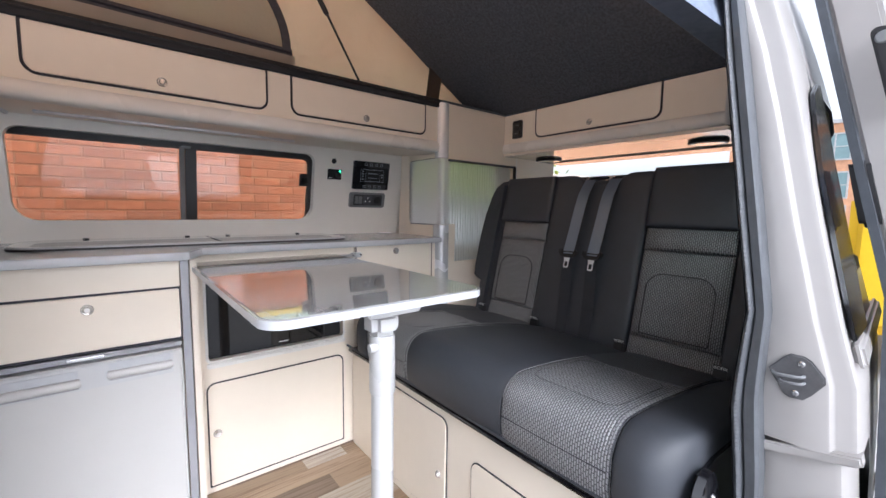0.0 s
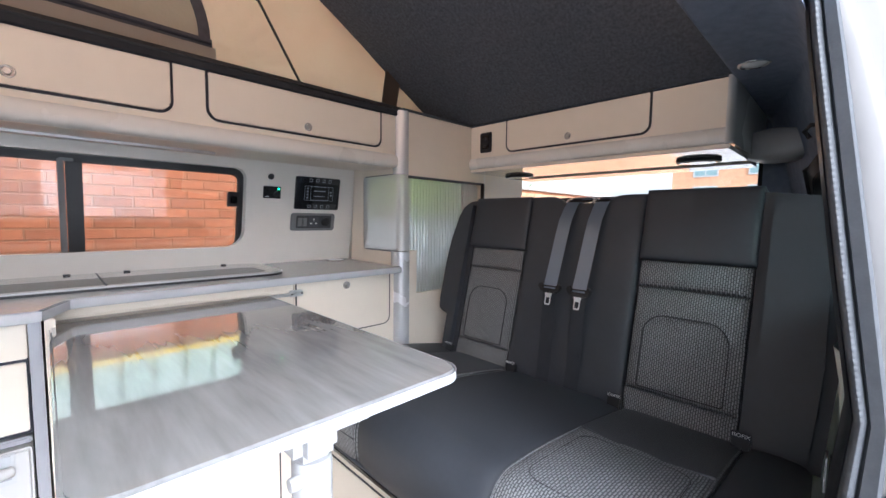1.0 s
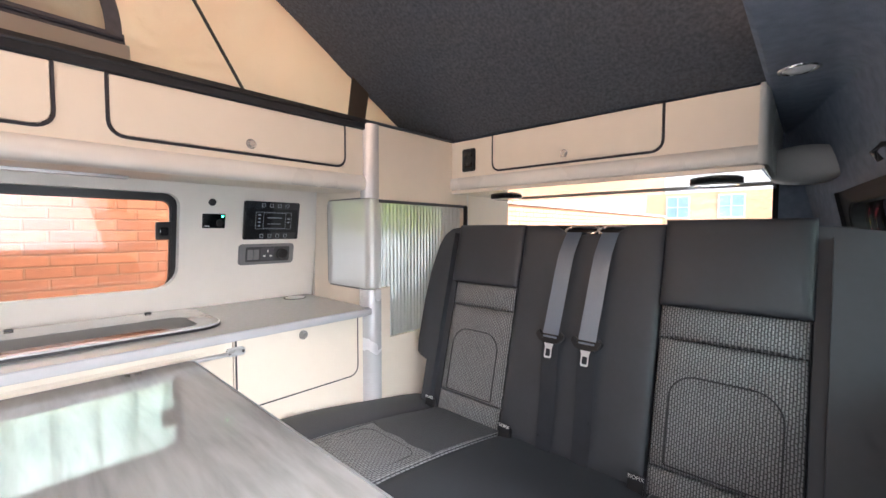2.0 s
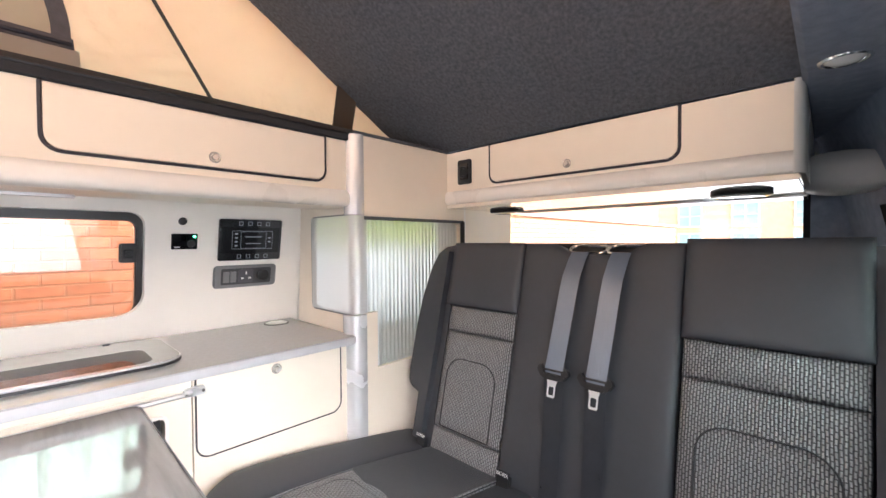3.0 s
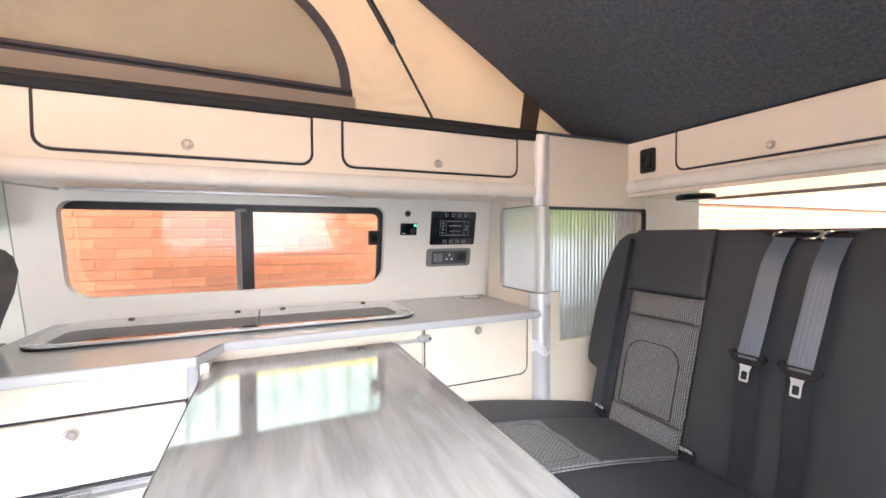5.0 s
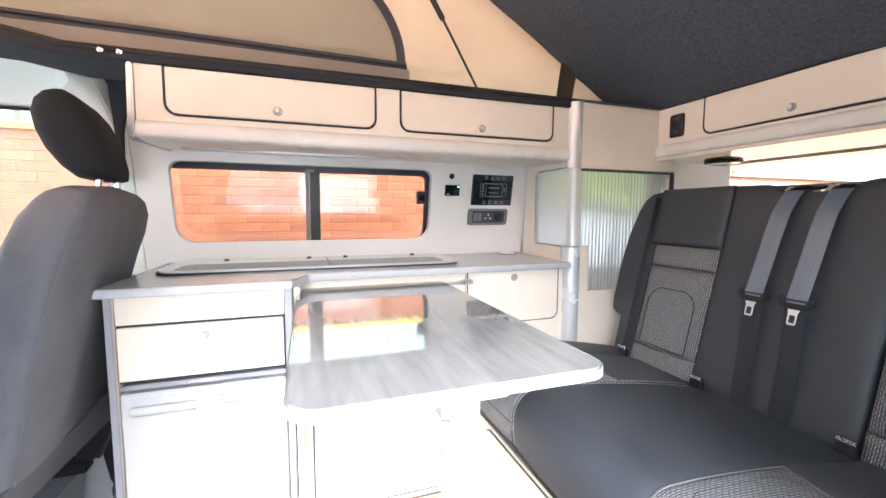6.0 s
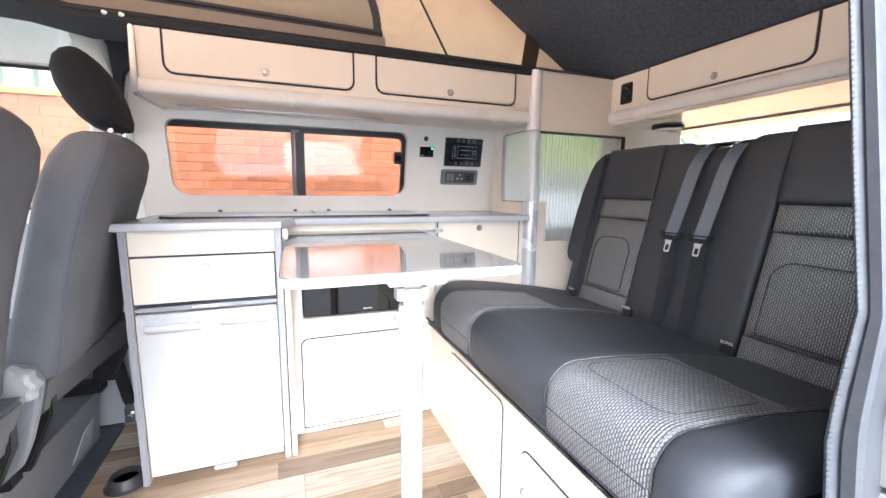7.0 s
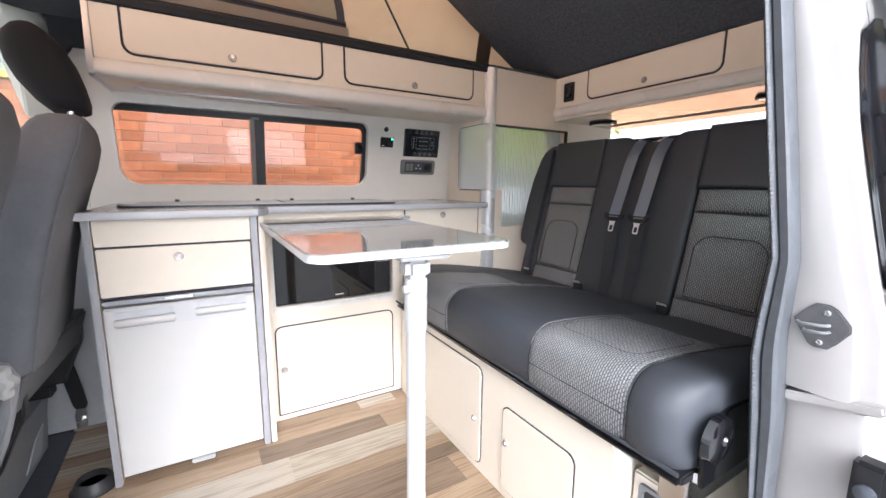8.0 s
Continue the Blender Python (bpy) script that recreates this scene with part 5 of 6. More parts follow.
def table():
    t = thing("table", "grey streaked laminate table on one white folding leg", "table", (0.65, -0.5, 0.0))
    part("tabletop", plate(rrect(0.430, 0.869, -0.684, 0.070, lower=0.04, upper=0.018, n=8), 0.017, flat(0.730), bevel=0.004, seg=3), STONE, t, "grey streaked stone-look top")
    rim = rrect(0.4285, 0.8705, -0.6855, 0.0715, lower=0.041, upper=0.018, n=8)
    part("edging", loft([[(x, y, z) for x, y in rim + rim[:1]] for z in (0.7315, 0.733, 0.7435, 0.745)]), EDGE, t, "pale grey edging")
    lx, ly = 0.656, -0.62
    at = lambda a, b, h: (lx + a, ly + b, h)
    part("bracket", box(lx - 0.055, lx + 0.055, ly - 0.05, ly + 0.05, 0.719, 0.7297, 0.003), WHITE, t, "white fixing plate")
    part("collar", box(lx - 0.030, lx + 0.027, ly - 0.026, ly + 0.026, 0.672, 0.719, 0.012, 4), WHITE, t, "white hinge collar")
    part("sleeve", lathe([(0.0235, 0.560), (0.0245, 0.563), (0.0245, 0.668), (0.0235, 0.673)], at, 24), WHITE, t, "white upper sleeve")
    part("leg", lathe([(0.0215, 0.012), (0.0215, 0.34), (0.0215, 0.655)], at, 24), WHITE, t, "white round leg")
    k = part("hinge_knob", lathe([(0, -0.012), (0.013, -0.012), (0.015, 0), (0.013, 0.012), (0, 0.013)], lambda a, b, h: (lx - 0.028 + h * 0.6, ly - 0.014 + a * 0.6, 0.655 + b * 0.6), 16), WHITE, t, "white release knob")
    part("foot", lathe([(0, 0.0), (0.025, 0.0), (0.026, 0.006), (0.026, 0.028), (0.022, 0.032)], at, 24), WHITE, t, "white foot")
    part("foot_catch", box(lx - 0.040, lx - 0.023, ly - 0.012, ly + 0.012, 0.03, 0.058, 0.004), BLACK, t, "black foot catch")
    return t


table()

# ---- wall fittings ----


def control_panel():
    c = thing("control_panel", "black touch control panel with thin line icons", "control panel", (1.218, 0.44, 1.0))
    pl = on_wall(0.0)
    part("bezel", plate(rrect(1.124, 1.312, 0.997, 1.123, r=0.006), 0.012, pl, bevel=0.003), GLOSSBLK, c)
    up = lambda u, v, w: pl(u, v, w + 0.0122)
    sc = part("screen", plate(rrect(1.132, 1.304, 1.020, 1.098, r=0.002), 0.0006, up), material("dark_screen", (0.012, 0.013, 0.016), 0.06), c, "dark glass screen")
    top = lambda u, v, w: pl(u, v, w + 0.0130)

    def ring(u0, u1, v0, v1, t=0.0016):
        return plate(rrect(u0, u1, v0, v1, r=0.001), 0.0004, top, [rrect(u0 + t, u1 - t, v0 + t, v1 - t, r=0.0005)])
    for k in range(4):
        part("key", ring(1.178 + 0.027 * k, 1.190 + 0.027 * k, 1.104, 1.116), SCREENINK, c)
        part("key", ring(1.176 + 0.027 * k, 1.188 + 0.027 * k, 1.003, 1.015), SCREENINK, c)
    part("icon", ring(1.160, 1.282, 1.032, 1.088, 0.001), SCREENINK, sc)
    part("icon", ring(1.185, 1.262, 1.034, 1.086, 0.001), SCREENINK, sc)
    part("icon", plate(rrect(1.198, 1.248, 1.068, 1.071, r=0.001), 0.0004, top), SCREENINK, sc)
    part("icon", plate(rrect(1.200, 1.246, 1.048, 1.050, r=0.001), 0.0004, top), SCREENINK, sc)
    for k in range(4):
        part("icon", plate(rrect(1.168, 1.176, 1.040 + 0.012 * k, 1.045 + 0.012 * k, r=0.001), 0.0004, top), SCREENINK, sc)
    for k in range(2):
        part("icon", plate(rrect(1.268, 1.276, 1.052 + 0.012 * k, 1.057 + 0.012 * k, r=0.001), 0.0004, top), SCREENINK, sc)
    return c


control_panel()


def socket_panel():
    s = thing("socket_panel", "grey socket panel with switches, mains outlet and round port", "socket", (1.21, 0.45, 0.915))
    pl = on_wall(0.0)
    part("frame", plate(rrect(1.114, 1.302, 0.912, 0.982, r=0.012), 0.011, pl, bevel=0.004, seg=3), GREYPL, s, "grey surround")
    up = lambda u, v, w: pl(u, v, w + 0.011)
    part("insert", plate(rrect(1.134, 1.284, 0.922, 0.972, r=0.005), 0.002, up, bevel=0.001), material("dark_insert", (0.05, 0.053, 0.058), 0.45), s)
    for u in (1.140, 1.160):
        part("rocker", plate(rrect(u, u + 0.017, 0.929, 0.963, r=0.002), 0.006, up, bevel=0.002), GREYPL, s, "grey rocker switch")
    o = part("outlet", plate(rrect(1.184, 1.228, 0.926, 0.968, r=0.003), 0.004, up, bevel=0.001), material("outlet_blue", (0.07, 0.075, 0.09), 0.4), s, "dark mains outlet")
    for u0, u1, v0, v1 in ((1.204, 1.208, 0.952, 0.961), (1.191, 1.199, 0.938, 0.943), (1.213, 1.221, 0.938, 0.943)):
        part("slot", plate(rrect(u0, u1, v0, v1, r=0.0008), 0.0006, lambda u, v, w: up(u, v, w + 0.0042)), WHITEINK, o)
    part("port", lathe([(0, 0.010), (0.013, 0.010), (0.017, 0.008), (0.019, 0.0)], lambda a, b, h: up(1.258 + a, 0.947 + b, h), 22), BLACK, s, "round black port")
    return s


socket_panel()


def heater_switch():
    s = thing("heater_switch", "small black switch with a green light", "switch", (1.038, 0.45, 1.03))
    pl = on_wall(0.0)
    part("body", plate(rrect(1.006, 1.070, 1.034, 1.078, r=0.003), 0.006, pl, bevel=0.002), GLOSSBLK, s)
    part("dial", lathe([(0.011, 0.005), (0.010, 0.010), (0, 0.011)], lambda a, b, h: pl(1.054 + a, 1.050 + b, h), 16), BLACK, s, "round black dial")
    part("led", lathe([(0.0035, 0.005), (0.003, 0.008), (0, 0.0085)], lambda a, b, h: pl(1.062 + a, 1.070 + b, h), 10), GREENLED, s, "green light")
    part("mark", plate(rrect(1.012, 1.026, 1.039, 1.0415, r=0.0008), 0.0006, lambda u, v, w: pl(u, v, w + 0.0062)), WHITEINK, s)
    g = thing("grommet", "small round black cap in the wall", "cap", (1.033, 0.43, 1.105))
    part("cap", lathe([(0.011, 0), (0.0105, 0.003), (0.006, 0.0045), (0, 0.0045)], lambda a, b, h: pl(1.033 + a, 1.113 + b, h), 18), BLACK, g)
    return s


heater_switch()

# ---- bench seat ----


def cushion_profile():
    """The seat section in (x, z): front roll, gently falling top, rear."""
    pts = [(0.955, 0.384), (0.936, 0.388), (0.926, 0.400), (0.922, 0.430), (0.922, 0.455)]
    for k in range(1, 9):
        a = radians(180 - 90 * k / 8)
        pts.append((0.990 + 0.068 * math.cos(a), 0.466 + 0.072 * math.sin(a)))
    for x in (1.05, 1.12, 1.20, 1.30, 1.40, 1.50, 1.56):
        pts.append((x, seat_z(x)))
    pts += [(1.57, 0.43), (1.57, 0.384)]
    return pts


def seat_z(x):
    return 0.538 - 0.080 * (max(0.0, x - 1.0) / 0.56) ** 1.5


def corner_shift(y):
    """The cushion's front corners are rounded in plan."""
    s = 0.0
    if y > -0.03:
        s = 0.14 - math.sqrt(max(0.0, 0.14 ** 2 - (y + 0.03) ** 2))
    if y < -0.975:
        s = 0.07 - math.sqrt(max(0.0, 0.07 ** 2 - (y + 0.975) ** 2))
    return s


def cushion_slice(y0, y1, seam0=0.010, seam1=0.010, crown=0.0, n=16):
    """A length of the cushion between two seams, sinking into them."""
    prof = cushion_profile()
    rows = []
    for k in range(n + 1):
        a = math.sin(math.pi / 2 * (2 * k / n - 1))
        y = y0 + (a + 1) / 2 * (y1 - y0)
        seam = seam0 if a < 0 else seam1
        pw = 10 if seam < 0.012 else 6
        d = seam * (1 - math.sqrt(max(0.0, 1 - abs(a) ** pw))) - crown * (1 - a * a)
        sh = corner_shift(y)
        row = []
        for i, (x, z) in enumerate(prof):
            p0, p1 = prof[max(0, i - 1)], prof[min(len(prof) - 1, i + 1)]
            nx, nz = -(p1[1] - p0[1]), (p1[0] - p0[0])
            ln = math.hypot(nx, nz) or 1
            x += sh * max(0.0, (1.30 - x) / 0.38)
            row.append((x - nx / ln * d, y, z - nz / ln * d))
        rows.append(row)
    return loft(rows, caps=True)


LEAN_X, LEAN_Z = 0.232, 0.973


def back_place(u, v, w):
    """On the backrest: u across, v up the slope from its foot, w forwards."""
    return (1.505 + LEAN_X * v - LEAN_Z * w, u, 0.46 + LEAN_Z * v + LEAN_X * w)


SEAM = material("seam_thread", (0.046, 0.047, 0.052), 0.8)
STITCH = material("pale_stitch_thread", (0.22, 0.22, 0.22), 0.7)


def bench():
    b = thing("bench_seat", "charcoal and woven-grey three-seat bench with folding back", "bench seat", (1.25, -0.45, 0.0))
    # boxed base with two rounded doors
    base = part("base", plate([(0.105, 0.0), (-0.905, 0.0), (-0.905, 0.345), (-0.890, 0.365), (0.105, 0.365)], -0.018, facing_x(0.952)), CREAM, b, "cream boxed base")
    part("base_side", box(0.965, 1.50, -0.912, -0.895, 0.0, 0.36, 0.003), CREAM, b)
    part("base_corner", lathe([(0.022, 0.0), (0.022, 0.352), (0.018, 0.360)], lambda p, q, h: (0.978 + p, -0.905 + q, h), 20), RAIL, b, "rounded pale corner post")
    for u0, u1, v0, v1, ky, kz in ((-0.463, -0.100, 0.025, 0.334, -0.435, 0.166), (-0.812, -0.566, 0.03, 0.272, -0.585, 0.172)):
        part("gap", plate(rrect(u0 - 0.0028, u1 + 0.0028, v0 - 0.0028, v1 + 0.0028, r=0.0255, n=6), 0.003, facing_x(0.952), [rrect(u0 + 0.003, u1 - 0.003, v0 + 0.003, v1 - 0.003, r=0.02, n=6)]), FAINTGAP, base, "dark strip along the gap round the door")
        part("door", plate(rrect(u0, u1, v0, v1, r=0.023, n=6), 0.006, facing_x(0.952), bevel=0.0015), CREAM, base, "cream cupboard door")
        push_knob(base, knob_x(0.947, ky, kz), 0.010)
    part("tray", box(0.944, 1.56, -1.04, 0.098, 0.366, 0.383, 0.003), BLACK, b, "black steel seat tray")
    part("tray_edge", tube([(0.938, 0.098, 0.376), (0.938, -0.4, 0.376), (0.938, -1.035, 0.376)], 0.007, 10), GLOSSBLK, b, "black edge trim")
    # cushion slices
    for y0, y1, m, s0, s1 in ((0.104, -0.055, VINYL, 0.018, 0.006), (-0.057, -0.297, WEAVE, 0.006, 0.006), (-0.299, -0.677, VINYL, 0.006, 0.006), (-0.679, -0.938, WEAVE, 0.006, 0.006), (-0.940, -1.050, VINYL, 0.006, 0.022)):
        part("cushion", cushion_slice(y0, y1, s0, s1, crown=0.004 if m is VINYL else 0.002), m, b, "charcoal vinyl cushion" if m is VINYL else "woven grey cushion panel")
    # smooth rear pads set into the woven panels
    for y0, y1 in ((-0.062, -0.292), (-0.684, -0.933)):
        prof = [(x, seat_z(x)) for x in np.linspace(1.235, 1.555, 12)]
        rows = []
        for k in range(9):
            a = k / 8
            y = y0 + (y1 - y0) * a
            lift = 0.0035 * math.sqrt(max(0.0, 1 - abs(2 * a - 1) ** 8))
            rows.append([(prof[0][0] + 0.02 * (2 * a - 1) ** 2 - 0.002, y, prof[0][1] - 0.004)] + [(x + 0.02 * (2 * a - 1) ** 2 * (1 - i / 11), y, z + lift * min(1, 0.3 + i / 2)) for i, (x, z) in enumerate(prof)])
        part("rear_pad", loft(rows), PADCLOTH, b, "fine dark grey cloth rear pad")
        ring = [(x, y, seat_z(x) + 0.0015) for x, y in rrect(0.988, 1.222, y1 + 0.024, y0 - 0.024, r=0.032, n=7)]
        part("stitching", tube(ring, 0.0008, 6, closed=True), SEAM, b)
    for y0, y1 in ((-0.062, -0.292), (-0.684, -0.933)):
        part("stitching", tube([(0.9215, y0, 0.452), (0.9195, (y0 + y1) / 2, 0.452), (0.9215, y1, 0.452)], 0.0012, 6), SEAM, b)
    for y in (-0.056, -0.298, -0.678, -0.939):
        prof = cushion_profile()[2:20]
        part("piping", tube([(x + 0.0004, y, z - 0.0012) for x, z in prof], 0.0011, 6), SEAM, b, "dark sewn seam")
        edge = 0.005 if y in (-0.298, -0.939) else -0.005
        part("stitching", tube([(x, y + edge, z + 0.0004) for x, z in prof[4:]], 0.0008, 5), STITCH, b, "pale topstitch")
    part("front_hem", tube([(0.927, 0.098, 0.396), (0.927, -0.5, 0.396), (0.927, -1.04, 0.396)], 0.004, 8), VINYL, b)
    # backrest: padded pieces
    part("back_shell", plate([(0.05, 0.0), (0.06, 0.20), (0.01, 0.595), (-0.05, 0.622), (-0.65, 0.622), (-0.98, 0.615), (-1.02, 0.585), (-1.03, 0.0)], 0.05, lambda u, v, w: back_place(u, v, -0.13 + w), bevel=0.01), BLACK, b, "black back shell")
    side = [(0.060, 0.150), (0.074, 0.160), (0.080, 0.20), (0.080, 0.34), (0.072, 0.44), (0.052, 0.530), (0.034, 0.570), (0.004, 0.592), (-0.052, 0.600), (-0.052, 0.0), (0.026, 0.0), (0.028, 0.14)]
    part("bolster", plate(side, 0.135, lambda u, v, w: back_place(u, v, -0.125 + w), bevel=0.022, seg=4), VINYL, b, "charcoal side bolster")
    mir = [(-0.925, 0.0), (-1.062, 0.0), (-1.076, 0.2), (-1.074, 0.43), (-1.058, 0.54), (-1.028, 0.586), (-0.925, 0.598)]
    part("bolster", plate(mir, 0.135, lambda u, v, w: back_place(u, v, -0.125 + w), bevel=0.022, seg=4), VINYL, b, "charcoal side bolster")
    def centre(u, v, w):
        """The middle of the back dips where the belts come over it."""
        dip = 1 / (1 + math.exp(-(u + 0.565) / 0.008)) - 1 / (1 + math.exp(-(u + 0.400) / 0.008))
        return back_place(u, v - 0.026 * dip * (max(v, 0.0) / 0.6) ** 4, w)
    part("back_centre", pillow(centre, -0.664, -0.289, 0.0, 0.603, 0.12, 0.012, 18, 32), VINYL, b, "plain charcoal middle back")
    for y0, y1, top in ((-0.288, -0.050, 0.604), (-0.926, -0.665, 0.612)):
        part("head_pad", pillow(lambda u, v, w: back_place(u, v, w + 0.004), y0, y1 + (0.012 if y1 > -0.1 else 0), 0.414, top, 0.14, 0.012, 16, 20, 0.002), VINYL, b, "smooth charcoal head pad")
        part("back_band", pillow(lambda u, v, w: back_place(u, v, w - 0.002), y0 + 0.004, y1 - 0.004, 0.342, 0.413, 0.10, 0.012, 5, 14, 0.003), WEAVE, b, "woven grey band")
        part("back_panel", pillow(lambda u, v, w: back_place(u, v, w - 0.002), y0 + 0.004, y1 - 0.004, 0.067, 0.341, 0.10, 0.014, 8, 18), WEAVE, b, "woven grey back panel")
        part("lumbar_panel", pillow(lambda u, v, w: back_place(u, v, w - 0.003), y0 + 0.004, y1 - 0.004, -0.03, 0.066, 0.10, 0.010, 8, 14), WEAVE, b, "woven grey lower panel")
        inner = rrect(y0 + 0.035, y1 - 0.035, 0.078, 0.268, lower=0.006, upper=0.05, n=8)
        part("stitching", tube([back_place(u, v, 0.0) for u, v in inner], 0.0017, 6, closed=True, up=(1, 0, 0.2)), SEAM, b, "sewn outline")
    # shoulder belts
    for y in (-0.435, -0.530):
        top = [back_place(y - 0.012, 0.575, -0.085), back_place(y - 0.012, 0.588, -0.04), back_place(y - 0.010, 0.580, -0.002), back_place(y - 0.009, 0.560, 0.010), back_place(y - 0.007, 0.515, 0.027), back_place(y - 0.005, 0.47, 0.032), back_place(y - 0.002, 0.40, 0.036), back_place(y + 0.003, 0.285, 0.044)]
        hang = []
        for k in range(len(top)):
            hang.append([(top[k][0], top[k][1] - 0.0215, top[k][2]), (top[k][0], top[k][1], top[k][2]), (top[k][0], top[k][1] + 0.0215, top[k][2])])
        ribs = []
        for row in hang:
            p0, p2 = Vector(row[0]), Vector(row[2])
            ribs.append([tuple(p0 + (p2 - p0) * (i / 20) + Vector((-0.0003 * (i % 4 in (1, 2)), 0, 0))) for i in range(21)])
        belt = part("shoulder_belt", loft(ribs), BELT_SHEEN, b, "ribbed black seat belt webbing, its sheen coloured in grey")
        low = [back_place(y + 0.003, v, w) for v, w in ((0.296, 0.041), (0.25, 0.034), (0.15, 0.018), (0.05, 0.008), (-0.02, 0.006))]
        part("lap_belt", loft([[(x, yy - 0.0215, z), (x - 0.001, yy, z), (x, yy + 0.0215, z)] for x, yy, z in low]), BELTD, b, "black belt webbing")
        wing = [(-0.036, 0.298), (-0.034, 0.306), (-0.027, 0.310), (-0.021, 0.303), (0.024, 0.303), (0.031, 0.310), (0.038, 0.306), (0.040, 0.298), (0.030, 0.285), (0.018, 0.280), (-0.014, 0.280), (-0.026, 0.285)]
        t = part("belt_tongue", plate([(y + u, v) for u, v in wing], 0.012, lambda u, v, w: back_place(u, v, 0.038 + w), [rrect(y - 0.019, y + 0.022, 0.294, 0.299, r=0.002)], bevel=0.002), BLACK, b, "black belt tongue")
        steel = [(-0.0055, 0.243), (0.0095, 0.243), (0.0115, 0.247), (0.0115, 0.270), (0.0155, 0.284), (-0.0115, 0.284), (-0.0075, 0.270), (-0.0075, 0.247)]
        part("tongue_plate", plate([(y + u, v) for u, v in steel], 0.003, lambda u, v, w: back_place(u, v, 0.044 + w), [rrect(y - 0.0042, y + 0.0082, 0.248, 0.266, r=0.003)], bevel=0.0008), BRIGHT, t, "bright steel tongue plate")
        loop = [back_place(y - 0.008 + 0.046 * math.copysign(abs(math.cos(a)) ** 0.55, math.cos(a)), 0.596 + 0.014 * math.copysign(abs(math.sin(a)) ** 0.7, math.sin(a)), -0.050 - 0.018 * math.sin(a)) for a in [2 * math.pi * k / 28 for k in range(28)]]
        part("belt_guide", tube(loop, 0.0045, 8, closed=True), CHROME, b, "chrome oval belt guide")
    # child-seat anchor slots
    for y in (-0.038, -0.320, -0.656, -0.933):
        a = part("anchor_slot", plate(rrect(y - 0.018, y + 0.018, -0.012, 0.034, r=0.004), 0.014, lambda u, v, w: back_place(u, v, 0.002 + w), bevel=0.003), BLACK, b, "black anchor slot")
        part("anchor_tag", plate(rrect(y - 0.018, y + 0.018, 0.030, 0.044, r=0.001), 0.003, lambda u, v, w: back_place(u, v, 0.016 + w)), GASKET, a)
        m = Matrix(((0, LEAN_X, -LEAN_Z, 0), (-1, 0, 0, 0), (0, LEAN_Z, LEAN_X, 0), (0, 0, 0, 1)))
        bar_text("ISOFIX", 0.0112, Matrix.Translation(back_place(y, 0.037, 0.020)) @ m, WHITEINK, a)
    # belt buckle and its bracket beside the door end of the cushion
    bk = part("buckle", box(1.405, 1.455, -1.104, -1.072, 0.470, 0.545, 0.006, 3), BLACK, b, "black belt buckle with red button")
    part("button", box(1.398, 1.446, -1.100, -1.076, 0.536, 0.5485, 0.004), REDP, bk, "red release button")
    part("buckle_stalk", tube([(1.43, -1.086, 0.474), (1.44, -1.082, 0.43), (1.46, -1.070, 0.37)], [0.010, 0.008, 0.008], 10), BLACK, b, "black buckle stalk")
    part("buckle_bracket", plate([(1.462, 0.455), (1.482, 0.455), (1.494, 0.520), (1.484, 0.532), (1.472, 0.520)], 0.004, lambda u, v, w: (u, -1.066 - w, v), bevel=0.001), CHROME, b, "chrome anchor bracket")
    # pivot hardware at the door end
    h = part("pivot_plate", plate([(0.975, 0.36), (0.965, 0.44), (0.99, 0.485), (1.05, 0.49), (1.30, 0.47), (1.50, 0.40), (1.50, 0.36)], 0.008, lambda u, v, w: (u, -1.048 - w, v), bevel=0.002), GLOSSBLK, b, "black pivot plate")
    disc = part("pivot_disc", lathe([(0.0, 0.016), (0.030, 0.016), (0.040, 0.012), (0.043, 0.0)], lambda p, q, w: (0.995 + p, -1.056 - w, 0.452 + q), 28), GLOSSBLK, h, "round glossy black pivot cover")
    part("pivot_bolt", lathe([(0, 0.006), (0.007, 0.006), (0.010, 0.002), (0.010, 0.0)], lambda p, q, w: (1.000 + p, -1.070 - w, 0.452 + q), 14), GLOSSBLK, disc)
    part("foot_bolt", lathe([(0, 0.018), (0.014, 0.018), (0.016, 0.0)], lambda p, q, w: (0.992 + p, -1.040 + q, 0.364 + w), 8), STEEL, b, "steel bolt")
    part("slide_rail", box(0.97, 1.50, -1.036, -0.985, 0.30, 0.364, 0.004), STEEL, b, "grey steel runner")
    part("side_skirt", box(1.00, 1.50, -1.03, -0.92, 0.0, 0.30, 0.004), CREAM, b, "cream side box")
    v = part("vent", plate(rrect(-1.020, -0.935, 0.195, 0.285, r=0.012), 0.006, facing_x(1.000), [rrect(-1.008, -0.947, 0.207, 0.273, r=0.008)], bevel=0.002), GREYPL, b, "grey vent surround")
    part("vent_grille", plate(rrect(-1.008, -0.947, 0.207, 0.273, r=0.008), 0.002, facing_x(1.000)), BLACK, v)
    return b


bench()

# ---- cab seats ----


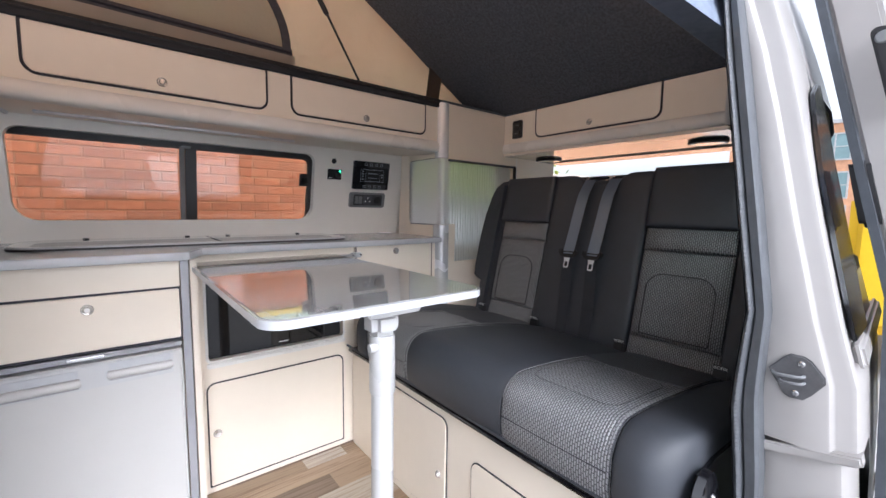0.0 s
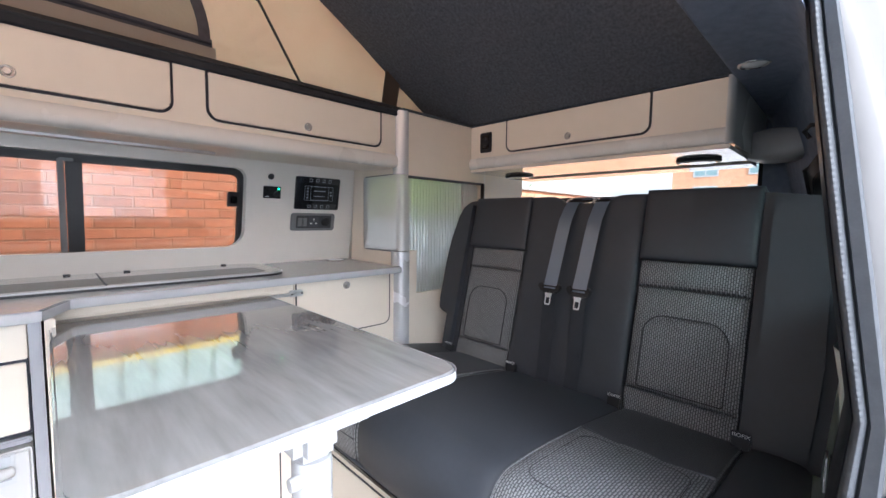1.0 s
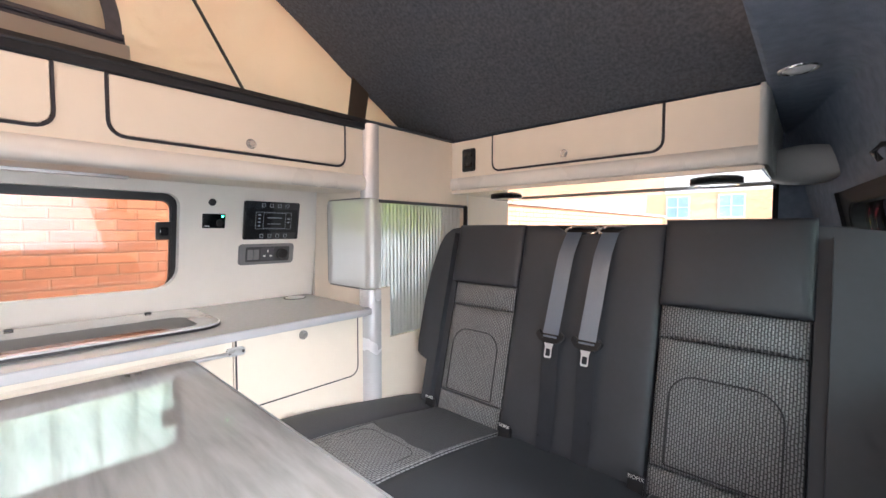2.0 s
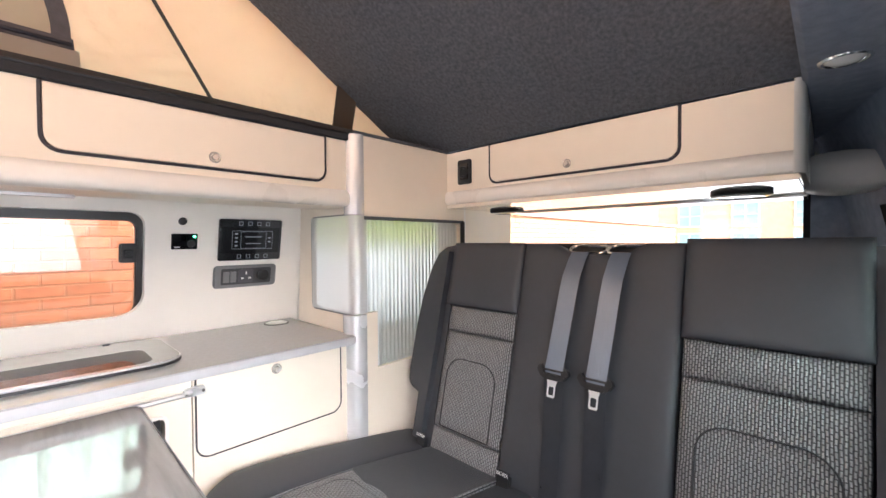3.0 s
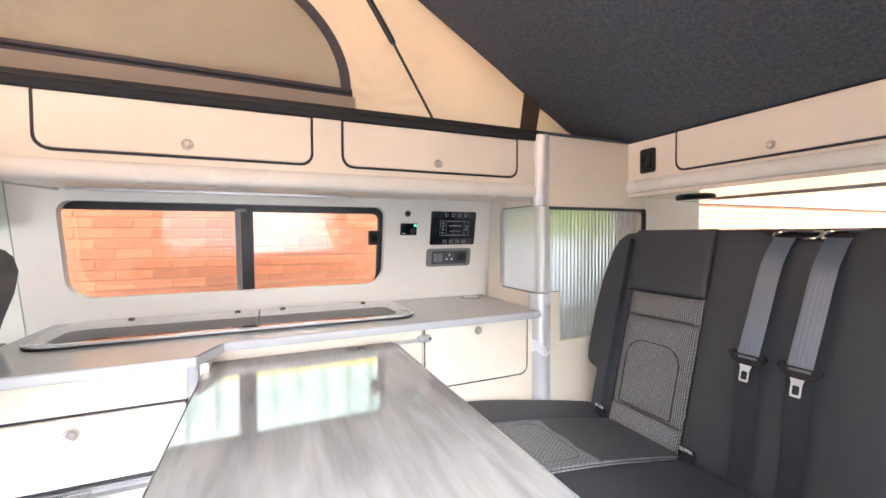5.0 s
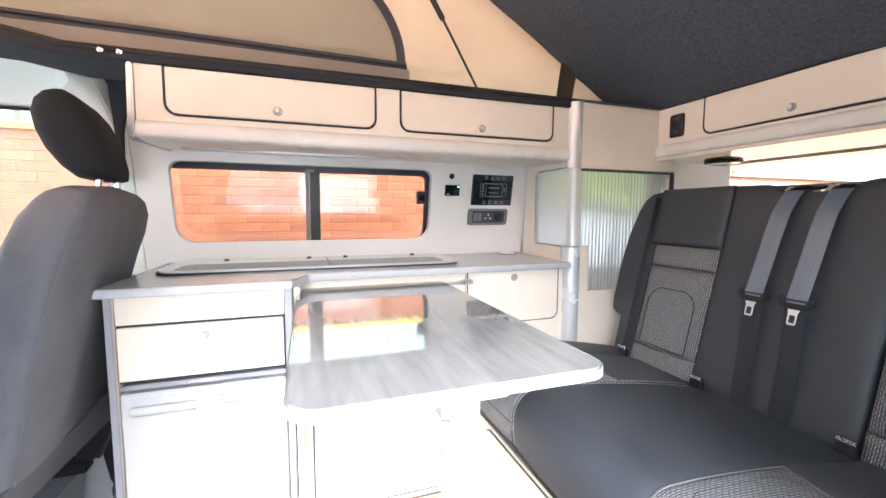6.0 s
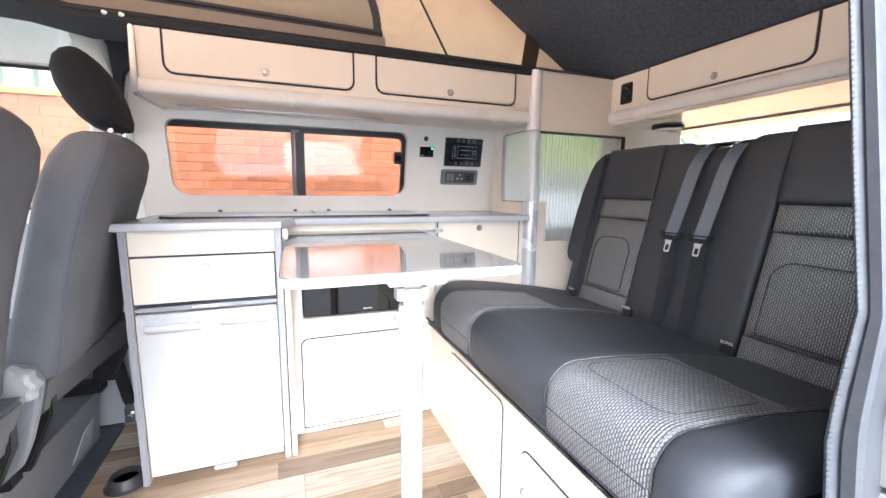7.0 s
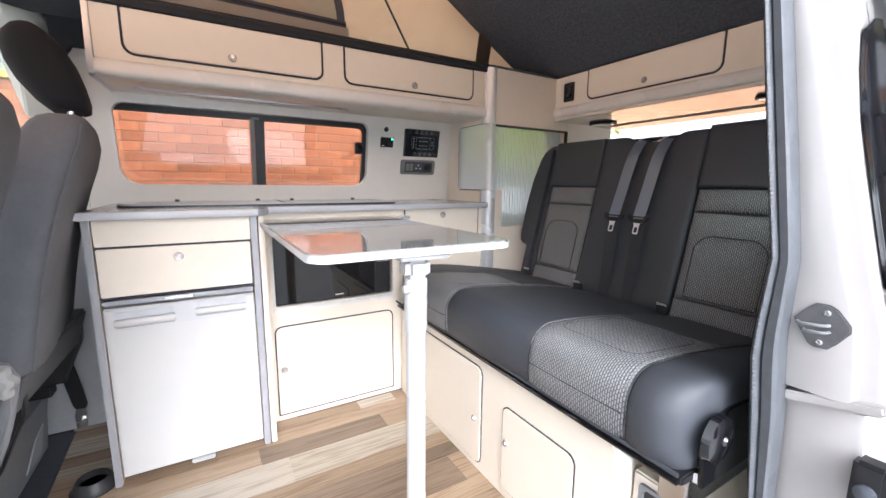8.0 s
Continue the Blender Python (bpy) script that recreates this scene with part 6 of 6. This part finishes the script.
def cab_seat():
    s = thing("cab_seat", "dark grey cloth cab seat with black headrest", "seat", (-0.1, 0.03, 0.0), group="cab seats")
    y0, y1 = -0.24, 0.35
    lines = ((0.462, -0.190, -0.080), (0.470, -0.200, -0.066), (0.56, -0.172, -0.052), (0.66, -0.147, -0.034), (0.76, -0.122, -0.010), (0.84, -0.103, 0.014), (0.90, -0.088, 0.036), (0.95, -0.072, 0.052), (0.985, -0.054, 0.052), (1.000, -0.040, 0.042), (1.008, -0.018, 0.024))
    rows = []
    n = 20
    for z, xf, xb in lines:
        row = []
        for k in range(2 * n):
            a = 2 * math.pi * k / (2 * n)
            ca, sa = math.cos(a), math.sin(a)
            px = math.copysign(abs(ca) ** 0.45, ca)
            py = math.copysign(abs(sa) ** 0.30, sa)
            half = (y1 - y0) / 2 * (1.0 if z < 0.88 else (1 - 0.16 * ((z - 0.88) / 0.108) ** 2))
            half *= 0.985 if z < 0.45 else 1.0
            row.append(((xf + xb) / 2 + px * (xb - xf) / 2 - 0.032 * py, (y0 + y1) / 2 + py * half, z + (0.016 * (1 - abs(py) ** 2) if z > 0.93 else 0)))
        rows.append(row)
    back = part("backrest", loft(rows, closed=True, caps=True), SEATCLOTH, s, "dark grey cloth backrest", sharp=60)
    part("piping", tube([((xb + xf) / 2 + 0.40 * (xb - xf) + 0.031, y0 + 0.006 + (0.03 * ((z - 0.88) / 0.1) ** 2 if z > 0.88 else 0), z) for z, xf, xb in lines[1:-2]], 0.0016, 6), SEATCLOTH, back)
    rows = []
    for z, xf, xb, hw in ((1.036, -0.012, 0.046, 0.070), (1.040, -0.026, 0.052, 0.084), (1.062, -0.050, 0.054, 0.093), (1.10, -0.076, 0.047, 0.096), (1.14, -0.092, 0.036, 0.096), (1.175, -0.097, 0.020, 0.094), (1.202, -0.090, 0.000, 0.088), (1.218, -0.076, -0.020, 0.078), (1.226, -0.064, -0.034, 0.060)):
        ring = []
        for k in range(36):
            a = 2 * math.pi * k / 36
            ca, sa = math.cos(a), math.sin(a)
            px, py = math.copysign(abs(ca) ** 0.62, ca), math.copysign(abs(sa) ** 0.55, sa)
            ring.append(((xf + xb) / 2 + px * (xb - xf) / 2 - 0.012 * py, 0.040 + py * hw, z))
        rows.append(ring)
    part("headrest", loft(rows, closed=True, caps=True), HEADCLOTH, s, "black padded headrest", sharp=75)
    for y in (-0.005, 0.09):
        part("headrest_post", tube([(0.014, y, 0.965), (0.020, y, 1.04)], 0.007, 10), CHROME, s, "chrome post")
        part("post_collar", lathe([(0.014, 0), (0.013, 0.010), (0.008, 0.013)], lambda a, b, h: (0.014 + a, y + b, 1.000 + h), 14), BLACK, s)
    part("seat_cushion", box(-0.68, -0.17, y0, y1, 0.34, 0.47, 0.05, 4), SEATCLOTH, s, "dark grey cloth cushion")
    part("side_cover", plate([(-0.60, 0.22), (-0.16, 0.24), (-0.118, 0.28), (-0.098, 0.33), (-0.084, 0.38), (-0.073, 0.43), (-0.066, 0.468), (-0.080, 0.500), (-0.11, 0.512), (-0.15, 0.500), (-0.20, 0.44), (-0.60, 0.40)], 0.022, facing_y(y0 + 0.002), bevel=0.008, seg=3), SEATPL, s, "pale grey plastic side cover")
    k = part("recliner_knob", lathe([(0, 0.022), (0.030, 0.024), (0.038, 0.018), (0.042, 0.0)], lambda a, b, h: (-0.108 + a * (1 + 0.09 * math.cos(8 * math.atan2(b, a + 1e-9))), y0 - 0.020 - h, 0.466 + b * (1 + 0.09 * math.cos(8 * math.atan2(b, a + 1e-9)))), 48), material("knob_grey", (0.42, 0.43, 0.42), 0.4, vary=0.05), s, "round fluted recliner knob")
    for yy in (y0 + 0.03, y1 - 0.08):
        part("runner", box(-0.62, -0.17, yy, yy + 0.05, 0.195, 0.232, 0.004), BLACK, s, "black seat runner")
        part("recliner_arm", plate([(-0.20, 0.23), (-0.14, 0.23), (-0.085, 0.36), (-0.08, 0.45), (-0.16, 0.45)], 0.03, facing_y(yy + 0.04), bevel=0.004), BLACK, s, "black recliner arm")
    part("pedestal", loft([[(x0, y0 + 0.02, z), (x1, y0 + 0.02, z), (x1, y1 - 0.02, z), (x0, y1 - 0.02, z)] for z, x0, x1 in ((0.006, -0.62, -0.215), (0.12, -0.60, -0.205), (0.192, -0.60, -0.195))], closed=True, caps=True), SEATPL, s, "grey seat box")
    part("lower_back", plate([(y0 + 0.01, 0.372), (y1 - 0.06, 0.350), (y1 - 0.03, 0.458), (y0 + 0.004, 0.462)], 0.05, lambda u, v, w: (-0.068 - w - 0.25 * (0.46 - v), u, v), bevel=0.008, seg=3), material("lower_back_grey", (0.125, 0.130, 0.140), 0.45, vary=0.1, scale=15, bump=0.1, bump_scale=400), s, "dark grey plastic lower back")
    part("storage_recess", plate([(0.13, 0.035), (0.25, 0.030), (0.268, 0.115), (0.20, 0.10)], 0.004, lambda u, v, w: (-0.213 + 0.09 * (v - 0.006) + w, u, v), bevel=0.001), material("recess_grey", (0.40, 0.405, 0.42), 0.6), s)
    return s


seat = cab_seat()
copy_thing(seat, Matrix.Translation((-0.105, -0.59, 0.0)))
bl = thing("seat_belt", "black lap belt end bolted beside the cab seat", "seat belt", (-0.145, 0.36, 0.05))
part("webbing", loft([[(x - 0.019, y, z), (x + 0.019, y - 0.002, z), (x + 0.019, y + 0.001, z), (x - 0.019, y + 0.003, z)] for x, y, z in ((-0.170, 0.350, 0.46), (-0.166, 0.354, 0.36), (-0.160, 0.358, 0.30), (-0.148, 0.362, 0.22))], closed=True, caps=True), BELTD, bl)
part("sleeve", loft([[(x - w, y - 0.006, z), (x + w, y - 0.008, z), (x + w + 0.003, y, z), (x + w, y + 0.008, z), (x - w, y + 0.008, z), (x - w - 0.003, y, z)] for x, y, z, w in ((-0.159, 0.360, 0.300, 0.014), (-0.156, 0.360, 0.285, 0.017), (-0.142, 0.362, 0.190, 0.018), (-0.131, 0.364, 0.115, 0.017), (-0.130, 0.364, 0.100, 0.012))], closed=True, caps=True), BLACK, bl, "black plastic sleeve")
part("tongue", plate([(-0.148, 0.028), (-0.118, 0.032), (-0.117, 0.080), (-0.126, 0.112), (-0.140, 0.108), (-0.149, 0.076)], 0.004, facing_y(0.368), bevel=0.001), STEEL, bl, "steel anchor plate")
part("bolt", lathe([(0, 0.02), (0.011, 0.02), (0.013, 0)], lambda a, b, h: (-0.133 + a, 0.366 - h, 0.050 + b), 12), STEEL, bl, "steel anchor bolt")
bp = thing("cab_pillar", "pale grey and black trim of the cab door pillar", "pillar trim", kind="structure")
pale = bmesh.new()
top_a, top_b, fold, step, out_d, low_e, left_c, left_l = [pale.verts.new(v) for v in ((-0.190, 0.332, 1.404), (-0.124, 0.362, 1.404), (-0.157, 0.318, 1.338), (-0.108, 0.338, 1.330), (-0.076, 0.392, 1.330), (-0.066, 0.352, 1.205), (-0.203, 0.335, 1.295), (-0.150, 0.330, 1.190))]
back_a, back_c, back_l, back_e, back_d = [pale.verts.new(v) for v in ((-0.215, 0.425, 1.404), (-0.228, 0.425, 1.295), (-0.17, 0.42, 1.06), (-0.062, 0.41, 1.06), (-0.072, 0.43, 1.404))]
for corner in ((top_a, top_b, fold), (top_b, step, fold), (top_a, fold, left_c), (fold, step, low_e, left_l), (fold, left_l, left_c), (top_b, out_d, step), (step, out_d, low_e), (top_a, left_c, back_c, back_a), (left_c, left_l, back_l, back_c), (left_l, low_e, back_e, back_l), (low_e, out_d, back_d, back_e), (out_d, top_b, back_d), (top_b, top_a, back_a, back_d)):
    pale.faces.new(corner)
bmesh.ops.recalc_face_normals(pale, faces=pale.faces)
bmesh.ops.bevel(pale, geom=pale.edges[:], offset=0.004, segments=3, affect="EDGES")
part("pale_trim", pale, LIGHTPL, bp, "pale grey moulded trim")
part("black_trim", plate([(-0.118, 1.404), (0.020, 1.404), (0.020, 1.27), (-0.027, 1.270), (-0.041, 1.248), (-0.049, 1.20), (-0.052, 1.10), (-0.064, 1.06), (-0.070, 1.20), (-0.079, 1.335)], 0.02, facing_y(0.36), bevel=0.004), TRIMBLACK, bp, "black carpeted trim")
g = thing("floor_vent", "round black heater outlet standing on the oak floor", "air outlet", (-0.045, 0.04, 0.0))
at = lambda a, b, h: (-0.045 + a, 0.035 + b, h)
part("body", lathe([(0.056, 0.0), (0.056, 0.004), (0.048, 0.010), (0.042, 0.028), (0.038, 0.032), (0.034, 0.030), (0.033, 0.008)], at, 30), material("vent_black", (0.035, 0.035, 0.037), 0.4, vary=0.1), g)
part("grille", lathe([(0, 0.014), (0.033, 0.014)], at, 30), BLACK, g, "black inside")

# ---- outside: brick building, distance ----
WALL_Y = 2.60
BR_L, BR_H, JOINT = 0.215, 0.065, 0.010


def brick_mesh():
    bm = box(-BR_L / 2, BR_L / 2, -0.005, 0.03, -BR_H / 2, BR_H / 2, 0.0025, 1)
    me = bpy.data.meshes.new("brick")
    bm.to_mesh(me)
    bm.free()
    me.materials.append(BRICK)
    return me


building = thing("brick_building", "orange brick building with pale mint ribbed cladding", "building", (2.0, WALL_Y, -0.55))
part("mortar_wall", box(-8.0, 1.93, WALL_Y, WALL_Y + 0.2, -0.57, 1.543, 0), MORTAR, building, "sandy mortar", smooth=False)
rnd = random.Random(4)
near, far = [], []
for row in range(30):
    z = -0.55 + BR_H / 2 + row * (BR_H + JOINT)
    if z > 1.51:
        break
    for k in range(-35, 8):
        x = k * (BR_L + JOINT) + (0.1125 if row % 2 else 0.0)
        (near if -1.62 < x < 1.75 and 0.62 < z < 1.53 else far).append((x, z))
rib = []
for k in range(0, 49):
    x = -8.0 + 0.2 * k
    rib += [(x, WALL_Y - 0.03), (x + 0.155, WALL_Y - 0.03), (x + 0.162, WALL_Y + 0.03), (x + 0.193, WALL_Y + 0.03)]
part("cladding", loft([[(x, y, 1.590) for x, y in rib], [(x, y, 4.6) for x, y in rib]]), CLAD, building, "pale mint ribbed metal cladding", smooth=False)
part("flashing", box(-8.0, 1.94, WALL_Y - 0.05, WALL_Y + 0.02, 1.545, 1.588, 0.004), YELLOWP, building, "yellow metal strip")
part("end_wall", box(1.88, 1.94, WALL_Y + 0.02, WALL_Y + 6.0, -0.57, 4.6, 0), CLAD, building)
part("roof", box(-8.0, 1.95, WALL_Y - 0.06, WALL_Y + 6.0, 4.6, 4.7, 0), CLAD, building)


def brick_field(parent, spots, y, origin, mat):
    """Bricks far from the camera, as one mesh."""
    vs, fs = [], []
    for x, z in spots:
        o = len(vs)
        x0, x1, z0, z1, yf = x - BR_L / 2, x + BR_L / 2, z - BR_H / 2, z + BR_H / 2, y - 0.005 + rnd.uniform(-0.001, 0.001)
        for yy, e in ((y + 0.01, 0.0), (yf, 0.003)):
            vs += [Vector(p) - origin for p in ((x0 + e, yy, z0 + e), (x1 - e, yy, z0 + e), (x1 - e, yy, z1 - e), (x0 + e, yy, z1 - e))]
        fs += [(o + 4, o + 5, o + 6, o + 7)] + [(o + i, o + (i + 1) % 4, o + 4 + (i + 1) % 4, o + 4 + i) for i in range(4)]
    me = bpy.data.meshes.new("bricks")
    me.from_pydata(vs, [], fs)
    me.materials.append(mat)
    ob = new("bricks", me)
    ob.parent = parent
    return tagged(ob, "rows of orange bricks", kind="stuff")


yard_wall = thing("yard_wall", "long low orange brick yard wall behind the van", "wall", (9.5, 2.6, -0.55))
part("mortar_wall", box(4.7, 15.0, 2.6, 2.8, -0.57, 1.44, 0), MORTAR, yard_wall, "sandy mortar", smooth=False)
part("coping", box(4.66, 15.04, 2.55, 2.85, 1.442, 1.50, 0.008), material("coping_stone", (0.5, 0.46, 0.42), 0.85, vary=0.1), yard_wall, "pale coping")
brick_field(yard_wall, [(4.82 + k * (BR_L + JOINT) + (0.1125 if r % 2 else 0.0), -0.51 + r * (BR_H + JOINT)) for r in range(26) for k in range(45)], 2.6, yard_wall.location.copy(), GLAREBRICK)


def far_block():
    b = thing("office_building", "distant orange brick building with tall white windows", "building", (38, -2, -0.55))
    part("wall", box(38, 48, -16.0, 9.6, -0.57, 7.0, 0), GLAREBRICK, b, "orange brick front", smooth=False)
    part("parapet", box(37.85, 48.1, -16.1, 9.7, 7.0, 7.25, 0), WHITE, b)
    for lvl in (-0.2, 2.05, 4.60):
        for k in range(7):
            y = -14.4 + 3.6 * k
            w = part("window", box(37.95, 38.02, y - 0.80, y + 0.80, lvl, lvl + 1.70, 0.01), OFFICEGLASS, b, "pale green-grey glass")
            holes = []
            for i in range(2):
                for j in range(2):
                    u, v = y - 0.76 + i * 0.80, lvl + 0.04 + j * 0.84
                    holes.append([(u, v), (u + 0.72, v), (u + 0.72, v + 0.78), (u, v + 0.78)])
            part("frame", plate([(y - 0.86, lvl - 0.06), (y + 0.86, lvl - 0.06), (y + 0.86, lvl + 1.76), (y - 0.86, lvl + 1.76)], 0.06, facing_x(37.97), holes), WHITE, w, "white frame")
    return b


far_block()


def yellow_van():
    v = thing("delivery_van", "parked yellow delivery van with a red roof edge", "van", (7.4, -1.5, -0.55))
    part("body", box(5.4, 9.6, -2.60, -0.74, -0.15, 1.135, 0.10, 3), YELLOWP, v, "yellow body")
    part("roof_band", box(5.38, 9.58, -2.61, -0.73, 1.137, 1.278, 0.04, 3), REDP, v, "red upper band")
    part("lettering_bar", box(5.392, 5.402, -2.3, -0.86, 0.93, 1.075, 0), WHITEINK, v, "white sign band")
    for z in (0.96, 1.02):
        part("sign_bar", box(5.385, 5.393, -2.2, -0.90, z, z + 0.03, 0), REDP, v, "red unreadable writing")
    for x in (6.2, 8.8):
        for y in (-2.61, -0.95):
            w = part("wheel", lathe([(0, 0), (0.33, 0), (0.33, 0.2), (0, 0.2)], lambda a, b, h: (x + a, y + h, -0.22 + b), 24), BLACK, v)
    return v


yellow_van()


def shrub():
    t = thing("shrub", "leafy yellow-green shrub beside the brick building", "shrub", (2.7, 1.7, -0.55))
    r = random.Random(9)
    for k in range(5):
        a = 2 * math.pi * k / 5
        part("stem", tube([(2.7, 1.7, -0.55), (2.7 + 0.15 * math.cos(a), 1.7 + 0.10 * math.sin(a), 0.3), (2.9 + 0.5 * math.cos(a), 1.7 + 0.22 * math.sin(a), 1.7)], [0.025, 0.018, 0.008], 8), material("bark", (0.10, 0.075, 0.05), 0.9, vary=0.2) if "bark" not in bpy.data.materials else bpy.data.materials["bark"], t)
    vs, fs = [], []
    clumps = [(Vector((2.95 + r.uniform(-0.75, 0.95), 1.7 + r.uniform(-0.28, 0.3), r.uniform(1.12, 2.2))), r.uniform(0.16, 0.34)) for _ in range(26)]
    for _ in range(5200):
        mid, rad = r.choice(clumps)
        c = mid + Vector((r.gauss(0, 1), r.gauss(0, 0.7), r.gauss(0, 0.9))) * rad * 0.55
        m = Euler((r.uniform(-0.9, 0.9), r.uniform(-0.9, 0.9), r.uniform(0, 6.28))).to_matrix()
        s = r.uniform(0.03, 0.055)
        o = len(vs)
        for p in ((-s, 0, 0), (0, -s * 0.45, s * 0.1), (s, 0, 0), (0, s * 0.45, s * 0.1)):
            vs.append(c + m @ Vector(p) - t.location)
        fs += [(o, o + 1, o + 2), (o, o + 2, o + 3)]
    me = bpy.data.meshes.new("crown")
    me.from_pydata(vs, [], fs)
    me.materials.append(LEAFM)
    cr = new("crown", me)
    cr.parent = t
    return t


shrub()

# ---- floor strips ----
floor = thing("floor", "oak-look vinyl strip floor in mixed brown tones", "floor", (0.4, -0.3, -0.005), kind="structure")
edges = [0.46, 0.40, 0.335, 0.235, 0.170, 0.110, 0.050, -0.018, -0.105, -0.227, -0.290, -0.350, -0.470, -0.535, -0.595, -0.715, -0.78, -0.84, -0.96, -1.0]
rnd2 = random.Random(11)
# strips whose tone is plain to see: start, end and tone along the van
KNOWN = {
    0.110: ((-0.17, 0.30, "mid"), (0.30, 0.752, "mid"), (0.752, 0.900, "light"), (0.900, 0.985, "mid")),
    0.050: ((-0.17, 0.26, "mid"), (0.26, 0.985, "mid")),
    -0.018: ((-0.17, 0.38, "mid"), (0.38, 0.80, "dark"), (0.80, 0.985, "mid")),
    -0.105: ((-0.17, 0.457, "light"), (0.457, 0.985, "light")),
    -0.227: ((-0.17, 0.30, "mid"), (0.30, 0.985, "mid")),
}


def plank(a, c, lo, hi, tone):
    part("plank", plate([(a + 0.0004, lo + 0.0004), (c - 0.0004, lo + 0.0004), (c - 0.0004, hi - 0.0004), (a + 0.0004, hi - 0.0004)], 0.0055, flat(-0.0055)), OAK[tone], floor, smooth=False)


for hi, lo in zip(edges, edges[1:]):
    if hi in KNOWN:
        for a, c, tone in KNOWN[hi]:
            plank(a, c, lo, hi, tone)
        continue
    x = -0.17 - rnd2.random() * 0.5
    while x < 0.97:
        ln = rnd2.uniform(0.35, 0.75)
        a, c = max(x, -0.17), min(x + ln, 0.985)
        if c - a > 0.03:
            plank(a, c, lo, hi, rnd2.choice(("mid", "mid", "dark", "light")))
        x += ln

# ---- bricks, one by one where they are seen ----
BRICK_MESH = brick_mesh()
for x, z in near:
    ob = new("brick", BRICK_MESH)
    ob.parent = building
    ob.location = (x - 2.0, rnd.uniform(-0.001, 0.001), z + 0.55)
    ob.rotation_euler = (0, rnd.uniform(-0.006, 0.006), rnd.uniform(-0.006, 0.006))
brick_field(building, far, WALL_Y, building.location.copy(), BRICK)
